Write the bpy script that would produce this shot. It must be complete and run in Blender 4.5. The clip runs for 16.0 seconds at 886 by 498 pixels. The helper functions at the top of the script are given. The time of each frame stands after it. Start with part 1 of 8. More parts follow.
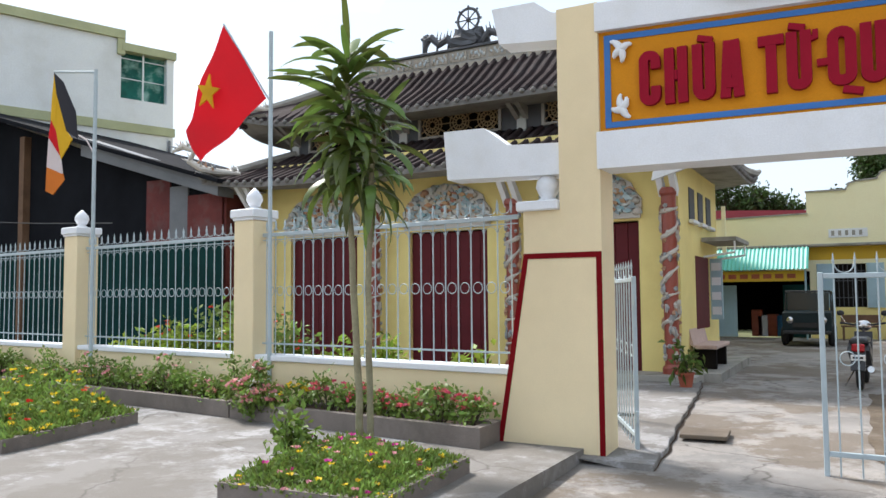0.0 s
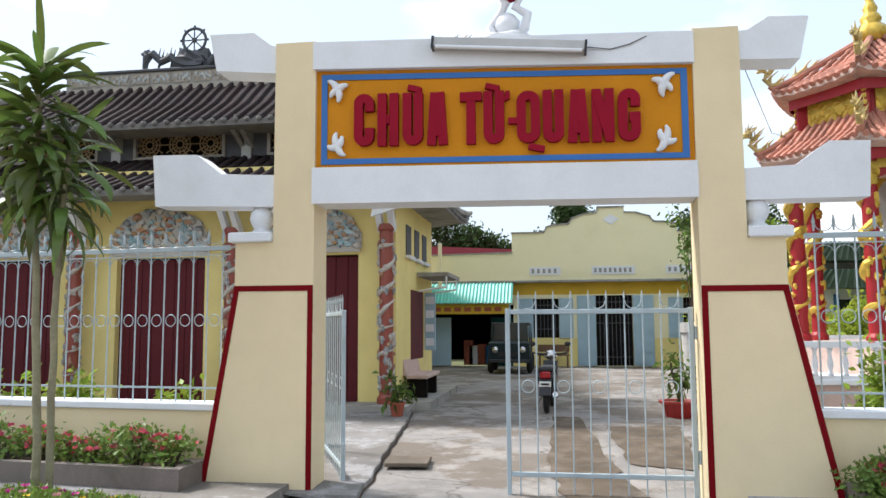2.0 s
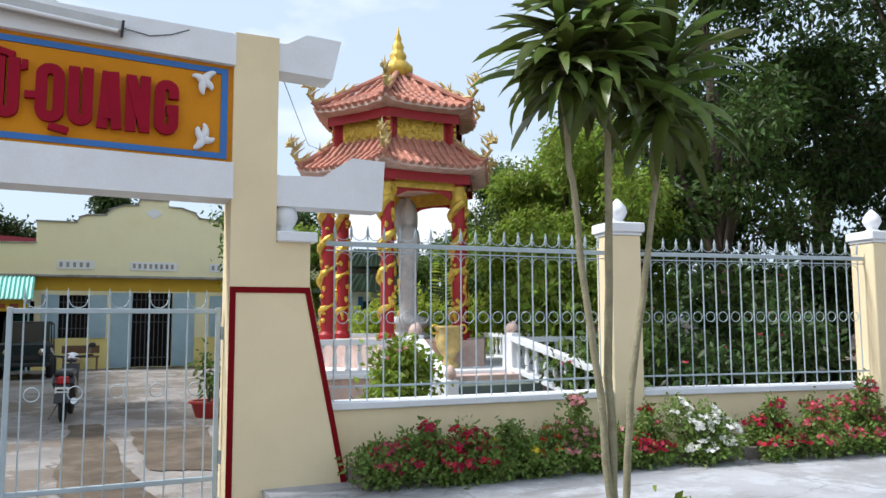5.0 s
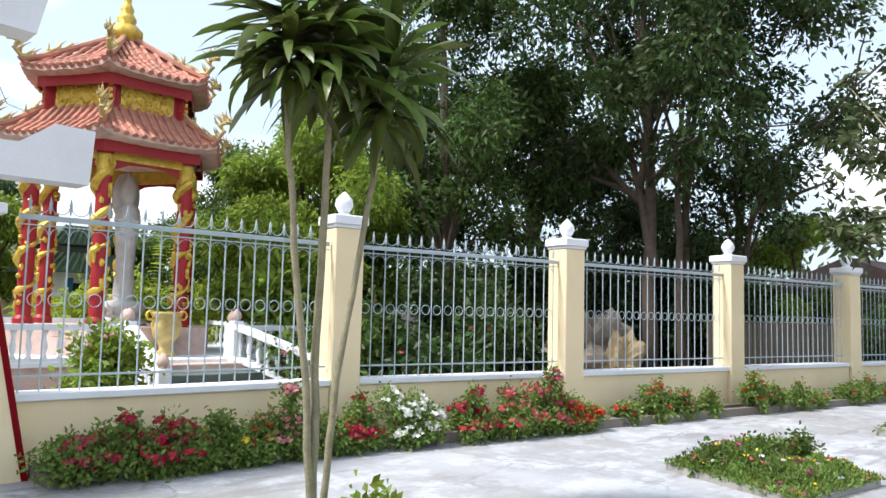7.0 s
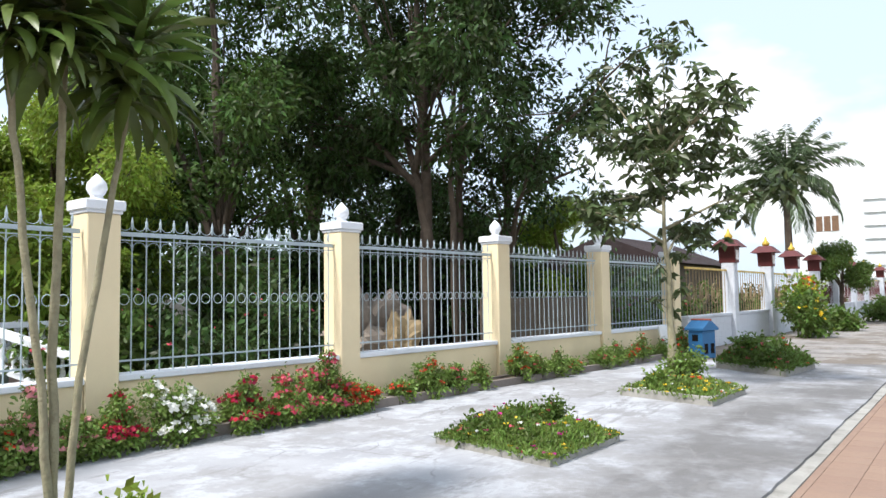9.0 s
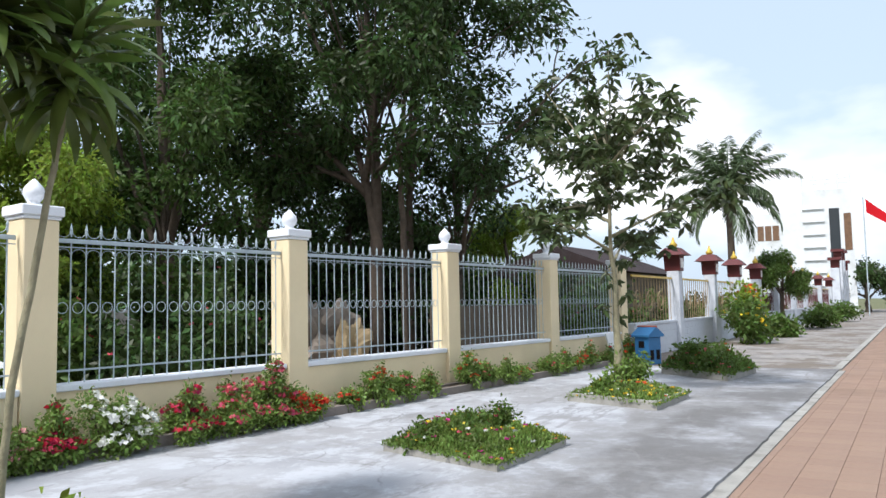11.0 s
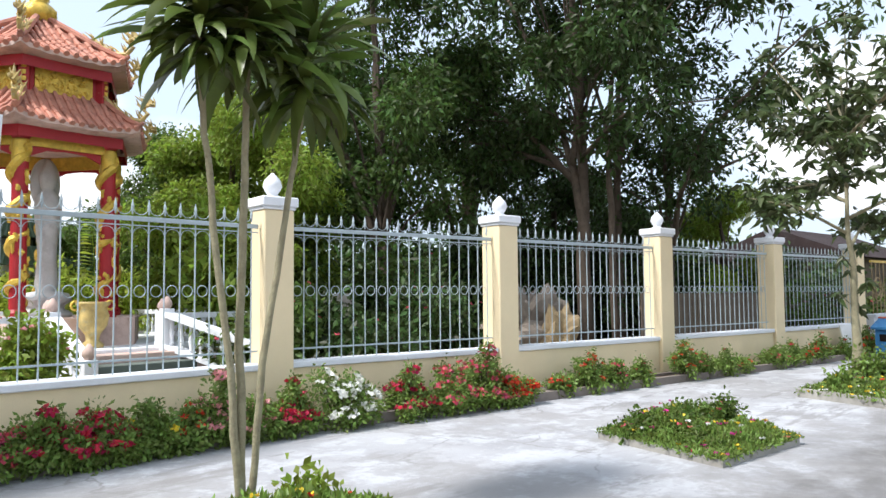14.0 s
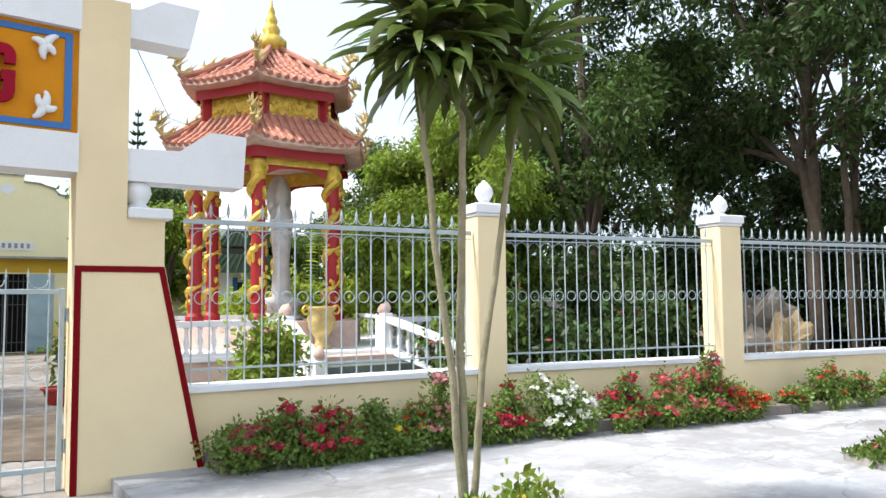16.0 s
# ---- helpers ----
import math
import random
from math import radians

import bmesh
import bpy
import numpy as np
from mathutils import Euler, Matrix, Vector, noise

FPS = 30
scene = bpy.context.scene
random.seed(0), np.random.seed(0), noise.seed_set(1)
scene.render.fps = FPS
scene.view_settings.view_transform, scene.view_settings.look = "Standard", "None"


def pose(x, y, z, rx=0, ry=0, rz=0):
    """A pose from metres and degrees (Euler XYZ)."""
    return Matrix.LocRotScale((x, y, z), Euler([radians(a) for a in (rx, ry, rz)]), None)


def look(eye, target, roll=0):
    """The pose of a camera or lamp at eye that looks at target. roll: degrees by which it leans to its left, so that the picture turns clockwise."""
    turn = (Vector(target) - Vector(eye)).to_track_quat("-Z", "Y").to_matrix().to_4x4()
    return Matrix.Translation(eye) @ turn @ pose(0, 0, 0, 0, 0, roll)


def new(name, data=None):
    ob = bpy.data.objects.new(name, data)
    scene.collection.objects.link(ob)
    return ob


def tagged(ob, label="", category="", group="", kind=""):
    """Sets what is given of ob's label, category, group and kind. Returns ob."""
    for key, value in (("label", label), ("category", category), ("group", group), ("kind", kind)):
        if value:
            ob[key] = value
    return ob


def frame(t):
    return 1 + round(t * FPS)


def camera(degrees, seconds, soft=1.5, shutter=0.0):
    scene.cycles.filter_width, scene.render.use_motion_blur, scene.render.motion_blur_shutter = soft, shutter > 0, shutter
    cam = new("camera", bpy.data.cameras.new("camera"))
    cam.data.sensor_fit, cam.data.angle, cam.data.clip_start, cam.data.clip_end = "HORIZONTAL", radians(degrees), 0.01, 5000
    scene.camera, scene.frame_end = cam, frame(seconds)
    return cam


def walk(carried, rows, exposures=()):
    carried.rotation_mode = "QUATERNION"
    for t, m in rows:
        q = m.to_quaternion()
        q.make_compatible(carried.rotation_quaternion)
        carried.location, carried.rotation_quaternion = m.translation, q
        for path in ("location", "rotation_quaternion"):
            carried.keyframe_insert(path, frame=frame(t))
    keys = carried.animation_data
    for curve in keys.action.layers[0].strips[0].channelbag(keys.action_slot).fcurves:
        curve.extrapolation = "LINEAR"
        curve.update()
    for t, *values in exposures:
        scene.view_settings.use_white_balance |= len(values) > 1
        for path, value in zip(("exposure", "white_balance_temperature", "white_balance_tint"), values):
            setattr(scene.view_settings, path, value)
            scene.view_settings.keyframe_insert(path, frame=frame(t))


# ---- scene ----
cam = camera(60.1, 16.0)
PATH = [
    (0, (-0.009, -0.026, 1.482), (-0.96, 1.729, 1.604), -0.5),
    (0.5, (0.015, -0.029, 1.502), (-0.835, 1.776, 1.64), -1.0),
    (1, (0.062, -0.023, 1.503), (-0.613, 1.853, 1.66), -1.2),
    (1.5, (0.117, -0.017, 1.517), (-0.382, 1.911, 1.704), -0.4),
    (2, (0.182, -0.016, 1.514), (-0.112, 1.953, 1.709), -0.3),
    (2.5, (0.224, 0.011, 1.517), (0.132, 2.0, 1.711), -0.8),
    (3, (0.249, 0.02, 1.531), (0.355, 2.007, 1.729), -0.4),
    (3.5, (0.28, 0.028, 1.53), (0.564, 1.998, 1.731), -0.1),
    (4, (0.303, 0.018, 1.533), (0.789, 1.949, 1.722), -0.2),
    (4.5, (0.332, 0.013, 1.533), (0.986, 1.894, 1.718), -0.2),
    (5, (0.347, -0.007, 1.532), (1.171, 1.806, 1.718), -0.2),
    (7.5, (0.497, -0.16, 1.524), (1.969, 1.186, 1.675), 1.1),
    (8, (0.523, -0.192, 1.525), (2.079, 1.056, 1.654), 0.3),
    (8.5, (0.553, -0.217, 1.522), (2.214, 0.89, 1.645), -0.3),
    (9, (0.587, -0.247, 1.544), (2.311, 0.759, 1.669), -0.8),
    (9.5, (0.595, -0.289, 1.54), (2.37, 0.624, 1.664), -1.1),
    (12, (0.604, -0.29, 1.491), (2.385, 0.606, 1.647), -1.2),
    (12.5, (0.606, -0.255, 1.498), (2.347, 0.718, 1.637), -0.8),
    (13, (0.581, -0.241, 1.502), (2.243, 0.865, 1.637), -0.6),
    (13.5, (0.574, -0.206, 1.503), (2.154, 1.014, 1.627), -0.4),
    (14, (0.562, -0.181, 1.5), (2.052, 1.148, 1.62), -0.5),
    (14.5, (0.557, -0.155, 1.501), (1.974, 1.254, 1.585), -0.5),
    (15, (0.551, -0.129, 1.504), (1.862, 1.379, 1.596), -1.0),
    (15.5, (0.537, -0.089, 1.508), (1.745, 1.5, 1.631), -1.3),
    (16, (0.537, -0.082, 1.513), (1.625, 1.591, 1.649), -0.5),
]
walk(cam, [(t, look(eye, target, roll)) for t, eye, target, roll in PATH],
     [(t, stops, kelvin, 12) for t, stops, kelvin in (
         (0, 0.60, 6350), (2.5, 0.52, 6350), (3.5, 0.38, 6250), (5, 0.29, 6150), (7.5, 0.60, 6250), (9, 0.56, 6270), (12, 0.24, 6080), (12.5, 0.24, 6080), (14.5, 0.66, 6350), (16, 0.76, 6450))])

# ---- light ----
SUN_ELEV, SUN_FROM = 54.0, (-0.94, 0.34)          # degrees above the horizon; compass way towards the sun
world = bpy.data.worlds.new("sky")
scene.world = world
world.use_nodes = True
wn, wl = world.node_tree.nodes, world.node_tree.links
wn.clear()
w_out, w_bg = wn.new("ShaderNodeOutputWorld"), wn.new("ShaderNodeBackground")
sky = wn.new("ShaderNodeTexSky")
sky.sky_type, sky.sun_disc = "NISHITA", False
sky.sun_elevation, sky.sun_rotation = radians(SUN_ELEV), math.atan2(SUN_FROM[0], SUN_FROM[1])
sky.air_density, sky.dust_density, sky.ozone_density = 1.0, 2.5, 1.0
w_tc, w_map, w_noise, w_ramp, w_mix, w_haze = (wn.new("ShaderNode" + n) for n in ("TexCoord", "Mapping", "TexNoise", "ValToRGB", "MixRGB", "MixRGB"))
w_map.inputs["Scale"].default_value = (1.0, 1.0, 2.2)
w_noise.inputs["Scale"].default_value, w_noise.inputs["Detail"].default_value, w_noise.inputs["Roughness"].default_value = 2.1, 6.0, 0.48
w_ramp.color_ramp.elements[0].position, w_ramp.color_ramp.elements[1].position = 0.50, 0.63
w_ramp.color_ramp.elements[0].color = (0.0, 0.0, 0.0, 1)
w_haze.inputs["Fac"].default_value, w_haze.inputs["Color2"].default_value = 0.62, (8.2, 9.6, 10.9, 1)          # thin high haze between the clouds
w_mix.inputs["Color2"].default_value = (11.0, 11.0, 11.0, 1)
wl.new(w_tc.outputs["Generated"], w_map.inputs["Vector"])
wl.new(w_map.outputs["Vector"], w_noise.inputs["Vector"])
wl.new(w_noise.outputs["Fac"], w_ramp.inputs["Fac"])
wl.new(w_ramp.outputs["Color"], w_mix.inputs["Fac"])
wl.new(sky.outputs["Color"], w_haze.inputs["Color1"])
wl.new(w_haze.outputs["Color"], w_mix.inputs["Color1"])
wl.new(w_mix.outputs["Color"], w_bg.inputs["Color"])
w_bg.inputs["Strength"].default_value = 0.098
wl.new(w_bg.outputs["Background"], w_out.inputs["Surface"])
sun_data = bpy.data.lights.new("sun", "SUN")
sun_data.energy, sun_data.angle, sun_data.color = 4.0, radians(8.0), (1.0, 0.96, 0.90)
sun = new("sun", sun_data)
_c = math.cos(radians(SUN_ELEV))
sun.matrix_world = look((SUN_FROM[0] * _c * 50, SUN_FROM[1] * _c * 50, math.sin(radians(SUN_ELEV)) * 50), (0, 0, 0))


# ---- materials ----
def pbr(name, base, rough=0.7, var=0.18, scale=3.0, fine=60.0, bump=0.15, metal=0.0, stain=None, stain_amount=0.5, stain_scale=1.2, island=0.0, spec=0.4, trans=0.0, per_object=0.0, wear=None, crack=None, blotch=None, roadside=None, scuff=None):
    """A painted, mineral or grown surface: broad mottling, fine grain, optional stains of another colour."""
    m = bpy.data.materials.new(name)
    m.use_nodes = True
    n, l = m.node_tree.nodes, m.node_tree.links
    b = n["Principled BSDF"]
    b.inputs["Roughness"].default_value, b.inputs["Metallic"].default_value = rough, metal
    b.inputs["Specular IOR Level"].default_value = spec
    tc = n.new("ShaderNodeTexCoord")

    def noise_node(s, detail=4.0, rgh=0.6):
        t = n.new("ShaderNodeTexNoise")
        t.inputs["Scale"].default_value, t.inputs["Detail"].default_value, t.inputs["Roughness"].default_value = s, detail, rgh
        l.new(tc.outputs["Object"], t.inputs["Vector"])
        return t.outputs["Fac"]

    def mixed(fac, a, c):
        x = n.new("ShaderNodeMixRGB")
        l.new(fac, x.inputs["Fac"])
        for sock, v in (("Color1", a), ("Color2", c)):
            if isinstance(v, tuple):
                x.inputs[sock].default_value = (*v, 1)
            else:
                l.new(v, x.inputs[sock])
        return x.outputs["Color"]

    def ramp(fac, lo, hi, top=1.0):
        r = n.new("ShaderNodeMapRange")
        r.inputs["From Min"].default_value, r.inputs["From Max"].default_value, r.inputs["To Max"].default_value = lo, hi, top
        l.new(fac, r.inputs["Value"])
        return r.outputs["Result"]

    dark, light = tuple(v * (1 - var) for v in base), tuple(min(1, v * (1 + var)) for v in base)
    broad, grain = noise_node(scale), noise_node(fine, 3.0)
    col = mixed(ramp(broad, 0.3, 0.7), dark, light)
    col = mixed(ramp(grain, 0.35, 0.75, 0.35), col, tuple(v * 0.75 for v in base))
    if stain:
        col = mixed(ramp(noise_node(stain_scale, 7.0, 0.65), 0.5, 0.68, stain_amount), col, stain)
    if wear:
        col = mixed(ramp(noise_node(1.4, 14.0, 0.74), 0.495, 0.56, 0.8), col, wear)
    if blotch:
        col = mixed(ramp(noise_node(0.42, 14.0, 0.76), 0.485, 0.53, 0.68), col, blotch)
    if roadside:
        # patchy darker tone towards the road's edge
        sep, sl, gm = n.new("ShaderNodeSeparateXYZ"), n.new("ShaderNodeMath"), n.new("ShaderNodeMath")
        l.new(tc.outputs["Object"], sep.inputs[0])
        sl.operation, sl.inputs[1].default_value = "MULTIPLY_ADD", 0.086
        l.new(sep.outputs["X"], sl.inputs[0])
        l.new(sep.outputs["Y"], sl.inputs[2])
        gm.operation = "MULTIPLY"
        l.new(ramp(sl.outputs[0], 3.5, 2.4), gm.inputs[0])
        l.new(ramp(noise_node(0.6, 9.0, 0.68), 0.34, 0.56, 0.85), gm.inputs[1])
        col = mixed(gm.outputs[0], col, roadside)
    if scuff:
        # scuffs drawn out along the forecourt, and small dark specks
        mp = n.new("ShaderNodeMapping")
        mp.inputs["Rotation"].default_value, mp.inputs["Scale"].default_value = (0, 0, 0.12), (0.45, 1.7, 1.0)
        l.new(tc.outputs["Object"], mp.inputs["Vector"])
        for sc, det, lo, hi, top in ((0.8, 12.0, 0.55, 0.60, 0.62), (5.0, 4.0, 0.69, 0.72, 0.6)):
            t = n.new("ShaderNodeTexNoise")
            t.inputs["Scale"].default_value, t.inputs["Detail"].default_value, t.inputs["Roughness"].default_value = sc, det, 0.7
            l.new(mp.outputs["Vector"], t.inputs["Vector"])
            col = mixed(ramp(t.outputs["Fac"], lo, hi, top), col, scuff)
    if crack:
        warp, vor = n.new("ShaderNodeVectorMath"), n.new("ShaderNodeTexVoronoi")
        wob = n.new("ShaderNodeTexNoise")
        wob.inputs["Scale"].default_value, wob.inputs["Detail"].default_value = 1.3, 6.0
        l.new(tc.outputs["Object"], wob.inputs["Vector"])
        l.new(tc.outputs["Object"], warp.inputs[0])
        l.new(wob.outputs["Color"], warp.inputs[1])
        vor.feature = "DISTANCE_TO_EDGE"
        vor.inputs["Scale"].default_value = 0.55
        l.new(warp.outputs["Vector"], vor.inputs["Vector"])
        line = ramp(vor.outputs["Distance"], 0.014, 0.0, 1.0)
        patchy = n.new("ShaderNodeMath")
        patchy.operation = "MULTIPLY"
        l.new(line, patchy.inputs[0])
        l.new(ramp(noise_node(0.5, 3.0), 0.46, 0.56, 0.85), patchy.inputs[1])
        col = mixed(patchy.outputs[0], col, crack)
    if island or per_object:
        g = n.new("ShaderNodeNewGeometry") if island else n.new("ShaderNodeObjectInfo")
        hsv = n.new("ShaderNodeHueSaturation")
        l.new(col, hsv.inputs["Color"])
        amount = island or per_object
        val = n.new("ShaderNodeMapRange")
        val.inputs["To Min"].default_value, val.inputs["To Max"].default_value = 1 - amount, 1 + amount
        l.new(g.outputs["Random Per Island" if island else "Random"], val.inputs["Value"])
        l.new(val.outputs["Result"], hsv.inputs["Value"])
        hue = n.new("ShaderNodeMapRange")
        hue.inputs["To Min"].default_value, hue.inputs["To Max"].default_value = 0.5 - 0.05 * amount, 0.5 + 0.05 * amount
        l.new(g.outputs["Random Per Island" if island else "Random"], hue.inputs["Value"])
        l.new(hue.outputs["Result"], hsv.inputs["Hue"])
        col = hsv.outputs["Color"]
    l.new(col, b.inputs["Base Color"])
    if bump:
        bp = n.new("ShaderNodeBump")
        bp.inputs["Strength"].default_value, bp.inputs["Distance"].default_value = bump, 0.02
        l.new(grain, bp.inputs["Height"])
        l.new(bp.outputs["Normal"], b.inputs["Normal"])
    if trans:
        tr, mx, out = n.new("ShaderNodeBsdfTranslucent"), n.new("ShaderNodeMixShader"), n["Material Output"]
        l.new(col, tr.inputs["Color"])
        mx.inputs["Fac"].default_value = trans
        l.new(b.outputs["BSDF"], mx.inputs[1])
        l.new(tr.outputs["BSDF"], mx.inputs[2])
        l.new(mx.outputs["Shader"], out.inputs["Surface"])
    return m


def shards(name, colours, rough=0.35):
    """Broken glazed china: every loose piece takes one of the colours."""
    m = bpy.data.materials.new(name)
    m.use_nodes = True
    n, l = m.node_tree.nodes, m.node_tree.links
    b = n["Principled BSDF"]
    b.inputs["Roughness"].default_value = rough
    g, r = n.new("ShaderNodeNewGeometry"), n.new("ShaderNodeValToRGB")
    r.color_ramp.interpolation = "CONSTANT"
    while len(r.color_ramp.elements) < len(colours):
        r.color_ramp.elements.new(0.5)
    for k, c in enumerate(colours):
        r.color_ramp.elements[k].position, r.color_ramp.elements[k].color = k / len(colours), (*c, 1)
    l.new(g.outputs["Random Per Island"], r.inputs["Fac"])
    t, tc, mx = n.new("ShaderNodeTexNoise"), n.new("ShaderNodeTexCoord"), n.new("ShaderNodeMixRGB")
    t.inputs["Scale"].default_value = 35.0
    l.new(tc.outputs["Object"], t.inputs["Vector"])
    mx.blend_type, mx.inputs["Fac"].default_value = "MULTIPLY", 0.5
    l.new(r.outputs["Color"], mx.inputs["Color1"])
    l.new(t.outputs["Color"], mx.inputs["Color2"])
    l.new(r.outputs["Color"], b.inputs["Base Color"])
    return m


CREAM = pbr("cream_paint", (0.79, 0.66, 0.425), 0.75, 0.05, 1.5, 90, 0.2, stain=(0.66, 0.55, 0.33), stain_amount=0.25)
WHITE = pbr("white_paint", (0.76, 0.785, 0.82), 0.6, 0.04, 2.0, 70, 0.12, stain=(0.62, 0.62, 0.60), stain_amount=0.3, stain_scale=2.5)
YELLOW = pbr("yellow_wall_paint", (0.82, 0.69, 0.27), 0.8, 0.06, 0.8, 60, 0.15, stain=(0.66, 0.53, 0.2), stain_amount=0.4)
CHURCHY = pbr("pale_yellow_render", (0.85, 0.79, 0.52), 0.85, 0.06, 0.5, 30, 0.15, stain=(0.62, 0.54, 0.3), stain_amount=0.35, stain_scale=0.5)
OCHRE = pbr("ochre_band_paint", (0.62, 0.40, 0.04), 0.8, 0.1, 0.8, 30, 0.1)
REDLINE = pbr("dark_red_line_paint", (0.17, 0.0015, 0.005), 0.7, 0.08, 3, 60, 0.1, spec=0.12)
SIGNGOLD = pbr("sign_ochre_paint", (0.62, 0.245, 0.006), 0.65, 0.07, 2, 60, 0.15, stain=(0.50, 0.19, 0.01), stain_amount=0.35, spec=0.2)
SIGNBLUE = pbr("sign_blue_paint", (0.035, 0.16, 0.46), 0.55, 0.06, 3, 60, 0.1)
LETTER = pbr("letter_crimson_paint", (0.28, 0.003, 0.020), 0.65, 0.08, 4, 60, 0.1, spec=0.15)
STEEL = pbr("blue_grey_fence_paint", (0.40, 0.475, 0.51), 0.45, 0.08, 5, 120, 0.08, stain=(0.3, 0.36, 0.4), stain_amount=0.4, stain_scale=6, spec=0.5)
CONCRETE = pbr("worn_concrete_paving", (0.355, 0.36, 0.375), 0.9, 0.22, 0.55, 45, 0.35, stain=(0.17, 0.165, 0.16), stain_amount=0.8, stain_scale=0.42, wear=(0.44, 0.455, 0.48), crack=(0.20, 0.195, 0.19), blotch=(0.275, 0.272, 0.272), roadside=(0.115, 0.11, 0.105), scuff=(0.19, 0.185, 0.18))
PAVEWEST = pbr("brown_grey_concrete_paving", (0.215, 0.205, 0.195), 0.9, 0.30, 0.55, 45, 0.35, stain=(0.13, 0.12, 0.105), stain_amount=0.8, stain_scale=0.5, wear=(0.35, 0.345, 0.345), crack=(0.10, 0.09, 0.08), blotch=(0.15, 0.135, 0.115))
DRIVE = pbr("driveway_concrete", (0.25, 0.235, 0.22), 0.9, 0.25, 0.8, 45, 0.35, stain=(0.12, 0.10, 0.08), stain_amount=0.75, stain_scale=0.55, wear=(0.31, 0.285, 0.26), crack=(0.07, 0.06, 0.05), blotch=(0.12, 0.09, 0.06))
DIRT = pbr("brown_dusty_earth", (0.105, 0.08, 0.055), 0.95, 0.35, 2.0, 40, 0.5, stain=(0.20, 0.17, 0.14), stain_amount=0.6, stain_scale=2.6)
KERB = pbr("grey_brown_cement_kerb", (0.20, 0.17, 0.15), 0.9, 0.25, 2.5, 50, 0.4, stain=(0.10, 0.09, 0.075), stain_amount=0.6)
ROAD = pbr("brown_paving_tile", (0.265, 0.178, 0.130), 0.9, 0.22, 0.8, 40, 0.25, stain=(0.20, 0.145, 0.115), stain_amount=0.65, stain_scale=0.55, island=0.05, spec=0.25)
JOINT = pbr("paving_joint_mortar", (0.235, 0.155, 0.11), 0.95, 0.2, 2, 40, 0.3)
EARTH = pbr("dark_soil", (0.09, 0.06, 0.04), 0.95, 0.3, 4, 40, 0.6)
LAWN = pbr("garden_ground", (0.11, 0.12, 0.05), 0.95, 0.35, 1.0, 20, 0.6, stain=(0.2, 0.15, 0.09), stain_amount=0.5)
OXBLOOD = pbr("oxblood_door_paint", (0.10, 0.010, 0.015), 0.6, 0.15, 2, 60, 0.12, spec=0.25)
TILE = pbr("weathered_clay_tile", (0.036, 0.025, 0.025), 0.85, 0.3, 1.0, 30, 0.4, stain=(0.05, 0.045, 0.045), stain_amount=0.7, stain_scale=1.8, island=0.3, spec=0.15)
EAVEGREY = pbr("sooty_cement_eave", (0.15, 0.145, 0.135), 0.9, 0.25, 2.5, 30, 0.4, stain=(0.30, 0.29, 0.27), stain_amount=0.5, stain_scale=4)
ROOFSTONE = pbr("mossy_grey_cement", (0.32, 0.31, 0.28), 0.9, 0.2, 1.5, 30, 0.4, stain=(0.13, 0.12, 0.10), stain_amount=0.7, stain_scale=2)
PLINTH = pbr("dark_blue_grey_paint", (0.08, 0.085, 0.095), 0.7, 0.2, 2, 40, 0.2)
LATTICE = pbr("gilt_lattice", (0.30, 0.22, 0.12), 0.7, 0.25, 5, 60, 0.3)
PAGRED = pbr("pagoda_red_paint", (0.34, 0.016, 0.022), 0.5, 0.12, 2, 60, 0.15)
PAGTILE = pbr("terracotta_roof_tile", (0.46, 0.20, 0.14), 0.75, 0.25, 2, 40, 0.3, stain=(0.24, 0.13, 0.105), stain_amount=0.75, stain_scale=3, island=0.15)
# heavy dark mottling also puts the shade under the pagoda eaves into the colour
PAGPINK = pbr("faded_pink_render", (0.58, 0.43, 0.37), 0.85, 0.15, 2, 40, 0.2, stain=(0.28, 0.19, 0.16), stain_amount=0.7, stain_scale=2.2)
GOLD = pbr("gold_paint", (0.64, 0.44, 0.07), 0.35, 0.25, 6, 80, 0.4, metal=0.35, stain=(0.30, 0.16, 0.02), stain_amount=0.5, stain_scale=8)
STEPTILE = pbr("grey_green_step_tile", (0.12, 0.145, 0.125), 0.6, 0.2, 3, 40, 0.2)
DRAGON = pbr("faded_gilt_paint", (0.50, 0.37, 0.13), 0.55, 0.3, 7, 80, 0.3, stain=(0.30, 0.30, 0.20), stain_amount=0.6, stain_scale=9)
# teal taken almost to black: the shade before the hall is in the colour
TRUCKTEAL = pbr("shaded_teal_vehicle_paint", (0.005, 0.018, 0.022), 0.55, 0.1, 3, 60, 0.03)
MARBLE = pbr("grey_white_stone", (0.58, 0.57, 0.55), 0.6, 0.12, 3, 60, 0.2, stain=(0.35, 0.34, 0.33), stain_amount=0.5, stain_scale=4)
STATUE = pbr("grey_statue_stone", (0.54, 0.54, 0.53), 0.6, 0.15, 3, 60, 0.25, stain=(0.34, 0.34, 0.33), stain_amount=0.6, stain_scale=4)
BARK = pbr("grey_brown_bark", (0.090, 0.068, 0.050), 0.9, 0.3, 6, 50, 0.8, stain=(0.10, 0.08, 0.06), stain_amount=0.6, stain_scale=8)
PALEBARK = pbr("pale_olive_stem_bark", (0.265, 0.245, 0.155), 0.85, 0.25, 8, 60, 0.6, stain=(0.19, 0.155, 0.10), stain_amount=0.6, stain_scale=10)
LEAF = pbr("dark_tree_leaf", (0.048, 0.082, 0.021), 0.5, 0.25, 0.6, 20, 0.0, island=0.6, spec=0.32, trans=0.33)
LEAFB = pbr("fresh_green_leaf", (0.24, 0.33, 0.045), 0.5, 0.25, 0.6, 20, 0.0, island=0.4, spec=0.4, trans=0.5)
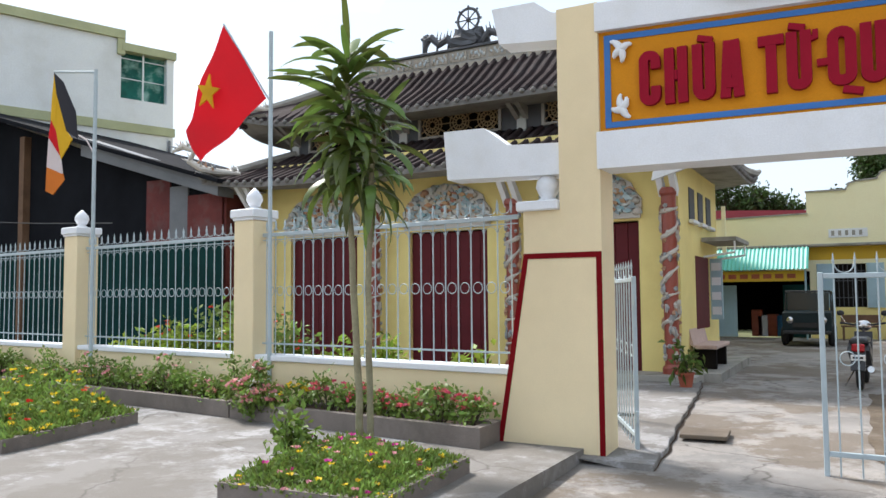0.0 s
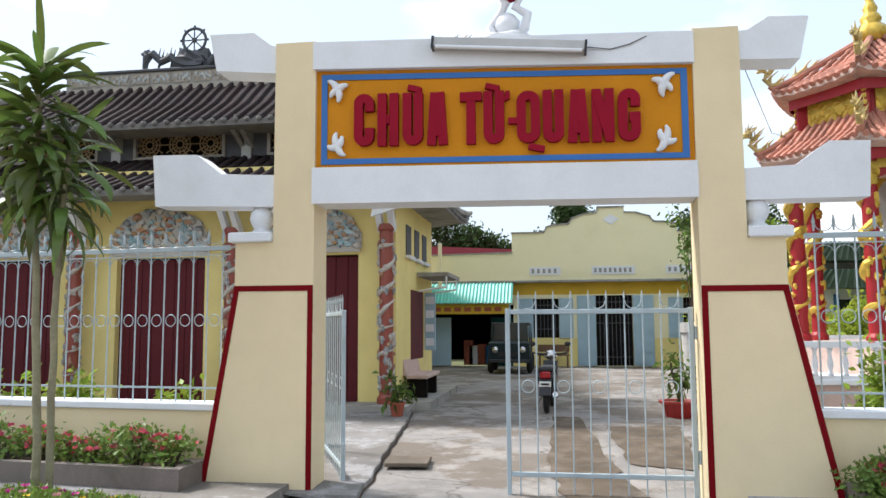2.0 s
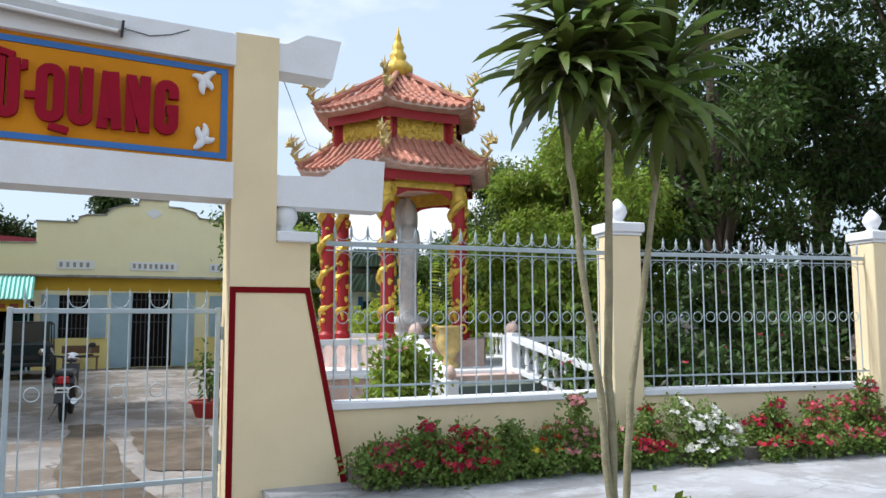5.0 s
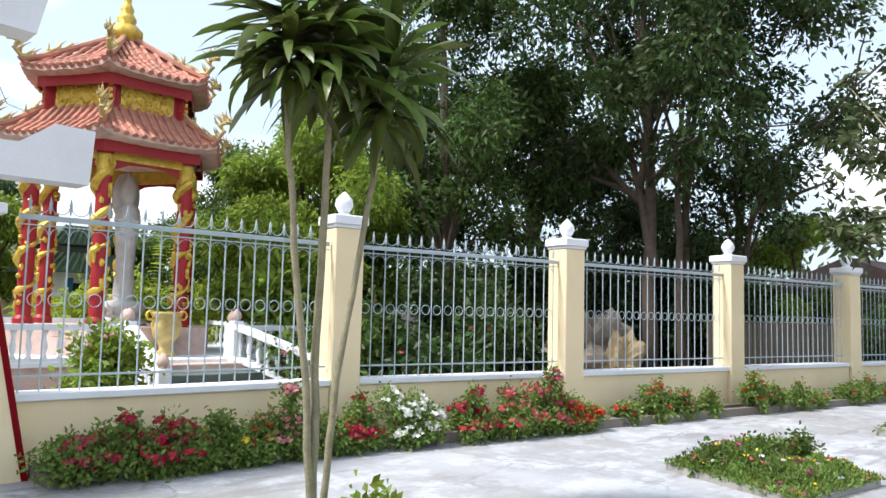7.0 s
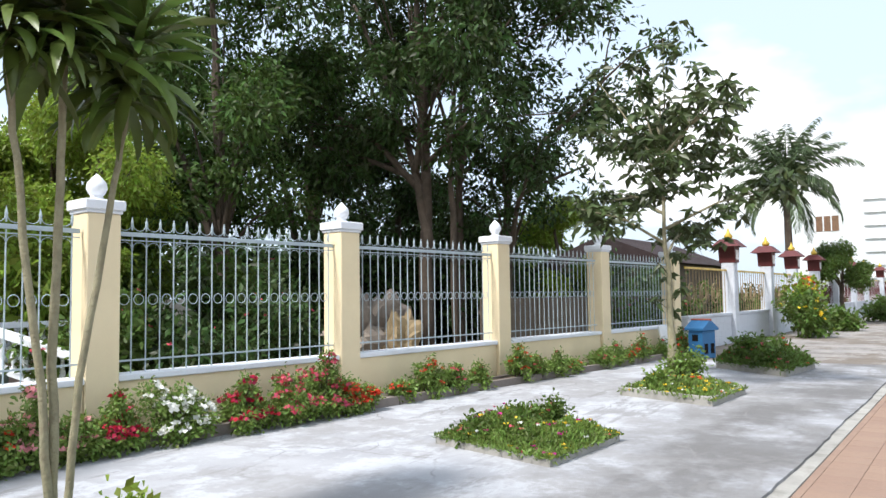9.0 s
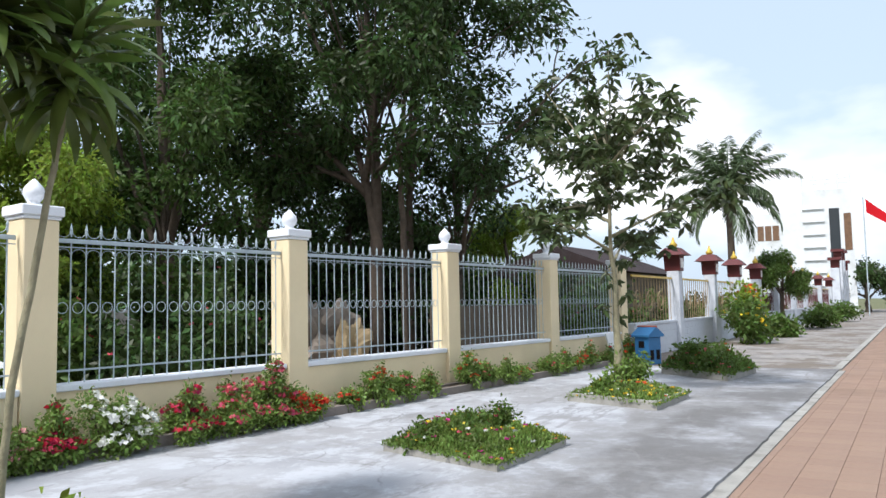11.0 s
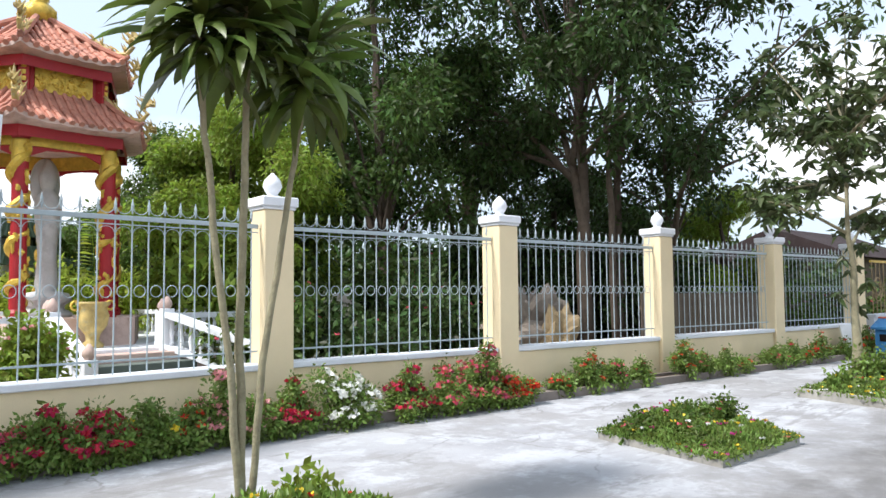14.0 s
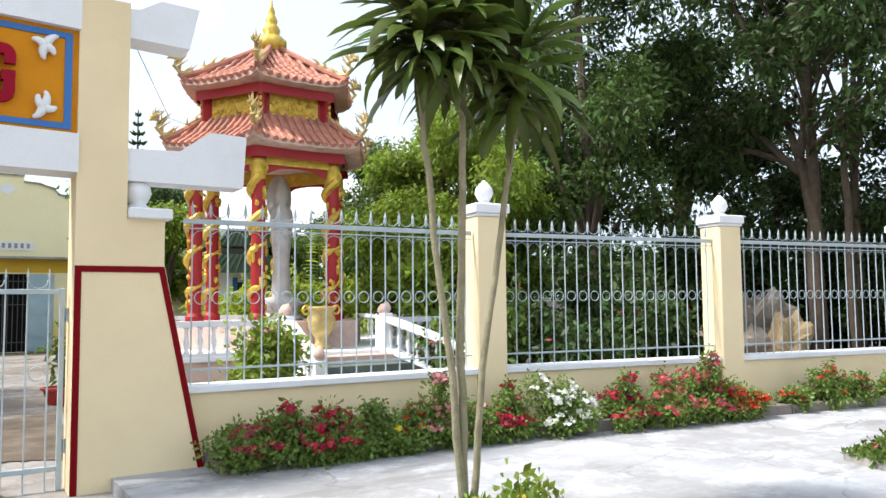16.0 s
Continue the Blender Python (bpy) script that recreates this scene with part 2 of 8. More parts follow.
LEAFM = pbr("mid_green_leaf", (0.105, 0.165, 0.032), 0.5, 0.25, 0.6, 20, 0.0, island=0.45, spec=0.4, trans=0.46)
LEAFN = pbr("deep_green_leaf", (0.070, 0.118, 0.026), 0.5, 0.25, 0.6, 20, 0.0, island=0.55, spec=0.35, trans=0.42)
# brighter than LEAFB: sunlight on the palms is put into the leaf colour
LEAFP = pbr("sunlit_palm_leaf", (0.34, 0.42, 0.055), 0.5, 0.25, 0.6, 20, 0.0, island=0.35, spec=0.4, trans=0.55)
LEAFD = pbr("strap_leaf_green", (0.100, 0.145, 0.030), 0.36, 0.3, 2.0, 20, 0.05, island=0.5, spec=0.5, trans=0.32)
LEAFF = pbr("flower_shrub_leaf", (0.165, 0.245, 0.050), 0.5, 0.3, 2, 20, 0.0, island=0.4, trans=0.38)
LEAFY = pbr("olive_tree_leaf", (0.068, 0.094, 0.030), 0.45, 0.25, 0.8, 20, 0.0, island=0.5, spec=0.5, trans=0.3)
COCO = pbr("palm_frond_leaf", (0.115, 0.165, 0.075), 0.45, 0.3, 1, 20, 0.0, island=0.35, trans=0.25)
BLOSSOM = {
    "crimson": pbr("crimson_petal", (0.46, 0.016, 0.06), 0.6, 0.2, 9, 60, 0, island=0.25, trans=0.3),
    "pink": pbr("pink_petal", (0.70, 0.30, 0.32), 0.6, 0.2, 9, 60, 0, island=0.2, trans=0.3),
    "rose": pbr("rose_petal", (0.60, 0.09, 0.14), 0.6, 0.2, 9, 60, 0, island=0.25, trans=0.3),
    "white": pbr("white_petal", (0.78, 0.78, 0.74), 0.6, 0.1, 9, 60, 0, island=0.1, trans=0.3),
    "yellow": pbr("yellow_petal", (0.78, 0.55, 0.03), 0.6, 0.15, 9, 60, 0, island=0.15, trans=0.3),
    "magenta": pbr("magenta_petal", (0.52, 0.02, 0.25), 0.6, 0.15, 9, 60, 0, island=0.2, trans=0.3),
    "red": pbr("orange_red_petal", (0.62, 0.05, 0.02), 0.6, 0.15, 9, 60, 0, island=0.2, trans=0.3),
}
CHINA = shards("china_mosaic", [(0.30, 0.44, 0.47), (0.40, 0.50, 0.52), (0.36, 0.20, 0.09), (0.24, 0.30, 0.32), (0.40, 0.42, 0.40), (0.20, 0.36, 0.40), (0.52, 0.54, 0.52), (0.28, 0.38, 0.41)])
CHINARED = shards("red_china_mosaic", [(0.34, 0.09, 0.045), (0.40, 0.14, 0.07), (0.42, 0.36, 0.30), (0.26, 0.06, 0.04), (0.26, 0.28, 0.30), (0.36, 0.11, 0.06)])
CHINAFAN = shards("orange_china_mosaic", [(0.42, 0.20, 0.08), (0.46, 0.46, 0.42), (0.26, 0.38, 0.42), (0.45, 0.27, 0.12), (0.30, 0.10, 0.05), (0.48, 0.42, 0.30)])
CHINAPALE = shards("pale_china_mosaic", [(0.40, 0.44, 0.45), (0.50, 0.50, 0.48), (0.34, 0.30, 0.24), (0.30, 0.34, 0.36), (0.44, 0.44, 0.40)])
CHINAGREY = shards("grey_china_scales", [(0.40, 0.37, 0.33), (0.30, 0.31, 0.31), (0.48, 0.45, 0.40), (0.36, 0.20, 0.12), (0.24, 0.26, 0.27)])
TARP = pbr("black_shade_cloth", (0.010, 0.011, 0.014), 0.95, 0.3, 1, 30, 0.2, spec=0.1)
TEAL = pbr("teal_sheet", (0.006, 0.035, 0.032), 0.85, 0.3, 1.5, 30, 0.2, spec=0.12)
RUST = pbr("rusty_red_sheet", (0.13, 0.028, 0.024), 0.8, 0.3, 1.5, 30, 0.3, stain=(0.12, 0.1, 0.1), stain_amount=0.6)
ZINC = pbr("grey_zinc_sheet", (0.16, 0.17, 0.18), 0.6, 0.2, 1.0, 30, 0.2, metal=0.2)
OLDWHITE = pbr("weathered_white_render", (0.68, 0.71, 0.72), 0.9, 0.08, 0.5, 20, 0.2, stain=(0.42, 0.42, 0.38), stain_amount=0.45, stain_scale=0.35)
SAGE = pbr("sage_band_paint", (0.38, 0.40, 0.24), 0.9, 0.12, 0.8, 20, 0.1)
AWNING = pbr("turquoise_corrugated_sheet", (0.13, 0.50, 0.42), 0.5, 0.1, 1, 30, 0.1)
SHUTTER = pbr("pale_blue_shutter_paint", (0.34, 0.48, 0.56), 0.6, 0.1, 1.5, 40, 0.15)
# near-black: the shade of unlit insides is put into the colour
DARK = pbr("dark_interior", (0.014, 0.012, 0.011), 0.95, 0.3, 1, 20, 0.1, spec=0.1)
GLASSDARK = pbr("dark_window_glass", (0.02, 0.025, 0.028), 0.08, 0.1, 1, 20, 0.0, spec=0.6)
RUBBER = pbr("black_rubber", (0.015, 0.015, 0.016), 0.8, 0.2, 6, 80, 0.2)
BLACKPLASTIC = pbr("black_plastic", (0.02, 0.02, 0.022), 0.35, 0.1, 6, 80, 0.05)
REDPLASTIC = pbr("red_gloss_plastic", (0.35, 0.01, 0.015), 0.25, 0.1, 6, 80, 0.02)
CHROME = pbr("polished_steel", (0.6, 0.6, 0.6), 0.2, 0.05, 6, 80, 0.02, metal=1.0)
PLATE = pbr("white_plate", (0.72, 0.72, 0.70), 0.5, 0.05, 6, 80, 0.02)
CLAY = pbr("terracotta_pot", (0.36, 0.10, 0.06), 0.8, 0.15, 5, 60, 0.2)
REDPOT = pbr("dark_red_pot_glaze", (0.33, 0.03, 0.025), 0.4, 0.1, 5, 60, 0.1)
BLUEPAINT = pbr("bright_blue_paint", (0.03, 0.15, 0.33), 0.6, 0.1, 3, 50, 0.1, stain=(0.03, 0.14, 0.3), stain_amount=0.5, stain_scale=4)
FLAGRED = pbr("red_flag_cloth", (0.68, 0.008, 0.018), 0.8, 0.05, 2, 200, 0.05, trans=0.4)
FLAGGOLD = pbr("yellow_flag_cloth", (0.75, 0.50, 0.02), 0.8, 0.05, 2, 200, 0.05, trans=0.4)
FLAGBLACK = pbr("navy_flag_cloth", (0.012, 0.012, 0.02), 0.8, 0.05, 2, 200, 0.05)
FLAGORANGE = pbr("orange_flag_cloth", (0.70, 0.24, 0.03), 0.8, 0.05, 2, 200, 0.05, trans=0.4)
FLAGWHITE = pbr("white_flag_cloth", (0.72, 0.66, 0.66), 0.8, 0.05, 2, 200, 0.05, trans=0.4)
NETTING = pbr("green_netting", (0.006, 0.10, 0.08), 0.8, 0.5, 1.2, 8, 0.3, stain=(0.35, 0.55, 0.5), stain_amount=0.6, stain_scale=2.2)
SANDSTONE = pbr("golden_rock", (0.33, 0.25, 0.14), 0.9, 0.25, 2, 20, 0.6, stain=(0.22, 0.19, 0.15), stain_amount=0.6)
GREYROCK = pbr("grey_brown_rock", (0.26, 0.22, 0.18), 0.9, 0.25, 2, 20, 0.7, stain=(0.11, 0.10, 0.09), stain_amount=0.6)
WALLGREY = pbr("grey_white_block_wall", (0.55, 0.58, 0.62), 0.85, 0.12, 1.2, 30, 0.25, stain=(0.34, 0.36, 0.4), stain_amount=0.6, stain_scale=1.5)
LANTERN = pbr("lantern_brown_red", (0.10, 0.022, 0.022), 0.6, 0.2, 3, 40, 0.2)
REDROOF = pbr("far_red_metal_roof", (0.26, 0.03, 0.045), 0.6, 0.1, 0.5, 10, 0.1)
WOOD = pbr("brown_wood", (0.16, 0.09, 0.05), 0.7, 0.25, 3, 50, 0.3)
WOODGREY = pbr("weathered_board", (0.15, 0.12, 0.09), 0.85, 0.25, 3, 50, 0.3, stain=(0.1, 0.085, 0.07), stain_amount=0.5)
GREENTILE = pbr("green_glazed_tile", (0.085, 0.13, 0.085), 0.5, 0.25, 3, 40, 0.3, island=0.25)
ALU = pbr("aluminium_lamp_body", (0.45, 0.44, 0.42), 0.4, 0.08, 4, 60, 0.05, metal=0.5)


# ---- mesh building ----
class Mesh:
    """Collects vertices and faces of one part."""

    def __init__(self):
        self.v, self.f = [], []

    def add(self, verts, faces):
        k = len(self.v)
        self.v += [tuple(p) for p in verts]
        self.f += [tuple(i + k for i in face) for face in faces]
        return self

    def box(self, x0, x1, y0, y1, z0, z1, m=None):
        p = [Vector((x, y, z)) for z in (z0, z1) for x, y in ((x0, y0), (x1, y0), (x1, y1), (x0, y1))]
        if m:
            p = [m @ q for q in p]
        return self.add(p, [(3, 2, 1, 0), (4, 5, 6, 7), (0, 1, 5, 4), (1, 2, 6, 5), (2, 3, 7, 6), (3, 0, 4, 7)])

    def rounded(self, x0, x1, y0, y1, z0, z1, b=0.012, m=None):
        """A box whose edges are cut back by b."""
        p, f = [], []
        for z, i in ((z0, b), (z0 + b, 0), (z1 - b, 0), (z1, b)):
            for x, y in ((x0 + b + i, y0 + i), (x1 - b - i, y0 + i), (x1 - i, y0 + b + i), (x1 - i, y1 - b - i), (x1 - b - i, y1 - i), (x0 + b + i, y1 - i), (x0 + i, y1 - b - i), (x0 + i, y0 + b + i)):
                p.append(Vector((x, y, z)))
        for r in range(3):
            for k in range(8):
                a, c = r * 8 + k, r * 8 + (k + 1) % 8
                f.append((a, c, c + 8, a + 8))
        f += [tuple(range(7, -1, -1)), tuple(range(24, 32))]
        if m:
            p = [m @ q for q in p]
        return self.add(p, f)

    def prism(self, outline, a, b, axis="y", m=None):
        """An outline extruded from a to b along an axis; outline in the other two axes, counter-clockwise seen from -axis (xz for y)."""
        n = len(outline)
        put = {"y": lambda u, w, d: (u, d, w), "x": lambda u, w, d: (d, u, w), "z": lambda u, w, d: (u, w, d)}[axis]
        p = [Vector(put(u, w, a)) for u, w in outline] + [Vector(put(u, w, b)) for u, w in outline]
        if m:
            p = [m @ q for q in p]
        f = [tuple(range(n)), tuple(range(2 * n - 1, n - 1, -1))] + [(k, k + n, (k + 1) % n + n, (k + 1) % n) for k in range(n)]
        return self.add(p, f)

    def tube(self, path, radii, seg=8, cap=True):
        """A round bar along a path of points with a radius at each."""
        path = [Vector(q) for q in path]
        if not hasattr(radii, "__len__"):
            radii = [radii] * len(path)
        k0, n = len(self.v), len(path)
        side = None
        for i, q in enumerate(path):
            d = (path[min(i + 1, n - 1)] - path[max(i - 1, 0)]).normalized()
            ref = Vector((0, 0, 1)) if abs(d.z) < 0.95 else Vector((1, 0, 0))
            side = d.cross(ref).normalized() if side is None else (side - d * side.dot(d)).normalized()
            up = d.cross(side)
            for s in range(seg):
                a = 2 * math.pi * s / seg
                self.v.append(tuple(q + (side * math.cos(a) + up * math.sin(a)) * radii[i]))
        for i in range(n - 1):
            for s in range(seg):
                a, c = k0 + i * seg + s, k0 + i * seg + (s + 1) % seg
                self.f.append((a, c, c + seg, a + seg))
        if cap:
            self.f += [tuple(k0 + s for s in reversed(range(seg))), tuple(k0 + (n - 1) * seg + s for s in range(seg))]
        return self

    def lathe(self, profile, seg=16, at=(0, 0, 0), lobes=0, deep=0.0):
        """A turned form from (radius, z) pairs; lobes flute it like petals."""
        k0, n = len(self.v), len(profile)
        for r, z in profile:
            for s in range(seg):
                a = 2 * math.pi * s / seg
                rr = r * (1 + deep * math.cos(lobes * a)) if lobes else r
                self.v.append((at[0] + rr * math.cos(a), at[1] + rr * math.sin(a), at[2] + z))
        for i in range(n - 1):
            for s in range(seg):
                a, c = k0 + i * seg + s, k0 + i * seg + (s + 1) % seg
                self.f.append((a, c, c + seg, a + seg))
        self.f += [tuple(k0 + s for s in reversed(range(seg))), tuple(k0 + (n - 1) * seg + s for s in range(seg))]
        return self

    def ring(self, centre, radius, thick, axis="y", seg=14, tseg=5):
        cx, cy, cz = centre
        k0 = len(self.v)
        for s in range(seg):
            a = 2 * math.pi * s / seg
            for q in range(tseg):
                b = 2 * math.pi * q / tseg
                r, d = radius + thick * math.cos(b), thick * math.sin(b)
                u, w = r * math.cos(a), r * math.sin(a)
                self.v.append({"y": (cx + u, cy + d, cz + w), "x": (cx + d, cy + u, cz + w), "z": (cx + u, cy + w, cz + d)}[axis])
        for s in range(seg):
            for q in range(tseg):
                a, b = k0 + s * tseg + q, k0 + s * tseg + (q + 1) % tseg
                c, d = k0 + (s + 1) % seg * tseg + q, k0 + (s + 1) % seg * tseg + (q + 1) % tseg
                self.f.append((a, c, d, b))
        return self

    def blob(self, centre, radii, rough=0.0, seg=10, rows=7, seed=0):
        """A lumpy rounded form."""
        k0 = len(self.v)
        for i in range(rows + 1):
            th = math.pi * i / rows
            for s in range(seg):
                a = 2 * math.pi * s / seg
                d = Vector((math.sin(th) * math.cos(a), math.sin(th) * math.sin(a), math.cos(th)))
                k = 1 + rough * (noise.noise(d * 1.7 + Vector((seed * 3.1, 0, 0))) + 0.35 * noise.noise(d * 5.3 + Vector((0, seed * 1.7, 0))))
                self.v.append((centre[0] + d.x * radii[0] * k, centre[1] + d.y * radii[1] * k, centre[2] + d.z * radii[2] * k))
        for i in range(rows):
            for s in range(seg):
                a, c = k0 + i * seg + s, k0 + i * seg + (s + 1) % seg
                self.f.append((a, a + seg, c + seg, c))
        return self

    def data(self, name, material, smooth=False):
        me = bpy.data.meshes.new(name)
        me.from_pydata(self.v, [], self.f)
        me.materials.append(material)
        if smooth:
            me.polygons.foreach_set("use_smooth", [True] * len(me.polygons))
        me.update()
        return me


def thing(name, at=(0, 0, 0), turn=0.0, label="", category="", group="", kind=""):
    """An Empty at a thing's base; its parts are built round it."""
    ob = new(name)
    ob.empty_display_size = 0.1
    ob.matrix_basis = pose(*at, 0, 0, turn)
    return tagged(ob, label, category, group, kind)


def part(name, mesh, material, parent, label="", smooth=False, at=None, kind=""):
    """One mesh object under a thing or a part; mesh may be a Mesh or finished mesh data."""
    me = mesh.data(name, material, smooth) if isinstance(mesh, Mesh) else mesh
    ob = new(name, me)
    ob.parent = parent
    if at is not None:
        ob.matrix_basis = at if isinstance(at, Matrix) else Matrix.Translation(at)
    if label:
        ob["label"] = label
    if kind:
        ob["kind"] = kind
    return ob


def solid(name, mesh, material, label="", category="", group="", kind="structure", smooth=False, at=None):
    """A top-level mesh object."""
    ob = new(name, mesh.data(name, material, smooth))
    if at is not None:
        ob.matrix_basis = at
    return tagged(ob, label, category, group, kind)


def leaf_mesh(name, material, base, way, size, width=0.4, fold=0.25, rng=None, droop=0.0):
    """Many small pointed, folded leaves as one mesh: bases and ways are arrays of n x 3, size of n."""
    n = len(base)
    way = way / np.linalg.norm(way, axis=1, keepdims=True)
    ref = rng.normal(size=(n, 3))
    side = np.cross(way, ref)
    side /= np.linalg.norm(side, axis=1, keepdims=True) + 1e-9
    up = np.cross(side, way)
    s = size[:, None]
    mid = base + way * s * 0.5
    tip = base + way * s - np.array([0, 0, 1.0]) * s * droop
    left, right = mid + side * s * width * 0.5 + up * s * fold * 0.3, mid - side * s * width * 0.5 + up * s * fold * 0.3
    v = np.stack([base, left, tip, right], 1).reshape(-1, 3)
    me = bpy.data.meshes.new(name)
    k = np.arange(n) * 4
    tris = np.stack([k, k + 2, k + 1, k, k + 3, k + 2], 1).reshape(-1)
    me.vertices.add(4 * n)
    me.vertices.foreach_set("co", v.astype(np.float32).ravel())
    me.loops.add(6 * n)
    me.loops.foreach_set("vertex_index", tris.astype(np.int32))
    me.polygons.add(2 * n)
    me.polygons.foreach_set("loop_start", (np.arange(2 * n) * 3).astype(np.int32))
    me.polygons.foreach_set("loop_total", np.full(2 * n, 3, np.int32))
    me.materials.append(material)
    me.update(calc_edges=True)
    return me


def in_ball(rng, n, centre, radii, shell=0.5):
    d = rng.normal(size=(n, 3))
    d /= np.linalg.norm(d, axis=1, keepdims=True)
    r = shell + (1 - shell) * rng.random(n) ** 0.5
    return np.array(centre) + d * r[:, None] * np.array(radii), d


# ---- ground ----
def sheet(xs, ys, height):
    m = Mesh()
    m.v = [(x, y, height(x, y)) for y in ys for x in xs]
    w = len(xs)
    m.f = [(j * w + i, j * w + i + 1, (j + 1) * w + i + 1, (j + 1) * w + i) for j in range(len(ys) - 1) for i in range(w - 1)]
    return m


solid("ground", sheet([-3000, -300, -60, -20, 0, 20, 60, 300, 3000], [-3000, -300, -40, 0, 40, 300, 3000], lambda x, y: -0.34), LAWN, "flat earthy ground reaching the horizon", "ground")
KERB_DIR = -0.086                                  # slope of the road's edge and of the planting in plan


def road_edge(x):
    return 1.375 + KERB_DIR * x


solid("road", sheet([-80, -40, -20, -10, -5, 0, 5, 10, 20, 40, 80, 120], [0, 1], lambda x, y: 0), JOINT, "brown tiled road surface in front of the gate", "road")
_rd = bpy.data.objects["road"].data
for v in _rd.vertices:
    v.co.y, v.co.z = (road_edge(v.co.x) + 0.02 if v.co.y > 0.5 else road_edge(v.co.x) - 14), -0.05

# the raised forecourt: one slab each side of the driveway
def slab(name, outline, z0, z1, mat, label):
    return solid(name, Mesh().prism(outline, z0, z1, "z"), mat, label, "pavement")


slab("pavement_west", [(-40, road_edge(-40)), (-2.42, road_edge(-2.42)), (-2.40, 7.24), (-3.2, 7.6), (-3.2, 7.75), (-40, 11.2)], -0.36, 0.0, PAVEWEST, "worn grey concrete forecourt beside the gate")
_rng = random.Random(31)
_edge = [(1.86 + 0.24 * k, road_edge(1.86 + 0.24 * k) - 0.13 + 0.004 * _rng.gauss(0, 1) + 0.010 * math.sin(k * 0.37)) for k in range(73)]
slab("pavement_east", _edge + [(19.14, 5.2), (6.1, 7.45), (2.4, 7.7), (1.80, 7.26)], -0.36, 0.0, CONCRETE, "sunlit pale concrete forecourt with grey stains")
slab("pavement_far", [(19.17, road_edge(19.17)), (120, road_edge(120)), (120, -2.0), (22.54, 4.7), (19.17, 5.2)], -0.36, -0.03, DRIVE, "brown-grey paved forecourt of the next property")
_k = Mesh()
for a, b in ((-40, -2.42), (19.2, 110)):
    _k.prism([(a, road_edge(a) - 0.16), (b, road_edge(b) - 0.16), (b, road_edge(b) + 0.0), (a, road_edge(a) + 0.0)], -0.3, -0.004, "z")
_k.prism([(1.9, road_edge(1.9) - 0.27), (19.1, road_edge(19.1) - 0.25), (19.1, road_edge(19.1) - 0.10), (1.9, road_edge(1.9) - 0.10)], -0.3, -0.026, "z")
solid("kerb", _k, ROOFSTONE, "grey concrete kerb along the road", "kerb")


def drive_height(x, y):
    t = min(1, max(0, (10.5 - y) / 9))
    return -0.02 - 0.26 * t if y > 5 else -0.06 - 0.119 * max(0, (y - 1.2) / 3.8)


solid("driveway", sheet([-2.5, -1.9, -1.2, -0.4, 0.4, 1.2, 2.0], [1.2, 3, 5, 6, 7, 8, 9, 10, 11, 14, 18, 23, 28.2], drive_height), DRIVE, "concrete driveway sloping through the gate into the yard", "driveway")
_yard = sheet([2.0, 4, 6, 10, 14, 22, 30], [7.5, 9, 11, 14, 18, 23, 28.2], lambda x, y: -0.03)
solid("yard_ground", _yard, DRIVE, "patchy cement yard ground inside the wall", "ground")
solid("temple_yard_ground", sheet([-40, -14, -8, -4, -2.5], [7.8, 9, 11, 13, 18, 28.2], lambda x, y: -0.03), DRIVE, "cement ground in front of the temple", "ground")

# ---- gateway ----
GY = 7.2
gate = thing("gateway", (-0.35, GY, 0), 0, "cream and white painted temple gateway with a sign beam", "gateway")
inv = Matrix.Translation((0.35, -GY, 0))


def gpart(name, mesh, mat, label="", parent=gate, smooth=False):
    return part(name, mesh, mat, parent, label, smooth, inv if parent is gate else None)


D = 0.42
for s, x0, x1, xb, xt, top in ((-1, -2.60, -2.18, -3.30, -2.99, 4.36), (1, 1.89, 1.47, 2.60, 2.22, 4.26)):
    a, b = min(x0, x1), max(x0, x1)
    zs = 2.33 if s < 0 else 2.28
    o = [(x1, -0.34), (x1, top), (x0, top), (x0, zs), (xt, zs), (xt, 1.88), (xb, 0.0), (xb, -0.34)]
    gpart("pillar", Mesh().prism(o if s > 0 else o[::-1], GY, GY + D), CREAM, "tall cream pillar with a flared shoulder")
    zc = 2.33 if s < 0 else 2.28
    ca, cb = (xt - 0.06, x0 - 0.005) if s < 0 else (x0 + 0.005, xt + 0.06)
    gpart("shoulder_cap", Mesh().rounded(ca, cb, GY - 0.06, GY + D + 0.03, zc, zc + 0.10, 0.012), WHITE, "white cap slab")
    cx = (ca + cb) / 2 + (0.05 if s < 0 else -0.08)
    gpart("bud_finial", Mesh().lathe([(0.10, 0), (0.11, 0.02), (0.075, 0.05), (0.10, 0.09), (0.125, 0.15), (0.11, 0.22), (0.055, 0.28), (0.012, 0.325)], 20, (cx, GY + 0.16, zc + 0.10)), WHITE, "white lotus bud finial", smooth=True)
    # painted red line
    zr = 1.90 if s < 0 else 1.85
    xi, w = x1 + (-0.002 if s < 0 else 0.002), 0.055
    red = Mesh()
    red.box(min(xi, xi + s * w), max(xi, xi + s * w), GY - 0.006, GY + 0.002, -0.3, zr)
    red.box(min(xi, xt), max(xi, xt), GY - 0.008, GY + 0.002, zr - w, zr)
    slope = [(xb, 0.0), (xt, zr), (xt - s * w, zr), (xb - s * w, 0.0)]
    slope = slope if s > 0 else slope[::-1]
    red.prism([(u, w_) for u, w_ in slope], GY - 0.007, GY + 0.001)
    red.box(min(xb, xb - s * w), max(xb, xb - s * w), GY - 0.0065, GY + 0.001, -0.3, 0.0)
    red.box(min(xb, xb + s * 0.004), max(xb, xb + s * 0.004), GY, GY + D - 0.03, -0.3, 0.0)
    gpart("red_line", red, REDLINE, "dark red painted border line")

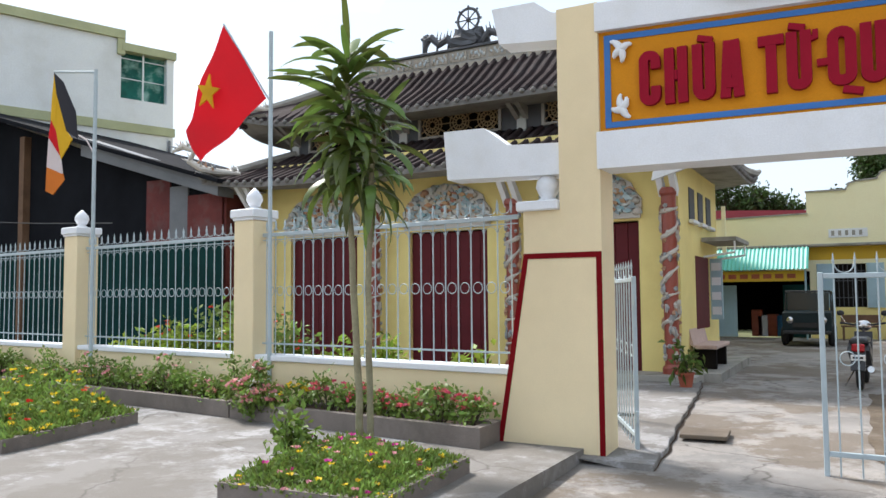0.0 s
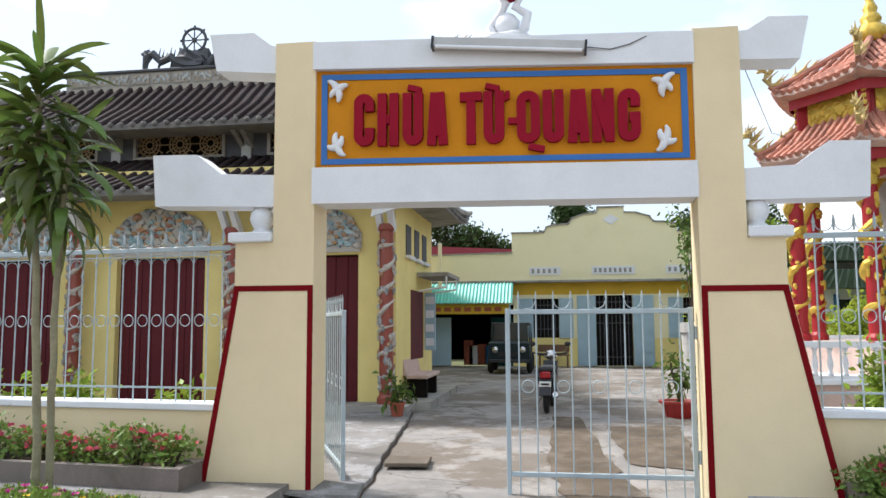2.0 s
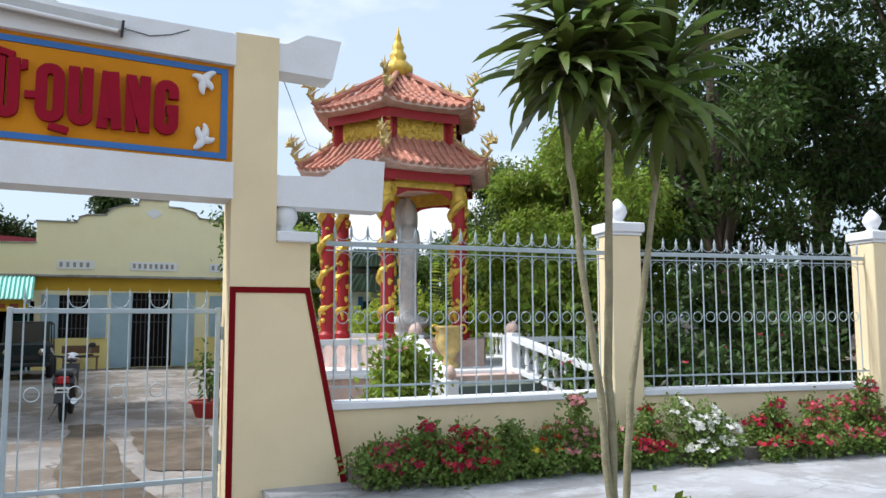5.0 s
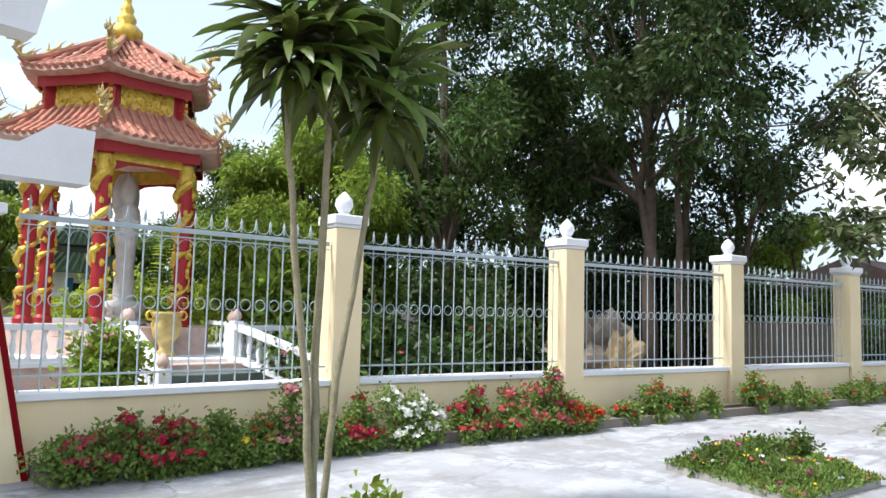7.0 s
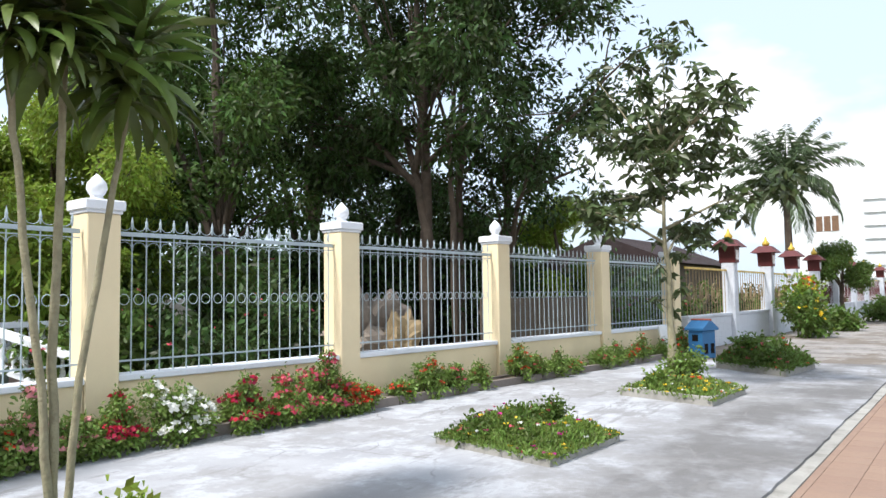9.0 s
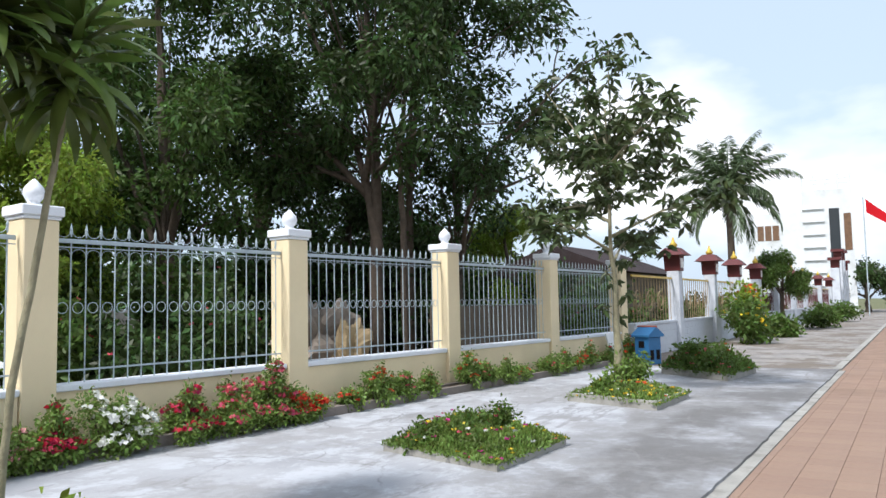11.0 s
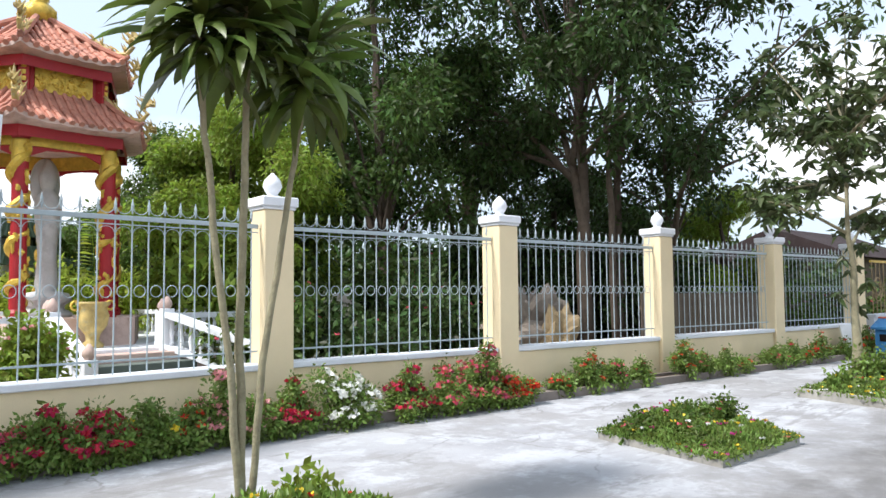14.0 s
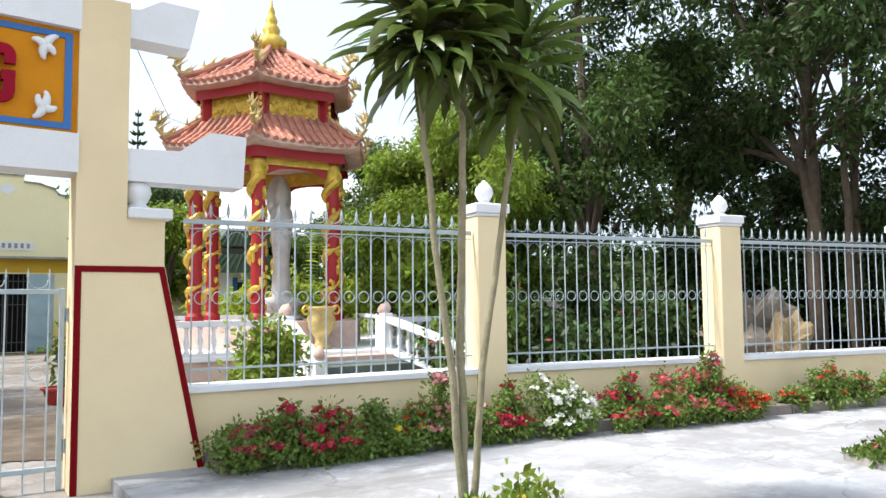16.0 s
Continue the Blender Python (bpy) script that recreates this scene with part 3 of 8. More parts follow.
gpart("lower_beam", Mesh().prism([(-2.2, 2.70), (1.48, 2.66), (1.48, 3.0), (-2.2, 3.06)], GY - 0.03, GY + D - 0.05), WHITE, "white lower beam")
gpart("upper_beam", Mesh().prism([(-2.2, 4.06), (1.48, 3.93), (1.48, 4.23), (-2.2, 4.34)], GY - 0.03, GY + D - 0.05), WHITE, "white upper beam")
# stepped beam ends
for name, o in (
    ("lower_beam_end", [(-2.59, 2.69), (-2.59, 3.01), (-3.17, 3.04), (-3.44, 3.25), (-3.92, 3.26), (-3.88, 2.73)]),
    ("upper_beam_end", [(-2.59, 4.06), (-2.59, 4.34), (-2.67, 4.36), (-2.85, 4.50), (-3.33, 4.51), (-3.25, 4.12)]),
    ("lower_beam_end", [(1.88, 2.63), (2.96, 2.63), (2.99, 3.14), (2.64, 3.15), (2.35, 2.94), (1.88, 2.92)]),
    ("upper_beam_end", [(1.88, 3.95), (2.43, 3.93), (2.52, 4.33), (2.17, 4.345), (1.98, 4.23), (1.88, 4.22)]),
):
    area = sum(o[k][0] * o[(k + 1) % len(o)][1] - o[(k + 1) % len(o)][0] * o[k][1] for k in range(len(o)))
    gpart(name, Mesh().prism(o if area > 0 else o[::-1], GY + 0.03, GY + D - 0.07), WHITE, "white stepped beam end")

# the sign between the beams
board = gpart("sign_board", Mesh().prism([(-2.19, 3.055), (1.475, 2.995), (1.475, 3.935), (-2.19, 4.065)], GY + 0.045, GY + 0.3), SIGNGOLD, "ochre sign board")


def sgn(u, w):
    """Place on the slightly leaning sign: u 0..1 along it, w 0..1 up it."""
    x = -2.19 + 3.665 * u
    lo, hi = 3.055 - 0.06 * u, 4.065 - 0.13 * u
    return x, lo + (hi - lo) * w


def quad_on(m, u0, u1, w0, w1, y0, y1):
    m.prism([sgn(u0, w0), sgn(u1, w0), sgn(u1, w1), sgn(u0, w1)], y0, y1)


fr = Mesh()
quad_on(fr, 0.018, 0.985, 0.045, 0.10, GY + 0.030, GY + 0.05)
quad_on(fr, 0.018, 0.985, 0.90, 0.955, GY + 0.030, GY + 0.05)
quad_on(fr, 0.018, 0.034, 0.1, 0.9, GY + 0.030, GY + 0.05)
quad_on(fr, 0.969, 0.985, 0.1, 0.9, GY + 0.030, GY + 0.05)
gpart("sign_border", fr, SIGNBLUE, "raised blue border line")


def stroke(m, pts, w=0.105, closed=False):
    """A letter stroke of width w along points in letter units, as one flat raised band."""
    n = len(pts)
    left, right = [], []
    for k in range(n):
        p = Vector((*pts[k], 0))
        a = Vector((*pts[(k - 1) % n], 0)) if (k > 0 or closed) else None
        b = Vector((*pts[(k + 1) % n], 0)) if (k < n - 1 or closed) else None
        d1 = (p - a).normalized() if a else (b - p).normalized()
        d2 = (b - p).normalized() if b else d1
        n1, n2 = Vector((-d1.y, d1.x, 0)), Vector((-d2.y, d2.x, 0))
        nn = (n1 + n2).normalized()
        k2 = min(1.6, 1 / max(0.4, nn.dot(n1)))
        left.append((p + nn * w / 2 * k2).to_2d())
        right.append((p - nn * w / 2 * k2).to_2d())
    return left, right


STROKES = [0]


def letter_piece(m, pts, ox, oz, sx, w, closed=False):
    pts = [p for k, p in enumerate(pts) if k == 0 or math.dist(p, pts[k - 1]) > 1e-4]
    if closed and math.dist(pts[0], pts[-1]) < 1e-4:
        pts.pop()
    L_, R_ = stroke(m, pts, w, closed)
    n = len(pts)
    STROKES[0] += 1
    y0, y1 = GY - 0.015 - 0.004 * (STROKES[0] % 3), GY + 0.05
    rows = [[(ox + q.x, y, oz + q.y) for q, y in ((R_[k], y0), (L_[k], y0), (L_[k], y1), (R_[k], y1))] for k in range(n)]
    v, f = [q for r in rows for q in r], []
    for k in range(n if closed else n - 1):
        a, c = 4 * k, 4 * ((k + 1) % n)
        f += [(a, c, c + 1, a + 1), (a + 1, c + 1, c + 2, a + 2), (a + 3, a, c, c + 3)[::-1]]
    if not closed:
        f += [(0, 1, 2, 3), (4 * n - 1, 4 * n - 2, 4 * n - 3, 4 * n - 4)]
    m.add(v, f)


def arc(cx, cz, rx, rz, a0, a1, n=7):
    return [(cx + rx * math.cos(radians(a0 + (a1 - a0) * k / n)), cz + rz * math.sin(radians(a0 + (a1 - a0) * k / n))) for k in range(n + 1)]


def glyph(ch, w, h):
    """Strokes of a heavy condensed capital, w wide and h high."""
    t = 0.095
    i, r = t / 2, min((w - t) / 2 - 0.004, 0.12)
    x0, x1, z0, z1 = i, w - i, i, h - i
    rc = r
    if ch == "C":
        return [([(x1, h * 0.66), (x1, z1 - rc)] + arc(x1 - rc, z1 - rc, rc, rc, 0, 90, 4) + arc(x0 + rc, z1 - rc, rc, rc, 90, 180, 4) + arc(x0 + rc, z0 + rc, rc, rc, 180, 270, 4) + arc(x1 - rc, z0 + rc, rc, rc, 270, 360, 4) + [(x1, h * 0.34)], False)]
    if ch == "G":
        return [([(x1, h * 0.66), (x1, z1 - rc)] + arc(x1 - rc, z1 - rc, rc, rc, 0, 90, 4) + arc(x0 + rc, z1 - rc, rc, rc, 90, 180, 4) + arc(x0 + rc, z0 + rc, rc, rc, 180, 270, 4) + arc(x1 - rc, z0 + rc, rc, rc, 270, 360, 4) + [(x1, h * 0.46), (w * 0.5, h * 0.46)], False)]
    if ch in "OQ":
        s = [(arc(x1 - rc, z1 - rc, rc, rc, 0, 90, 4) + arc(x0 + rc, z1 - rc, rc, rc, 90, 180, 4) + arc(x0 + rc, z0 + rc, rc, rc, 180, 270, 4) + arc(x1 - rc, z0 + rc, rc, rc, 270, 360, 4), True)]
        return s
    if ch == "H":
        return [([(x0, 0), (x0, h)], False), ([(x1, 0), (x1, h)], False), ([(x0 + i, h / 2), (x1 - i, h / 2)], False)]
    if ch == "U":
        return [([(x0, h), (x0, z0 + rc)] + arc(x0 + rc, z0 + rc, rc, rc, 180, 270, 4) + arc(x1 - rc, z0 + rc, rc, rc, 270, 360, 4) + [(x1, h)], False)]
    if ch == "A":
        return [([(x0, 0), (w / 2 - i * 0.5, h)], False), ([(x1, 0), (w / 2 + i * 0.5, h)], False), ([(w * 0.28, h * 0.25), (w * 0.72, h * 0.25)], False)]
    if ch == "T":
        return [([(0, z1), (w, z1)], False), ([(w / 2, 0), (w / 2, z1 - i)], False)]
    if ch == "N":
        return [([(x0, 0), (x0, h)], False), ([(x1, 0), (x1, h)], False), ([(x0, h - i * 0.6), (x1, i * 0.6)], False)]
    return []


# word: letter, left edge, width (metres along the sign)
for ch, x, w in (("C", -1.78, 0.26), ("H", -1.47, 0.27), ("U", -1.14, 0.26), ("A", -0.83, 0.27), ("T", -0.40, 0.27), ("U", -0.105, 0.26),
                 ("Q", 0.31, 0.29), ("U", 0.635, 0.26), ("A", 0.935, 0.27), ("N", 1.235, 0.27), ("G", 1.55, 0.27)):
    x = -1.78 + (x + 1.78) * (2.76 / 3.60)
    w *= 0.79
    lm = Mesh()
    u = (x + w / 2 + 2.19) / 3.665
    zb = sgn(u, 0.215)[1]
    h = 0.53 - 0.03 * u
    for pts, closed in glyph(ch, w, h):
        letter_piece(lm, pts, x, zb, 1, 0.088, closed)
    if ch == "Q":
        letter_piece(lm, [(w * 0.5, -0.03), (w * 1.15, -0.065)], x, zb, 1, 0.06)
    gpart("letter", lm, LETTER, "raised crimson capital letter")
for x, dx, dz in ((-1.235, 0.13, -0.035), (-0.47, 0.13, -0.035)):
    lm = Mesh()
    zb = sgn((x + 2.19) / 3.665, 0.80)[1]
    letter_piece(lm, [(0, 0), (dx, dz)], x, zb, 1, 0.055)
    gpart("accent", lm, LETTER, "raised crimson accent mark")
lm = Mesh()
letter_piece(lm, [(0.0, 0.0), (0.05, 0.02), (0.05, 0.08)], -0.31, sgn(0.51, 0.66)[1], 1, 0.045)
gpart("letter_horn", lm, LETTER, "small crimson hook of a letter")
lm = Mesh()
letter_piece(lm, [(0, 0), (0.10, 0)], -0.255, sgn(0.53, 0.44)[1], 1, 0.06)
gpart("hyphen", lm, LETTER, "raised crimson hyphen")
for u, w_, s1, s2 in ((0.065, 0.79, 1, 1), (0.065, 0.22, 1, -1), (0.925, 0.79, -1, 1), (0.925, 0.22, -1, -1)):
    cx, cz = sgn(u, w_)
    dv = Mesh()
    for turn_, long_, curl in ((115, 0.15, 1.3), (45, 0.12, -1.4), (200, 0.11, 1.6), (290, 0.13, -1.2)):
        a, p_, path_ = radians(turn_ if s1 * s2 > 0 else 180 - turn_), Vector((cx, GY + 0.01, cz)), []
        for q in range(7):
            path_.append(p_.copy())
            p_ = p_ + Vector((math.cos(a) * s2, 0, math.sin(a))) * (long_ / 6)
            a += curl / 6 * (0.4 + 0.25 * q) * s1
        dv.tube(path_, [0.034, 0.036, 0.038, 0.034, 0.028, 0.022, 0.012], 8)
    dv.blob((cx, GY + 0.01, cz), (0.05, 0.035, 0.05), 0.2)
    gpart("scroll_ornament", dv, WHITE, "white plaster scroll ornament", smooth=True)
lamp = thing("tube_lamp", (-0.24, GY - 0.09, 4.16), 0, "long grey aluminium tube lamp on the upper beam", "lamp")
lm_rot = pose(0, 0, 0, 0, 5.0, 0)
part("housing", Mesh().prism([(-0.055, -0.03), (0.04, -0.05), (0.05, 0.05), (-0.05, 0.055)], -0.74, 0.74, "x"), ALU, lamp, at=lm_rot)
part("tube", Mesh().tube([(-0.70, -0.05, -0.04), (0.70, -0.05, -0.04)], 0.018, 10), WHITE, lamp, at=lm_rot)
for x in (-0.73, 0.73):
    part("end_cap", Mesh().box(x - 0.012, x + 0.012, -0.065, 0.055, -0.055, 0.06), BLACKPLASTIC, lamp, at=lm_rot)
for x in (-0.5, 0.5):
    part("bracket", Mesh().box(x - 0.015, x + 0.015, 0.03, 0.085, -0.02, 0.02), ALU, lamp, at=lm_rot)

# ---- fences ----
BAR = Mesh()
BAR.tube([(0, 0, 0.0), (0, 0, 1.60)], 0.008, 6)
BAR.tube([(0, 0, 1.62), (0, 0, 1.68), (0, 0, 1.71), (0, 0, 1.78)], [0.008, 0.012, 0.016, 0.001], 6)
BAR = BAR.data("bar", STEEL)
RING = Mesh().ring((0, 0, 0), 0.060, 0.0052).data("ring", STEEL, True)
SCROLL = Mesh()
SCROLL.tube(arc3 := [(0.075 * math.cos(radians(a)), 0, 0.075 * math.sin(radians(a))) for a in range(-180, 1, 20)], 0.0048, 5)
SCROLL = SCROLL.data("scroll", STEEL, True)
ARCH = Mesh()
ARCH.tube([(0.075 * math.cos(radians(a)), 0, 0.075 * math.sin(radians(a))) for a in range(0, 181, 20)], 0.0042, 5)
ARCH = ARCH.data("arch", STEEL, True)
DOT = Mesh().blob((0, 0, 0), (0.014, 0.014, 0.02), 0, 8, 5).data("knob", STEEL, True)


def fence_panel(a, b, pitch=0.172, z=0.735):
    """An iron railing between two points in plan, standing on the low wall."""
    a, b = Vector((*a, 0)), Vector((*b, 0))
    length, ang = (b - a).length, math.degrees(math.atan2(b.y - a.y, b.x - a.x))
    f = thing("iron_railing", (a.x, a.y, z), ang, "blue-grey painted iron railing with spear tips and rings", "railing", "railings along the wall")
    n = max(2, round(length / pitch))
    step = length / n
    part("top_rail", Mesh().rounded(0, length, -0.014, 0.014, 1.55, 1.60, 0.004), STEEL, f)
    part("bottom_rail", Mesh().box(0, length, -0.010, 0.010, 0.13, 0.15), STEEL, f)
    part("thin_rail", Mesh().box(0, length, -0.006, 0.006, 1.50, 1.512), STEEL, f)
    for k in range(n):
        x = (k + 0.5) * step
        part("bar", BAR, None, f, at=(x, 0, 0))
        if k < n - 1:
            part("ring", RING, None, f, at=Matrix.Translation((x + step / 2, 0, 0.83)) @ Matrix.Diagonal((step / 0.172, 1, 1, 1)))
            part("scroll", SCROLL, None, f, at=Matrix.Translation((x + step / 2, 0, 1.685)) @ Matrix.Diagonal((step / 0.172, 1, 0.9, 1)))
            part("arch", ARCH, None, f, at=Matrix.Translation((x + step / 2, 0, 1.425)) @ Matrix.Diagonal((step / 0.172, 1, 0.8, 1)))
    return f


def low_wall(name, a, b, z0=-0.3, top=0.66):
    a, b = Vector((*a, 0)), Vector((*b, 0))
    length, ang = (b - a).length, math.degrees(math.atan2(b.y - a.y, b.x - a.x))
    w = thing(name, (a.x, a.y, 0), ang, "low cream wall with a white coping", "wall", kind="structure")
    part("wall_body", Mesh().box(0, length, -0.10, 0.12, z0, top), CREAM, w)
    part("coping", Mesh().rounded(0, length, -0.14, 0.16, top, top + 0.075, 0.01), WHITE, w, "white painted coping slab")
    return w


def fence_pillar(x, y, turn):
    """A square pillar; x, y is the middle of its front foot."""
    p = thing("fence_pillar", (x, y, -0.02), turn, "square cream fence pillar with white cap and bud", "pillar", "fence pillars")
    part("shaft", Mesh().rounded(-0.19, 0.19, 0, 0.38, -0.28, 2.53, 0.012), CREAM, p)
    part("cap", Mesh().rounded(-0.23, 0.23, -0.04, 0.42, 2.565, 2.68, 0.012), WHITE, p, "white cap slab")
    part("neck", Mesh().rounded(-0.205, 0.205, -0.015, 0.395, 2.53, 2.565, 0.006), WHITE, p, "white moulding")
    part("bud_finial", Mesh().lathe([(0.085, 0), (0.095, 0.02), (0.06, 0.045), (0.085, 0.08), (0.115, 0.14), (0.10, 0.205), (0.05, 0.265), (0.01, 0.305)], 20, (0, 0.19, 2.68)), WHITE, p, "white lotus bud finial", smooth=True)
    return p


RD = math.degrees(math.atan(-0.163))


def on_right(x):
    return 7.12 - 0.163 * (x - 6.13)


right_posts = [5.93, 9.57, 13.42, 17.35, 21.3]
for x in right_posts:
    fence_pillar(x, on_right(x), RD)
left_posts = [(-7.20, 7.66), (-11.38, 8.10), (-15.5, 8.55)]
for x, y in left_posts:
    fence_pillar(x, y, -6.0)
runs = [((2.45, 7.46), (5.74, 7.31))] + [((a + 0.17, on_right(a + 0.17) + 0.17), (b - 0.17, on_right(b - 0.17) + 0.17)) for a, b in zip(right_posts, right_posts[1:])]
runs += [((-7.01, 7.82), (-3.15, 7.44)), ((-11.19, 8.26), (-7.39, 7.87)), ((-15.3, 8.71), (-11.57, 8.31))]
for k, (a, b) in enumerate(runs):
    low_wall("wall_front_%d" % (k + 1), a, b)
    fence_panel(a, b)

# gate leaves
def gate_leaf(a, b, z, label, n=10):
    a, b = Vector((*a, 0)), Vector((*b, 0))
    L_, ang = (b - a).length, math.degrees(math.atan2(b.y - a.y, b.x - a.x))
    g = thing("gate_leaf", (a.x, a.y, z), ang, label, "gate", "gate leaves")
    for x in (0.022, L_ - 0.022):
        part("stile", Mesh().rounded(x - 0.022, x + 0.022, -0.022, 0.022, 0.0, 1.80, 0.005), STEEL, g)
    for z0 in (0.20, 1.745):
        part("rail", Mesh().rounded(0.044, L_ - 0.044, -0.016, 0.016, z0, z0 + 0.045, 0.005), STEEL, g)
    bar = Mesh().tube([(0, 0, 0.0), (0, 0, 1.88), (0, 0, 1.90), (0, 0, 1.97)], [0.008, 0.008, 0.013, 0.002], 6).data("bar", STEEL)
    step = (L_ - 0.09) / n
    for k in range(n):
        x = 0.045 + (k + 0.5) * step
        part("bar", bar, None, g, at=(x, 0, 0))
        if k < n - 1 and k % 2 == 0:
            part("scroll", RING, None, g, at=(x + step / 2, 0, 1.05))
            part("scroll", SCROLL, None, g, at=(x + step / 2, 0, 1.87))
    for zz in (0.35, 1.5):
        part("hinge", Mesh().tube([(-0.02, 0, zz), (-0.02, 0, zz + 0.12)], 0.018, 8), STEEL, g)
    return g


gate_leaf((1.44, 7.5), (-0.33, 7.5), -0.14, "closed blue-grey barred gate leaf with ring ornaments")
gate_leaf((-1.98, 7.60), (-2.70, 9.20), -0.14, "blue-grey barred gate leaf swung open inwards")

# ---- temple ----
TX = -7.4
temple = thing("temple", (TX, 13.6, 0), 0, "old yellow temple with two tiers of dark tiled roof", "temple")
tinv = Matrix.Translation((-TX, -13.6, 0))


def tpart(name, mesh, mat, label="", parent=temple, smooth=False):
    return part(name, mesh, mat, parent, label, smooth, tinv if parent is temple else None)


W0, W1, WY = -12.35, -2.72, 13.6
doors = [(-11.33, -9.50), (-8.20, -6.40), (-5.28, -3.42)]
edges = [W0] + [e for d in doors for e in d] + [W1]
for k in range(0, len(edges), 2):
    tpart("front_wall", Mesh().box(edges[k], edges[k + 1], WY, WY + 0.3, -0.03, 2.80), YELLOW)
tpart("front_wall", Mesh().box(W0, W1, WY, WY + 0.3, 2.80, 4.5), YELLOW, "yellow wall above the doors")
for x, nm in ((W0, "side_wall"), (W1 - 0.3, "side_wall")):
    tpart(nm, Mesh().box(x, x + 0.3, WY + 0.3, 17.3, -0.03, 4.5), YELLOW)
tpart("back_wall", Mesh().box(W0, W1, 17.3, 17.6, -0.03, 4.5), YELLOW)
tpart("plinth", Mesh().prism([(W0 - 0.3, 12.85), (W1 + 0.35, 12.85), (W1 + 0.35, WY), (W0 - 0.3, WY)], -0.05, 0.13, "z"), ROOFSTONE, "grey cement ledge")
tpart("plinth", Mesh().box(W1 + 0.004, W1 + 0.62, WY + 0.004, 17.6, -0.05, 0.13), ROOFSTONE, "grey cement ledge")
for a, b in doors:
    leafs = thing("temple_door", ((a + b) / 2, WY + 0.16, 0.05), 0, "closed oxblood red boarded temple door", "door", "temple doors", "structure")
    n = 8
    w = (b - a) / n
    board_ = Mesh().rounded(-w / 2 + 0.004, w / 2 - 0.004, -0.02, 0.02, 0.02, 2.72, 0.006).data("plank", OXBLOOD)
    part("backing", Mesh().box(a - (a + b) / 2, b - (a + b) / 2, 0.022, 0.05, 0, 2.75), DARK, leafs)
    for k in range(n):
        part("plank", board_, None, leafs, at=((k + 0.5) * w - (b - a) / 2, 0, 0))
    part("sill", Mesh().rounded(a - (a + b) / 2, b - (a + b) / 2, -0.2, 0.02, -0.06, 0.02, 0.006), ROOFSTONE, leafs)


def fan_relief(cx, w, h, z, seed):
    """A fan-shaped china mosaic relief over a door."""
    f = thing("mosaic_relief", (cx, WY, z), 0, "fan shaped china mosaic relief above a door", "relief", "mosaic reliefs")
    rng = random.Random(seed)
    base = [(w / 2 * math.cos(radians(a)) * (1 + 0.04 * math.sin(a * 0.2)), 0.12 + h * math.sin(radians(a)) ** 0.8) for a in range(0, 181, 12)]
    part("backing", Mesh().prism([(w / 2 * 0.97, 0.0)] + base + [(-w / 2 * 0.97, 0.0)], -0.07, -0.002), CHINAGREY, f)
    outer, inner = Mesh(), Mesh()
    for k in range(220):
        a, r = rng.uniform(0, 180), rng.random() ** 0.6
        x, zz = w / 2 * r * math.cos(radians(a)), 0.1 + h * r * math.sin(radians(a))
        s, t = rng.uniform(0.03, 0.075), rng.uniform(0, 90)
        q = [(x + s * math.cos(radians(t + 90 * j)) * (1.5 if j % 2 else 0.8), zz + s * math.sin(radians(t + 90 * j)) * (0.9 if j % 2 else 0.7)) for j in range(4)]
        (inner if abs(x) < w * 0.22 and zz > h * 0.25 and rng.random() < 0.6 else outer).prism(q, -0.10 - rng.random() * 0.04, -0.07)
    part("mosaic", outer, CHINA, f, kind="stuff")
    part("inner_mosaic", inner, CHINAFAN, f, "orange and white china shards", kind="stuff")
    rim = Mesh()
    for k in range(13):
        a = radians(15 * k)
        rim.blob((w / 2 * 0.93 * math.cos(a), -0.09, 0.12 + h * 0.93 * math.sin(a)), (0.09, 0.05, 0.07), 0.4, 7, 5, k)
    part("scalloped_rim", rim, CHINAGREY, f, "pale blue-grey scalloped rim", smooth=True)
    return f


for k, (a, b) in enumerate(doors):
    fan_relief((a + b) / 2, 2.0, 0.78, 2.84, k)


def dragon_column(x, y, z0, z1, r, red, band, label, group, turns=4.5, slim=1.0, studs=34):
    c = thing("dragon_column", (x, y, z0), 0, label, "column", group)
    h = z1 - z0
    part("shaft", Mesh().lathe([(r * 1.35, 0), (r * 1.35, 0.10), (r, 0.16), (r, h - 0.14), (r * 1.25, h - 0.1), (r * 1.25, h)], 20), red, c, smooth=False)
    b = Mesh()
    n = int(turns * 14)
    rng = random.Random(int(x * 10))
    path, rad = [], []
    for k in range(n + 1):
        a = 2 * math.pi * k / 14
        a += 0.5 * math.sin(k * 0.23 + x)
        path.append(((r + 0.005) * math.cos(a), (r + 0.005) * math.sin(a), 0.22 + (h - 0.5) * k / n + 0.05 * math.sin(k * 0.37)))
        rad.append(r * (0.40 + 0.20 * math.sin(k * 0.41) + 0.08 * math.sin(k * 1.7)) * (0.5 if k < 4 or k > n - 3 else 1))
    b.tube(path, [q * slim for q in rad], 7)
    for k in range(int(h * studs)):
        a, z = rng.uniform(0, 6.28), rng.uniform(0.22, h - 0.25)
        b.blob(((r + 0.008) * math.cos(a), (r + 0.008) * math.sin(a), z), (r * 0.34, r * 0.34, r * rng.uniform(0.2, 0.75)), 0.8, 6, 4, k)
    if band is GOLD:
        part("collar", Mesh().lathe([(r * 1.04, h - 0.52), (r * 1.1, h - 0.50), (r * 1.1, h - 0.17), (r * 1.04, h - 0.15)], 20), GOLD, c, "gold collar")
    part("dragon_band", b, band, c, "coiled dragon relief round the shaft")
    return c


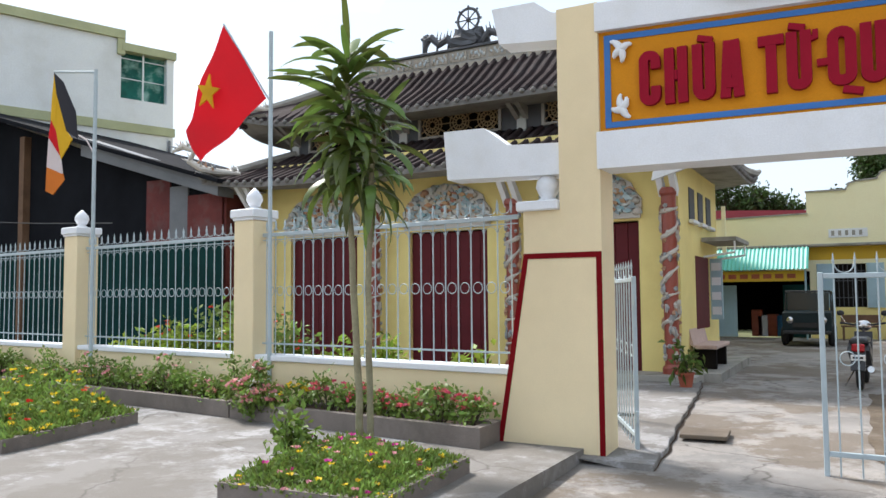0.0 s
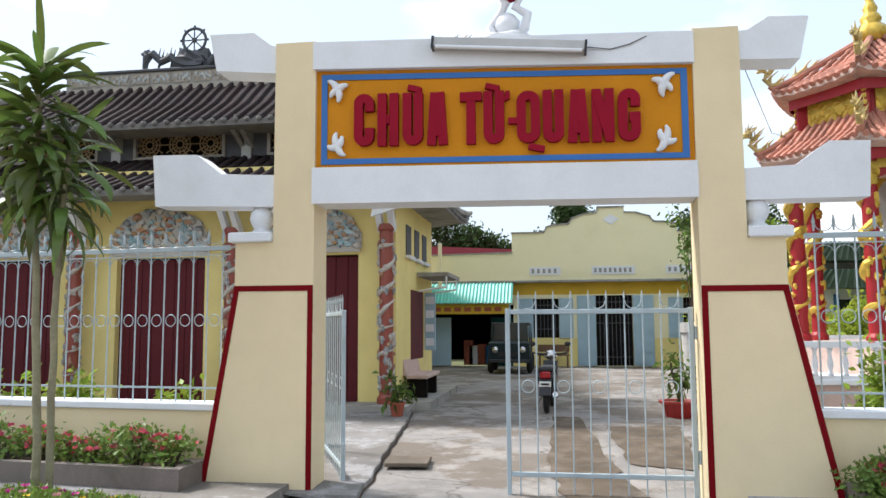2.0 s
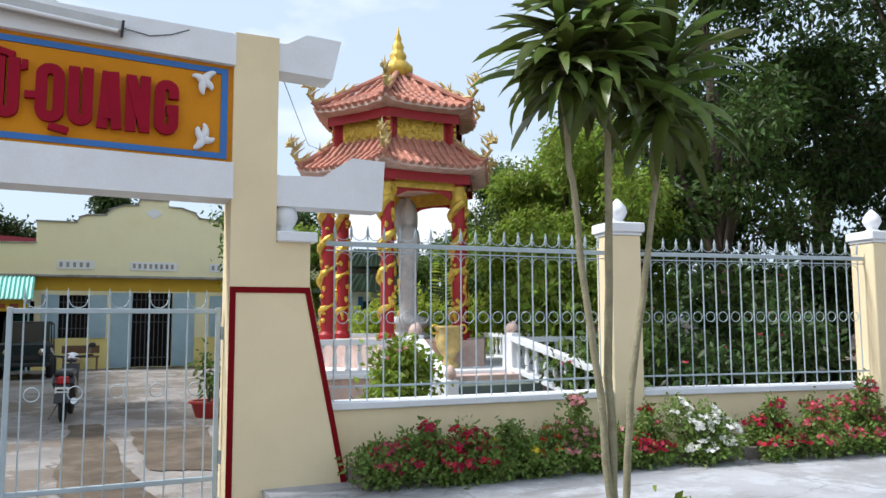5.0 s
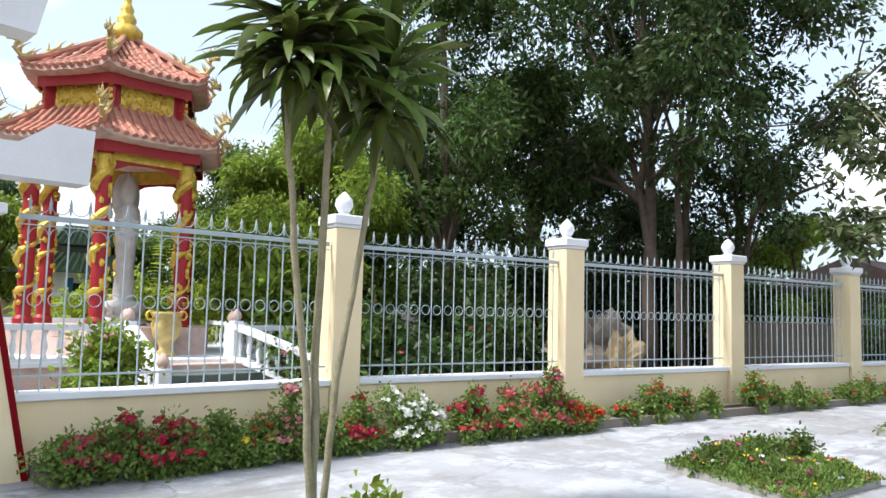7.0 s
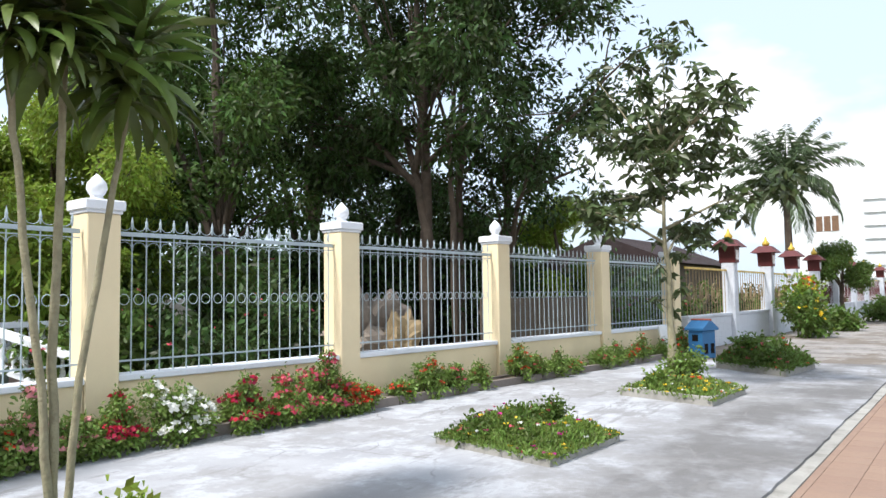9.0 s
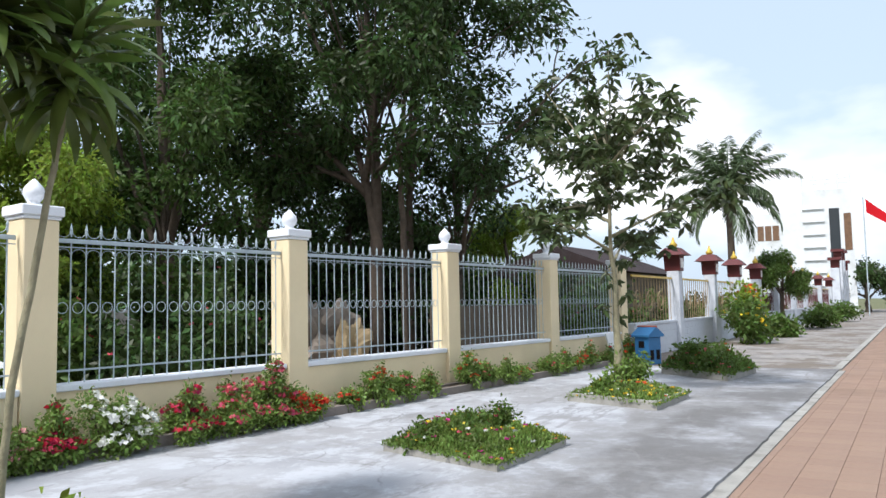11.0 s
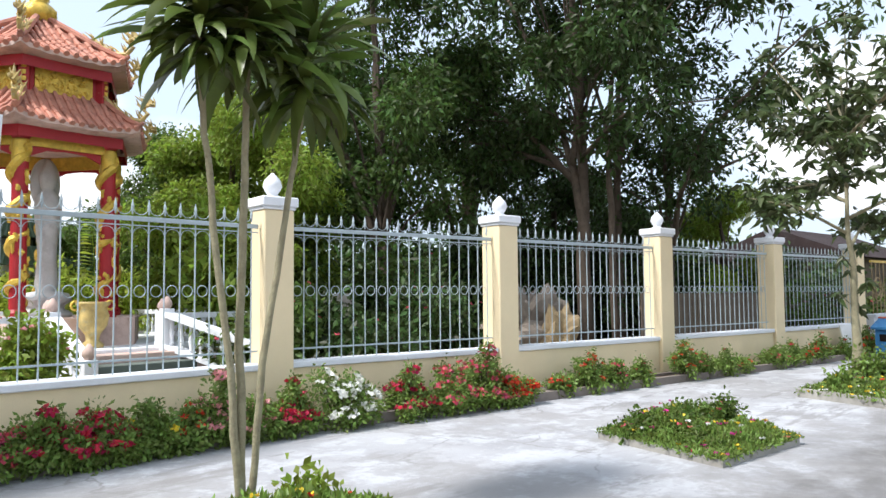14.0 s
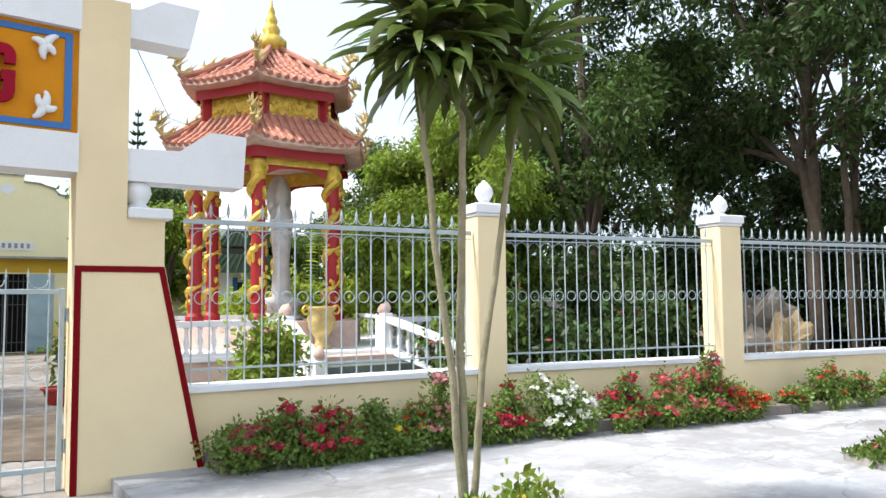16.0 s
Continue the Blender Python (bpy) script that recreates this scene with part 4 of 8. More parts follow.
for x in (-12.0, -8.88, -5.74, -2.83):
    dragon_column(x, 13.32, 0.13, 3.3, 0.125, CHINARED, CHINAGREY, "red mosaic temple column wrapped in a grey dragon", "temple columns", 7.0, 0.62, 30)
    tpart("eave_bracket", Mesh().prism([(13.45, 3.28), (12.75, 3.95), (12.62, 3.95), (13.32, 3.15)], x - 0.16, x - 0.06, "x"), WHITE, "white slanting bracket")
    tpart("eave_bracket", Mesh().prism([(13.45, 3.28), (12.75, 3.95), (12.62, 3.95), (13.32, 3.15)], x + 0.06, x + 0.16, "x"), WHITE, "white slanting bracket")


def hip_roof(prefix, parent, m, x0, x1, y0, y1, z0, tx0, tx1, ty0, ty1, z1, lift, pitch=0.235):
    """A tiled roof with lifted corners: sheet, fascia and rows of round tiles on the seen sides."""
    def eave(p, q, s):
        k = abs(2 * s - 1) ** 5
        return p.lerp(q, s) + Vector((0, 0, lift * k))
    c = [Vector((x0, y0, z0)), Vector((x1, y0, z0)), Vector((x1, y1, z0)), Vector((x0, y1, z0))]
    t = [Vector((tx0, ty0, z1)), Vector((tx1, ty0, z1)), Vector((tx1, ty1, z1)), Vector((tx0, ty1, z1))]
    caps = Mesh()
    for k in range(4):
        p, q, a, b = c[k], c[(k + 1) % 4], t[k], t[(k + 1) % 4]
        n = 24
        v, f = [], []
        for i in range(n + 1):
            e, top = eave(p, q, i / n), a.lerp(b, i / n)
            mid = e.lerp(top, 0.5) + Vector((0, 0, -0.06 * (top.z - e.z)))
            v += [e, mid, top, e - Vector((0, 0, 0.10))]
        for i in range(n):
            j = 4 * i
            f += [(j, j + 4, j + 5, j + 1), (j + 1, j + 5, j + 6, j + 2)]
        fas = Mesh().add(v, [(4 * i + 3, 4 * i + 7, 4 * i + 4, 4 * i) for i in range(n)])
        inward = (a + b) / 2 - (p + q) / 2
        inward.z = 0
        inward.normalize()
        fv = []
        for i in range(n + 1):
            e = eave(p, q, i / n) - Vector((0, 0, 0.10))
            fv += [e, e + inward * 0.9 + Vector((0, 0, 0.05))]
        part(prefix + "_sheet", Mesh().add(v, f), TILE, parent, at=m)
        part(prefix + "_fascia", fas, EAVEGREY, parent, "grey cement eave edge", at=m)
        part(prefix + "_soffit", Mesh().add(fv, [(2 * i, 2 * i + 1, 2 * i + 3, 2 * i + 2) for i in range(n)]), ROOFSTONE, parent, "grey cement soffit", at=m)
    for k in (0, 1, 3):
        p, q, a, b = c[k], c[(k + 1) % 4], t[k], t[(k + 1) % 4]
        rows = int((q - p).length / pitch)
        along = (q - p).normalized()
        la, lb = (a - p).dot(along), (b - p).dot(along)
        L_ = (q - p).length
        for i in range(rows):
            d = (i + 0.5) * pitch
            e = eave(p, q, d / L_)
            # how far up the slope this row runs before it meets a hip
            run = 1.0 if la <= d <= lb else (d / la if d < la else (L_ - d) / (L_ - lb))
            s_top = (d - la * run) / max(1e-6, L_ - la * run - (L_ - lb) * run)
            base_a, base_b = p.lerp(a, run), q.lerp(b, run)
            top = base_a.lerp(base_b, min(1, max(0, s_top)))
            mid = e.lerp(top, 0.5) + Vector((0, 0, -0.06 * (top.z - e.z)))
            up = Vector((0, 0, 0.02))
            row = Mesh().tube([e + up, e.lerp(mid, 0.5) + up * 0.7, mid + up, top + up], 0.062, 7)
            part("roll_tile", row, TILE, parent, at=m)
            caps.blob(e + up * 0.3, (0.060, 0.060, 0.060), 0.1, 7, 5, i)
    part("tile_end", caps, EAVEGREY, parent, "sooty grey tile end caps", at=m, kind="stuff")
    for k in range(4):
        hips = Mesh()
        e = c[k] + Vector((0, 0, lift))
        hips.tube([e + (e - t[k]).normalized() * 0.15 + Vector((0, 0, 0.2)), e + Vector((0, 0, 0.08)), e.lerp(t[k], 0.15) + Vector((0, 0, -lift * 0.35 + 0.08)), e.lerp(t[k], 0.5) + Vector((0, 0, -lift * 0.3 + 0.1)), t[k] + Vector((0, 0, 0.08))], [0.05, 0.09, 0.1, 0.1, 0.1], 7)
        part("hip_ridge", hips, ROOFSTONE, parent, "grey hip ridge", at=m)


hip_roof("lower_roof", temple, tinv, -12.95, -2.0, 12.45, 18.8, 3.92, -11.9, -3.1, 14.45, 17.0, 4.85, 0.22)
UW0, UW1 = -12.1, -2.95
panels = [(-11.5, -9.25), (-8.45, -6.45), (-5.55, -3.4)]
pe = [UW0] + [e for d in panels for e in d] + [UW1]
for k in range(0, len(pe), 2):
    tpart("upper_wall", Mesh().box(pe[k], pe[k + 1], 14.5, 14.8, 4.6, 6.0), PLINTH)
tpart("upper_wall", Mesh().box(UW0, UW1, 14.5, 14.8, 4.6, 4.92), PLINTH)
tpart("upper_wall", Mesh().box(UW0, UW1, 14.5, 14.8, 5.52, 6.0), PLINTH)
tpart("upper_wall", Mesh().box(UW0, UW0 + 0.3, 14.8, 16.8, 4.6, 6.0), PLINTH)
tpart("upper_wall", Mesh().box(UW1 - 0.3, UW1, 14.8, 16.8, 4.6, 6.0), PLINTH)
# black sheet in place of the shade behind the lattice
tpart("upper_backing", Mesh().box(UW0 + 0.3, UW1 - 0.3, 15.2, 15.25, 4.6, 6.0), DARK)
for a, b in panels:
    lat = Mesh()
    for z in (4.92, 5.48):
        lat.box(a, b, 14.44, 14.52, z, z + 0.05)
    for x in (a, b - 0.06):
        lat.box(x, x + 0.06, 14.44, 14.52, 4.97, 5.48)
    tpart("lattice_frame", lat, ROOFSTONE, "pale carved lattice frame")
    lt = Mesh()
    for k in range(3):
        cx = a + (b - a) * (k + 0.5) / 3
        for r in (0.08, 0.16, 0.23):
            lt.ring((cx, 14.5, 5.225), r, 0.016, "y", 18, 4)
        for j in range(12):
            an = radians(30 * j)
            lt.tube([(cx + 0.08 * math.cos(an), 14.5, 5.225 + 0.08 * math.sin(an)), (cx + 0.34 * math.cos(an), 14.5, 5.225 + min(0.25, max(-0.25, 0.34 * math.sin(an))))], 0.014, 4)
    tpart("lattice", lt, LATTICE, "gilt wheel-pattern lattice")
for x in (-11.9, -8.85, -6.0, -3.15):
    for dx in (-0.09, 0.09):
        tpart("upper_bracket", Mesh().prism([(14.5, 5.35), (13.75, 5.58), (13.72, 5.46), (14.5, 5.10)], x + dx - 0.05, x + dx + 0.05, "x"), ROOFSTONE, "weathered pale bracket")
    tpart("bracket_panel", Mesh().box(x - 0.1, x + 0.1, 14.46, 14.5, 4.85, 5.3), CHINA, "small mosaic panel")
hip_roof("upper_roof", temple, tinv, -13.0, -1.9, 13.55, 17.6, 5.42, -10.9, -4.0, 15.45, 15.75, 6.75, 0.42)
tpart("main_ridge", Mesh().box(-10.7, -4.2, 15.4, 15.75, 6.62, 7.12), ROOFSTONE, "tall weathered ridge wall")
for k in range(13):
    x = -10.6 + k * 0.49
    tpart("ridge_panel", Mesh().rounded(x, x + 0.42, 15.375, 15.40, 6.68, 6.80, 0.005), CHINAPALE)
    fr_ = Mesh().box(x + 0.02, x + 0.44, 15.385, 15.40, 6.86, 7.08)
    for q in range(9):
        fr_.blob((x + 0.05 + 0.045 * q, 15.375, 6.97 + 0.05 * math.sin(q * 2.3 + k)), (0.03, 0.02, 0.045), 0.8, 6, 4, q + k)
    tpart("ridge_frieze", fr_, CHINAPALE, "pale mosaic frieze panel")
tpart("ridge_coping", Mesh().rounded(-10.85, -4.05, 15.34, 15.81, 7.12, 7.18, 0.01), PLINTH)


def roof_ornament(at, label):
    o = thing("roof_ornament", at, 0, label, "ornament")
    w = Mesh().ring((0, 0, 0.68), 0.27, 0.035, "y", 24, 6)
    for k in range(4):
        a = radians(45 * k)
        w.tube([(0.27 * math.cos(a), 0, 0.68 + 0.27 * math.sin(a)), (-0.27 * math.cos(a), 0, 0.68 - 0.27 * math.sin(a))], 0.016, 5)
    w.blob((0, 0, 0.68), (0.06, 0.05, 0.06))
    for k in range(8):
        a = radians(45 * k)
        w.blob((0.32 * math.cos(a), 0, 0.68 + 0.32 * math.sin(a)), (0.03, 0.03, 0.03), 0, 6, 4)
    part("wheel", w, PLINTH, o, "eight spoked wheel")
    part("cloud_base", Mesh().blob((0, 0, 0.2), (0.42, 0.16, 0.24), 0.9, 14, 9, 3).blob((-0.25, 0, 0.28), (0.16, 0.1, 0.22), 0.9, 8, 6, 4).blob((0.25, 0, 0.3), (0.16, 0.1, 0.2), 0.9, 8, 6, 5), PLINTH, o)
    for s in (-1, 1):
        d = Mesh().tube([(s * 0.35, 0, 0.12), (s * 0.55, 0, 0.32), (s * 0.78, 0, 0.22), (s * 0.98, 0, 0.42), (s * 1.12, 0, 0.36), (s * 1.2, 0, 0.08)], [0.08, 0.1, 0.09, 0.09, 0.11, 0.03], 8)
        crest = Mesh()
        for k in range(9):
            x = 0.4 + 0.09 * k
            crest.tube([(s * x, 0, 0.3), (s * (x - 0.05), 0, 0.46 + 0.05 * (k % 3))], [0.03, 0.004], 4)
        d.blob((s * 1.12, 0, 0.42), (0.13, 0.09, 0.09), 0.7, 8, 6, 3)
        for x in (0.5, 0.8, 1.1):
            crest.tube([(s * x, 0, 0.25), (s * (x + 0.05), 0, 0.0)], 0.03, 5)
        body_ = part("dragon", d, PLINTH, o, "dark weathered dragon")
        part("crest", crest, PLINTH, body_, kind="stuff")
    return o


roof_ornament((-7.74, 15.57, 7.18), "dark weathered wheel and dragons on the temple ridge")
def corner_ornament(at, out):
    """A curled china-clad dragon at a roof corner; out is -1 or 1 along the eave."""
    o = thing("corner_ornament", at, 0, "grey china mosaic dragon curling up from the roof corner", "ornament", "roof corner ornaments")
    body = [(-out * 0.7, 0.5, 0.12), (-out * 0.3, 0.2, 0.16), (0, 0, 0.22), (out * 0.25, -0.12, 0.40), (out * 0.12, -0.1, 0.62), (out * 0.36, -0.2, 0.74), (out * 0.6, -0.3, 0.62)]
    part("body", Mesh().tube(body, [0.05, 0.08, 0.09, 0.08, 0.07, 0.08, 0.03], 8), CHINAGREY, o)
    rg = random.Random(4)
    fins = Mesh()
    for k in range(34):
        u = rg.uniform(0, 5.99)
        p = Vector(body[int(u)]).lerp(Vector(body[int(u) + 1]), u % 1)
        d = Vector((rg.uniform(-1, 1), rg.uniform(-0.5, 0.5), rg.uniform(0.1, 1))).normalized()
        fins.tube([p, p + d * 0.12, p + d * 0.2 + Vector((out * 0.06, 0, 0.03))], [0.03, 0.022, 0.004], 5)
    part("fin", fins, CHINAGREY, o, kind="stuff")
    return o


for x_, z_, o_ in ((-12.95, 4.16, -1), (-2.0, 4.16, 1)):
    corner_ornament((x_, 12.45, z_), o_)
for x_, o_ in ((-13.0, -1), (-1.9, 1)):
    corner_ornament((x_, 13.55, 5.86), o_)
# a hipped gable end ornament further back and the eaves over the side door
ann = thing("temple_annex", (-2.0, 20.0, 0), 0, "yellow side annex of the temple with a concrete canopy", "building")
ai = Matrix.Translation((2.0, -20.0, 0))
# hidden block, its height made up so its shadow covers the driveway
part("annex_wall", Mesh().box(-9.0, -4.45, 17.7, 27.6, -0.03, 7.5), YELLOW, ann, at=ai)
part("canopy", Mesh().box(-2.70, -2.05, 15.6, 17.5, 2.50, 2.58), ROOFSTONE, ann, "grey concrete canopy slab", at=ai)
part("canopy", Mesh().box(-4.4, -3.3, 17.7, 21.0, 2.6, 2.72), ROOFSTONE, ann, "grey concrete canopy slab", at=ai)
part("canopy_stay", Mesh().tube([(-2.1, 15.7, 2.5), (-2.1, 15.7, 2.28), (-2.68, 15.7, 2.2)], 0.025, 6), WHITE, ann, at=ai)
part("canopy_stay", Mesh().tube([(-2.1, 17.2, 2.5), (-2.1, 17.2, 2.28), (-2.68, 17.2, 2.2)], 0.025, 6), WHITE, ann, at=ai)
part("window_shutter", Mesh().rounded(-2.70, -2.46, 16.5, 16.55, 0.95, 2.2, 0.008), SHUTTER, ann, "pale blue open shutter", at=ai)
for z in (1.05, 1.35, 1.65, 1.95):
    part("shutter_louvre", Mesh().box(-2.67, -2.49, 16.485, 16.5, z, z + 0.16), WHITE, ann, at=ai)
for y in (14.5, 15.4, 16.3):
    part("upper_window", Mesh().box(-2.719, -2.700, y, y + 0.5, 2.85, 3.45), PLINTH, ann, "small dark upper window", at=ai)
    part("window_sill", Mesh().rounded(-2.715, -2.62, y - 0.05, y + 0.55, 2.78, 2.85, 0.01), WHITE, ann, at=ai)
part("window_opening", Mesh().box(-2.719, -2.712, 15.0, 16.4, 0.8, 2.2), OXBLOOD, ann, "dark red side window", at=ai)
part("stair_rail", Mesh().prism([(16.2, 3.75), (18.3, 2.75), (18.3, 2.9), (16.2, 3.95)], -3.0, -2.9, "x"), WHITE, ann, "white sloping parapet", at=ai)
part("rail_post", Mesh().box(-2.95, -2.85, 18.3, 18.4, 2.6, 3.6), WHITE, ann, at=ai)
part("rail_post", Mesh().box(-3.3, -3.2, 22.3, 22.4, 2.6, 3.9), CHURCHY, ann, at=ai)
part("balcony", Mesh().box(-4.4, -2.9, 17.7, 18.5, 2.75, 2.9), WHITE, ann, at=ai)
part("carved_bargeboard", Mesh().prism([(-2.95, 3.35), (-2.0, 3.62), (-1.85, 3.75), (-2.0, 3.9), (-2.9, 3.6)], 12.62, 12.70), OLDWHITE, ann, "pale carved eave end", at=ai)

# ---- the yellow hall at the end of the yard ----
HY = 28.0
hall = thing("yellow_hall", (2.1, HY, 0), 0, "pale yellow hall with a stepped gable parapet", "building")
hi = Matrix.Translation((-2.1, -HY, 0))


def hpart(name, mesh, mat, label="", smooth=False):
    return part(name, mesh, mat, hall, label, smooth, hi)


gable = [(-9.0, 3.02), (10.5, 3.02), (10.5, 4.12), (5.75, 4.12), (5.75, 4.76), (4.45, 4.76), (4.40, 5.02), (4.0, 5.10), (3.62, 5.12), (3.5, 5.3), (3.05, 5.45), (2.62, 5.48), (2.58, 5.68), (1.66, 5.68), (1.60, 5.48), (1.15, 5.45), (0.72, 5.28), (0.62, 5.10), (0.0, 5.06), (-0.2, 4.98), (-0.28, 4.80), (-1.45, 4.80), (-1.45, 4.08), (-9.0, 3.95)]
hpart("gable_wall", Mesh().prism(gable, HY, HY + 0.3), CHURCHY, "stepped gable parapet")
top_line = gable[2:]
cop = Mesh()
for (ax, az), (bx, bz) in zip(top_line, top_line[1:]):
    if abs(bx - ax) > 0.05:
        cop.prism([(min(ax, bx) - 0.03, (az if ax < bx else bz)), (max(ax, bx) + 0.03, (bz if ax < bx else az)), (max(ax, bx) + 0.03, (bz if ax < bx else az) + 0.05), (min(ax, bx) - 0.03, (az if ax < bx else bz) + 0.05)], HY - 0.05, HY + 0.34)
hpart("gable_coping", cop, ROOFSTONE, "thin weathered coping")
hpart("ledge", Mesh().rounded(-9.0, 10.5, HY - 0.35, HY + 0.02, 2.98, 3.06, 0.01), ROOFSTONE, "concrete ledge")
hpart("diamond", Mesh().prism([(2.12, 5.05), (2.4, 5.25), (2.12, 5.42), (1.84, 5.25)], HY - 0.02, HY + 0.01), WHITE, "faded white diamond relief")
openings = [(-4.6, -1.42, 0, 2.2), (-0.71, 0.21, 1.0, 2.41), (1.52, 2.80, 0, 2.51), (4.55, 5.47, 1.0, 2.41)]
xs = -9.0
for a, b, z0, z1 in openings:
    hpart("hall_wall", Mesh().box(xs, a, HY, HY + 0.3, 0.98, 2.55), CHURCHY)
    hpart("dado", Mesh().box(xs, a, HY - 0.003, HY + 0.3, -0.03, 0.98), YELLOW, "deep yellow painted dado")
    if z0 > 0:
        hpart("dado", Mesh().box(a, b, HY - 0.003, HY + 0.3, -0.03, z0), YELLOW, "deep yellow painted dado")
    hpart("hall_wall", Mesh().box(a, b, HY, HY + 0.3, z1, 2.55), CHURCHY)
    xs = b
hpart("hall_wall", Mesh().box(xs, 10.5, HY, HY + 0.3, 0.98, 2.55), CHURCHY)
hpart("dado", Mesh().box(xs, 10.5, HY - 0.003, HY + 0.3, -0.03, 0.98), YELLOW, "deep yellow painted dado")
hpart("ochre_band", Mesh().box(-9.0, 10.5, HY - 0.004, HY + 0.3, 2.55, 2.98), OCHRE, "ochre band under the ledge")
# coloured near-black so the room behind the openings reads as unlit
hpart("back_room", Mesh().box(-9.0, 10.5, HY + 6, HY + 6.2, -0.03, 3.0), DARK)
hpart("hall_roof", Mesh().box(-9.0, 10.5, HY + 0.3, HY + 6.2, 2.9, 3.0), ROOFSTONE)
hpart("side_wall", Mesh().box(10.2, 10.5, HY + 0.3, HY + 6, -0.03, 2.9), CHURCHY)
hpart("side_wall", Mesh().box(-9.0, -8.7, HY + 0.3, HY + 6, -0.03, 2.9), CHURCHY)
for a, b in ((-0.82, 0.30), (1.41, 2.93), (4.0, 5.1)):
    hpart("vent_frame", Mesh().box(a, b, HY - 0.03, HY + 0.01, 3.27, 3.55), WHITE, "white ventilation grille")
    n = int((b - a) / 0.19)
    for k in range(n):
        x = a + 0.08 + k * (b - a - 0.12) / n
        hpart("vent_slot", Mesh().box(x, x + 0.09, HY - 0.036, HY - 0.028, 3.33, 3.49), ROOFSTONE)
for x, z0, h, w in ((-0.96, 0.99, 1.43, 0.5), (0.47, 0.99, 1.43, 0.5), (1.19, 0.0, 2.5, 0.66), (3.17, 0.0, 2.5, 0.72), (4.28, 0.99, 1.43, 0.5), (5.75, 0.99, 1.43, 0.5)):
    hpart("shutter", Mesh().rounded(x - w / 2, x + w / 2, HY - 0.06, HY - 0.004, z0, z0 + h, 0.01), SHUTTER, "open pale blue shutter leaf")
    for k in range(int(h / 0.36)):
        hpart("shutter_rail", Mesh().box(x - w / 2 + 0.05, x + w / 2 - 0.05, HY - 0.075, HY - 0.06, z0 + 0.12 + k * 0.36, z0 + 0.16 + k * 0.36), SHUTTER)
for a, b, z0, z1 in openings[1:]:
    # black panel closes the opening, standing in for the room's shade
    hpart("window_dark", Mesh().box(a, b, HY + 0.22, HY + 0.25, z0, z1), DARK, "near-black panel for the unlit room behind")
    n = int((b - a) / 0.13)
    for k in range(n + 1):
        x = a + (b - a) * k / n
        hpart("grille_bar", Mesh().box(x - 0.012, x + 0.012, HY + 0.08, HY + 0.10, z0, z1), PLINTH)
    for z in (z0 + 0.3, z0 + (z1 - z0) * 0.6, z1 - 0.25):
        hpart("grille_bar", Mesh().box(a, b, HY + 0.075, HY + 0.105, z, z + 0.025), PLINTH)
aw = Mesh()
n = 26
v, f = [], []
for k in range(n * 2 + 1):
    x = -4.62 + 3.22 * k / (2 * n)
    dz = 0.02 if k % 2 else -0.02
    v += [(x, HY - 0.35, 2.98 + dz), (x, HY - 1.15, 2.24 + dz)]
f = [(2 * k, 2 * k + 1, 2 * k + 3, 2 * k + 2) for k in range(2 * n)]
hpart("awning", aw.add(v, f), AWNING, "turquoise corrugated metal awning")
hpart("awning_banner", Mesh().box(-4.5, -1.5, HY - 0.9, HY - 0.88, 1.86, 2.2), OCHRE, "faded ochre banner")
for k in range(7):
    hpart("banner_mark", Mesh().box(-4.2 + 0.36 * k, -3.95 + 0.36 * k, HY - 0.906, HY - 0.90, 1.95, 2.1), CLAY)
for x in (-4.5, -1.5):
    hpart("awning_post", Mesh().tube([(x, HY - 1.0, -0.03), (x, HY - 1.0, 2.3)], 0.03, 8), SHUTTER)
for x, tw in ((-4.0, 0), (-1.75, 0)):
    hpart("hall_door_leaf", Mesh().rounded(x - 0.5, x + 0.3, HY - 0.12, HY - 0.06, 0, 1.75, 0.01), TEAL if x > -2 else SHUTTER, "blue-green door leaf")
for x, z, c in ((-3.0, 0.7, WHITE), (-2.7, 0.75, CLAY), (-2.4, 0.7, BLUEPAINT), (-3.2, 0.9, CLAY)):
    b_ = solid("storage_box", Mesh().rounded(x - 0.18, x + 0.18, HY + 1.0, HY + 1.4, -0.03, z, 0.02), c, "dim storage box inside the hall", "box", kind="")

# ---- pagoda ----
PX, PY, P0 = 5.85, 14.3, -118.3
terr = thing("pagoda_terrace", (PX, PY, -0.03), 0, "pink-white raised terrace with white balustrades and steps", "terrace")
pi_ = Matrix.Translation((-PX, -PY, 0.03))
part("terrace_body", Mesh().box(3.2, 9.0, 11.75, 17.2, -0.03, 0.62), PAGPINK, terr, at=pi_)
part("terrace_edge", Mesh().rounded(3.12, 9.08, 11.67, 17.28, 0.62, 0.70, 0.01), WHITE, terr, at=pi_)
hexv = [(2.0 * math.cos(radians(P0 + 60 * k)), 2.0 * math.sin(radians(P0 + 60 * k))) for k in range(6)]
part("hexagonal_plinth", Mesh().prism([(PX + x, PY + y) for x, y in hexv], 0.70, 1.17, "z"), PAGPINK, terr, at=pi_)
for k in range(5):
    part("step", Mesh().rounded(5.1 - 0.04 * (4 - k) * 2, 7.0 + 0.05 * (4 - k) * 2, 9.7 + 0.4 * k, 10.16 + 0.4 * k if k < 4 else 11.75, -0.03, 0.12 + 0.13 * k, 0.01), STEPTILE if k < 4 else PAGPINK, terr, "grey-green tiled step", at=pi_)
BALUSTER = Mesh().lathe([(0.045, 0), (0.045, 0.03), (0.025, 0.06), (0.05, 0.16), (0.03, 0.26), (0.025, 0.34), (0.045, 0.37), (0.045, 0.40)], 8).data("baluster", WHITE, True)


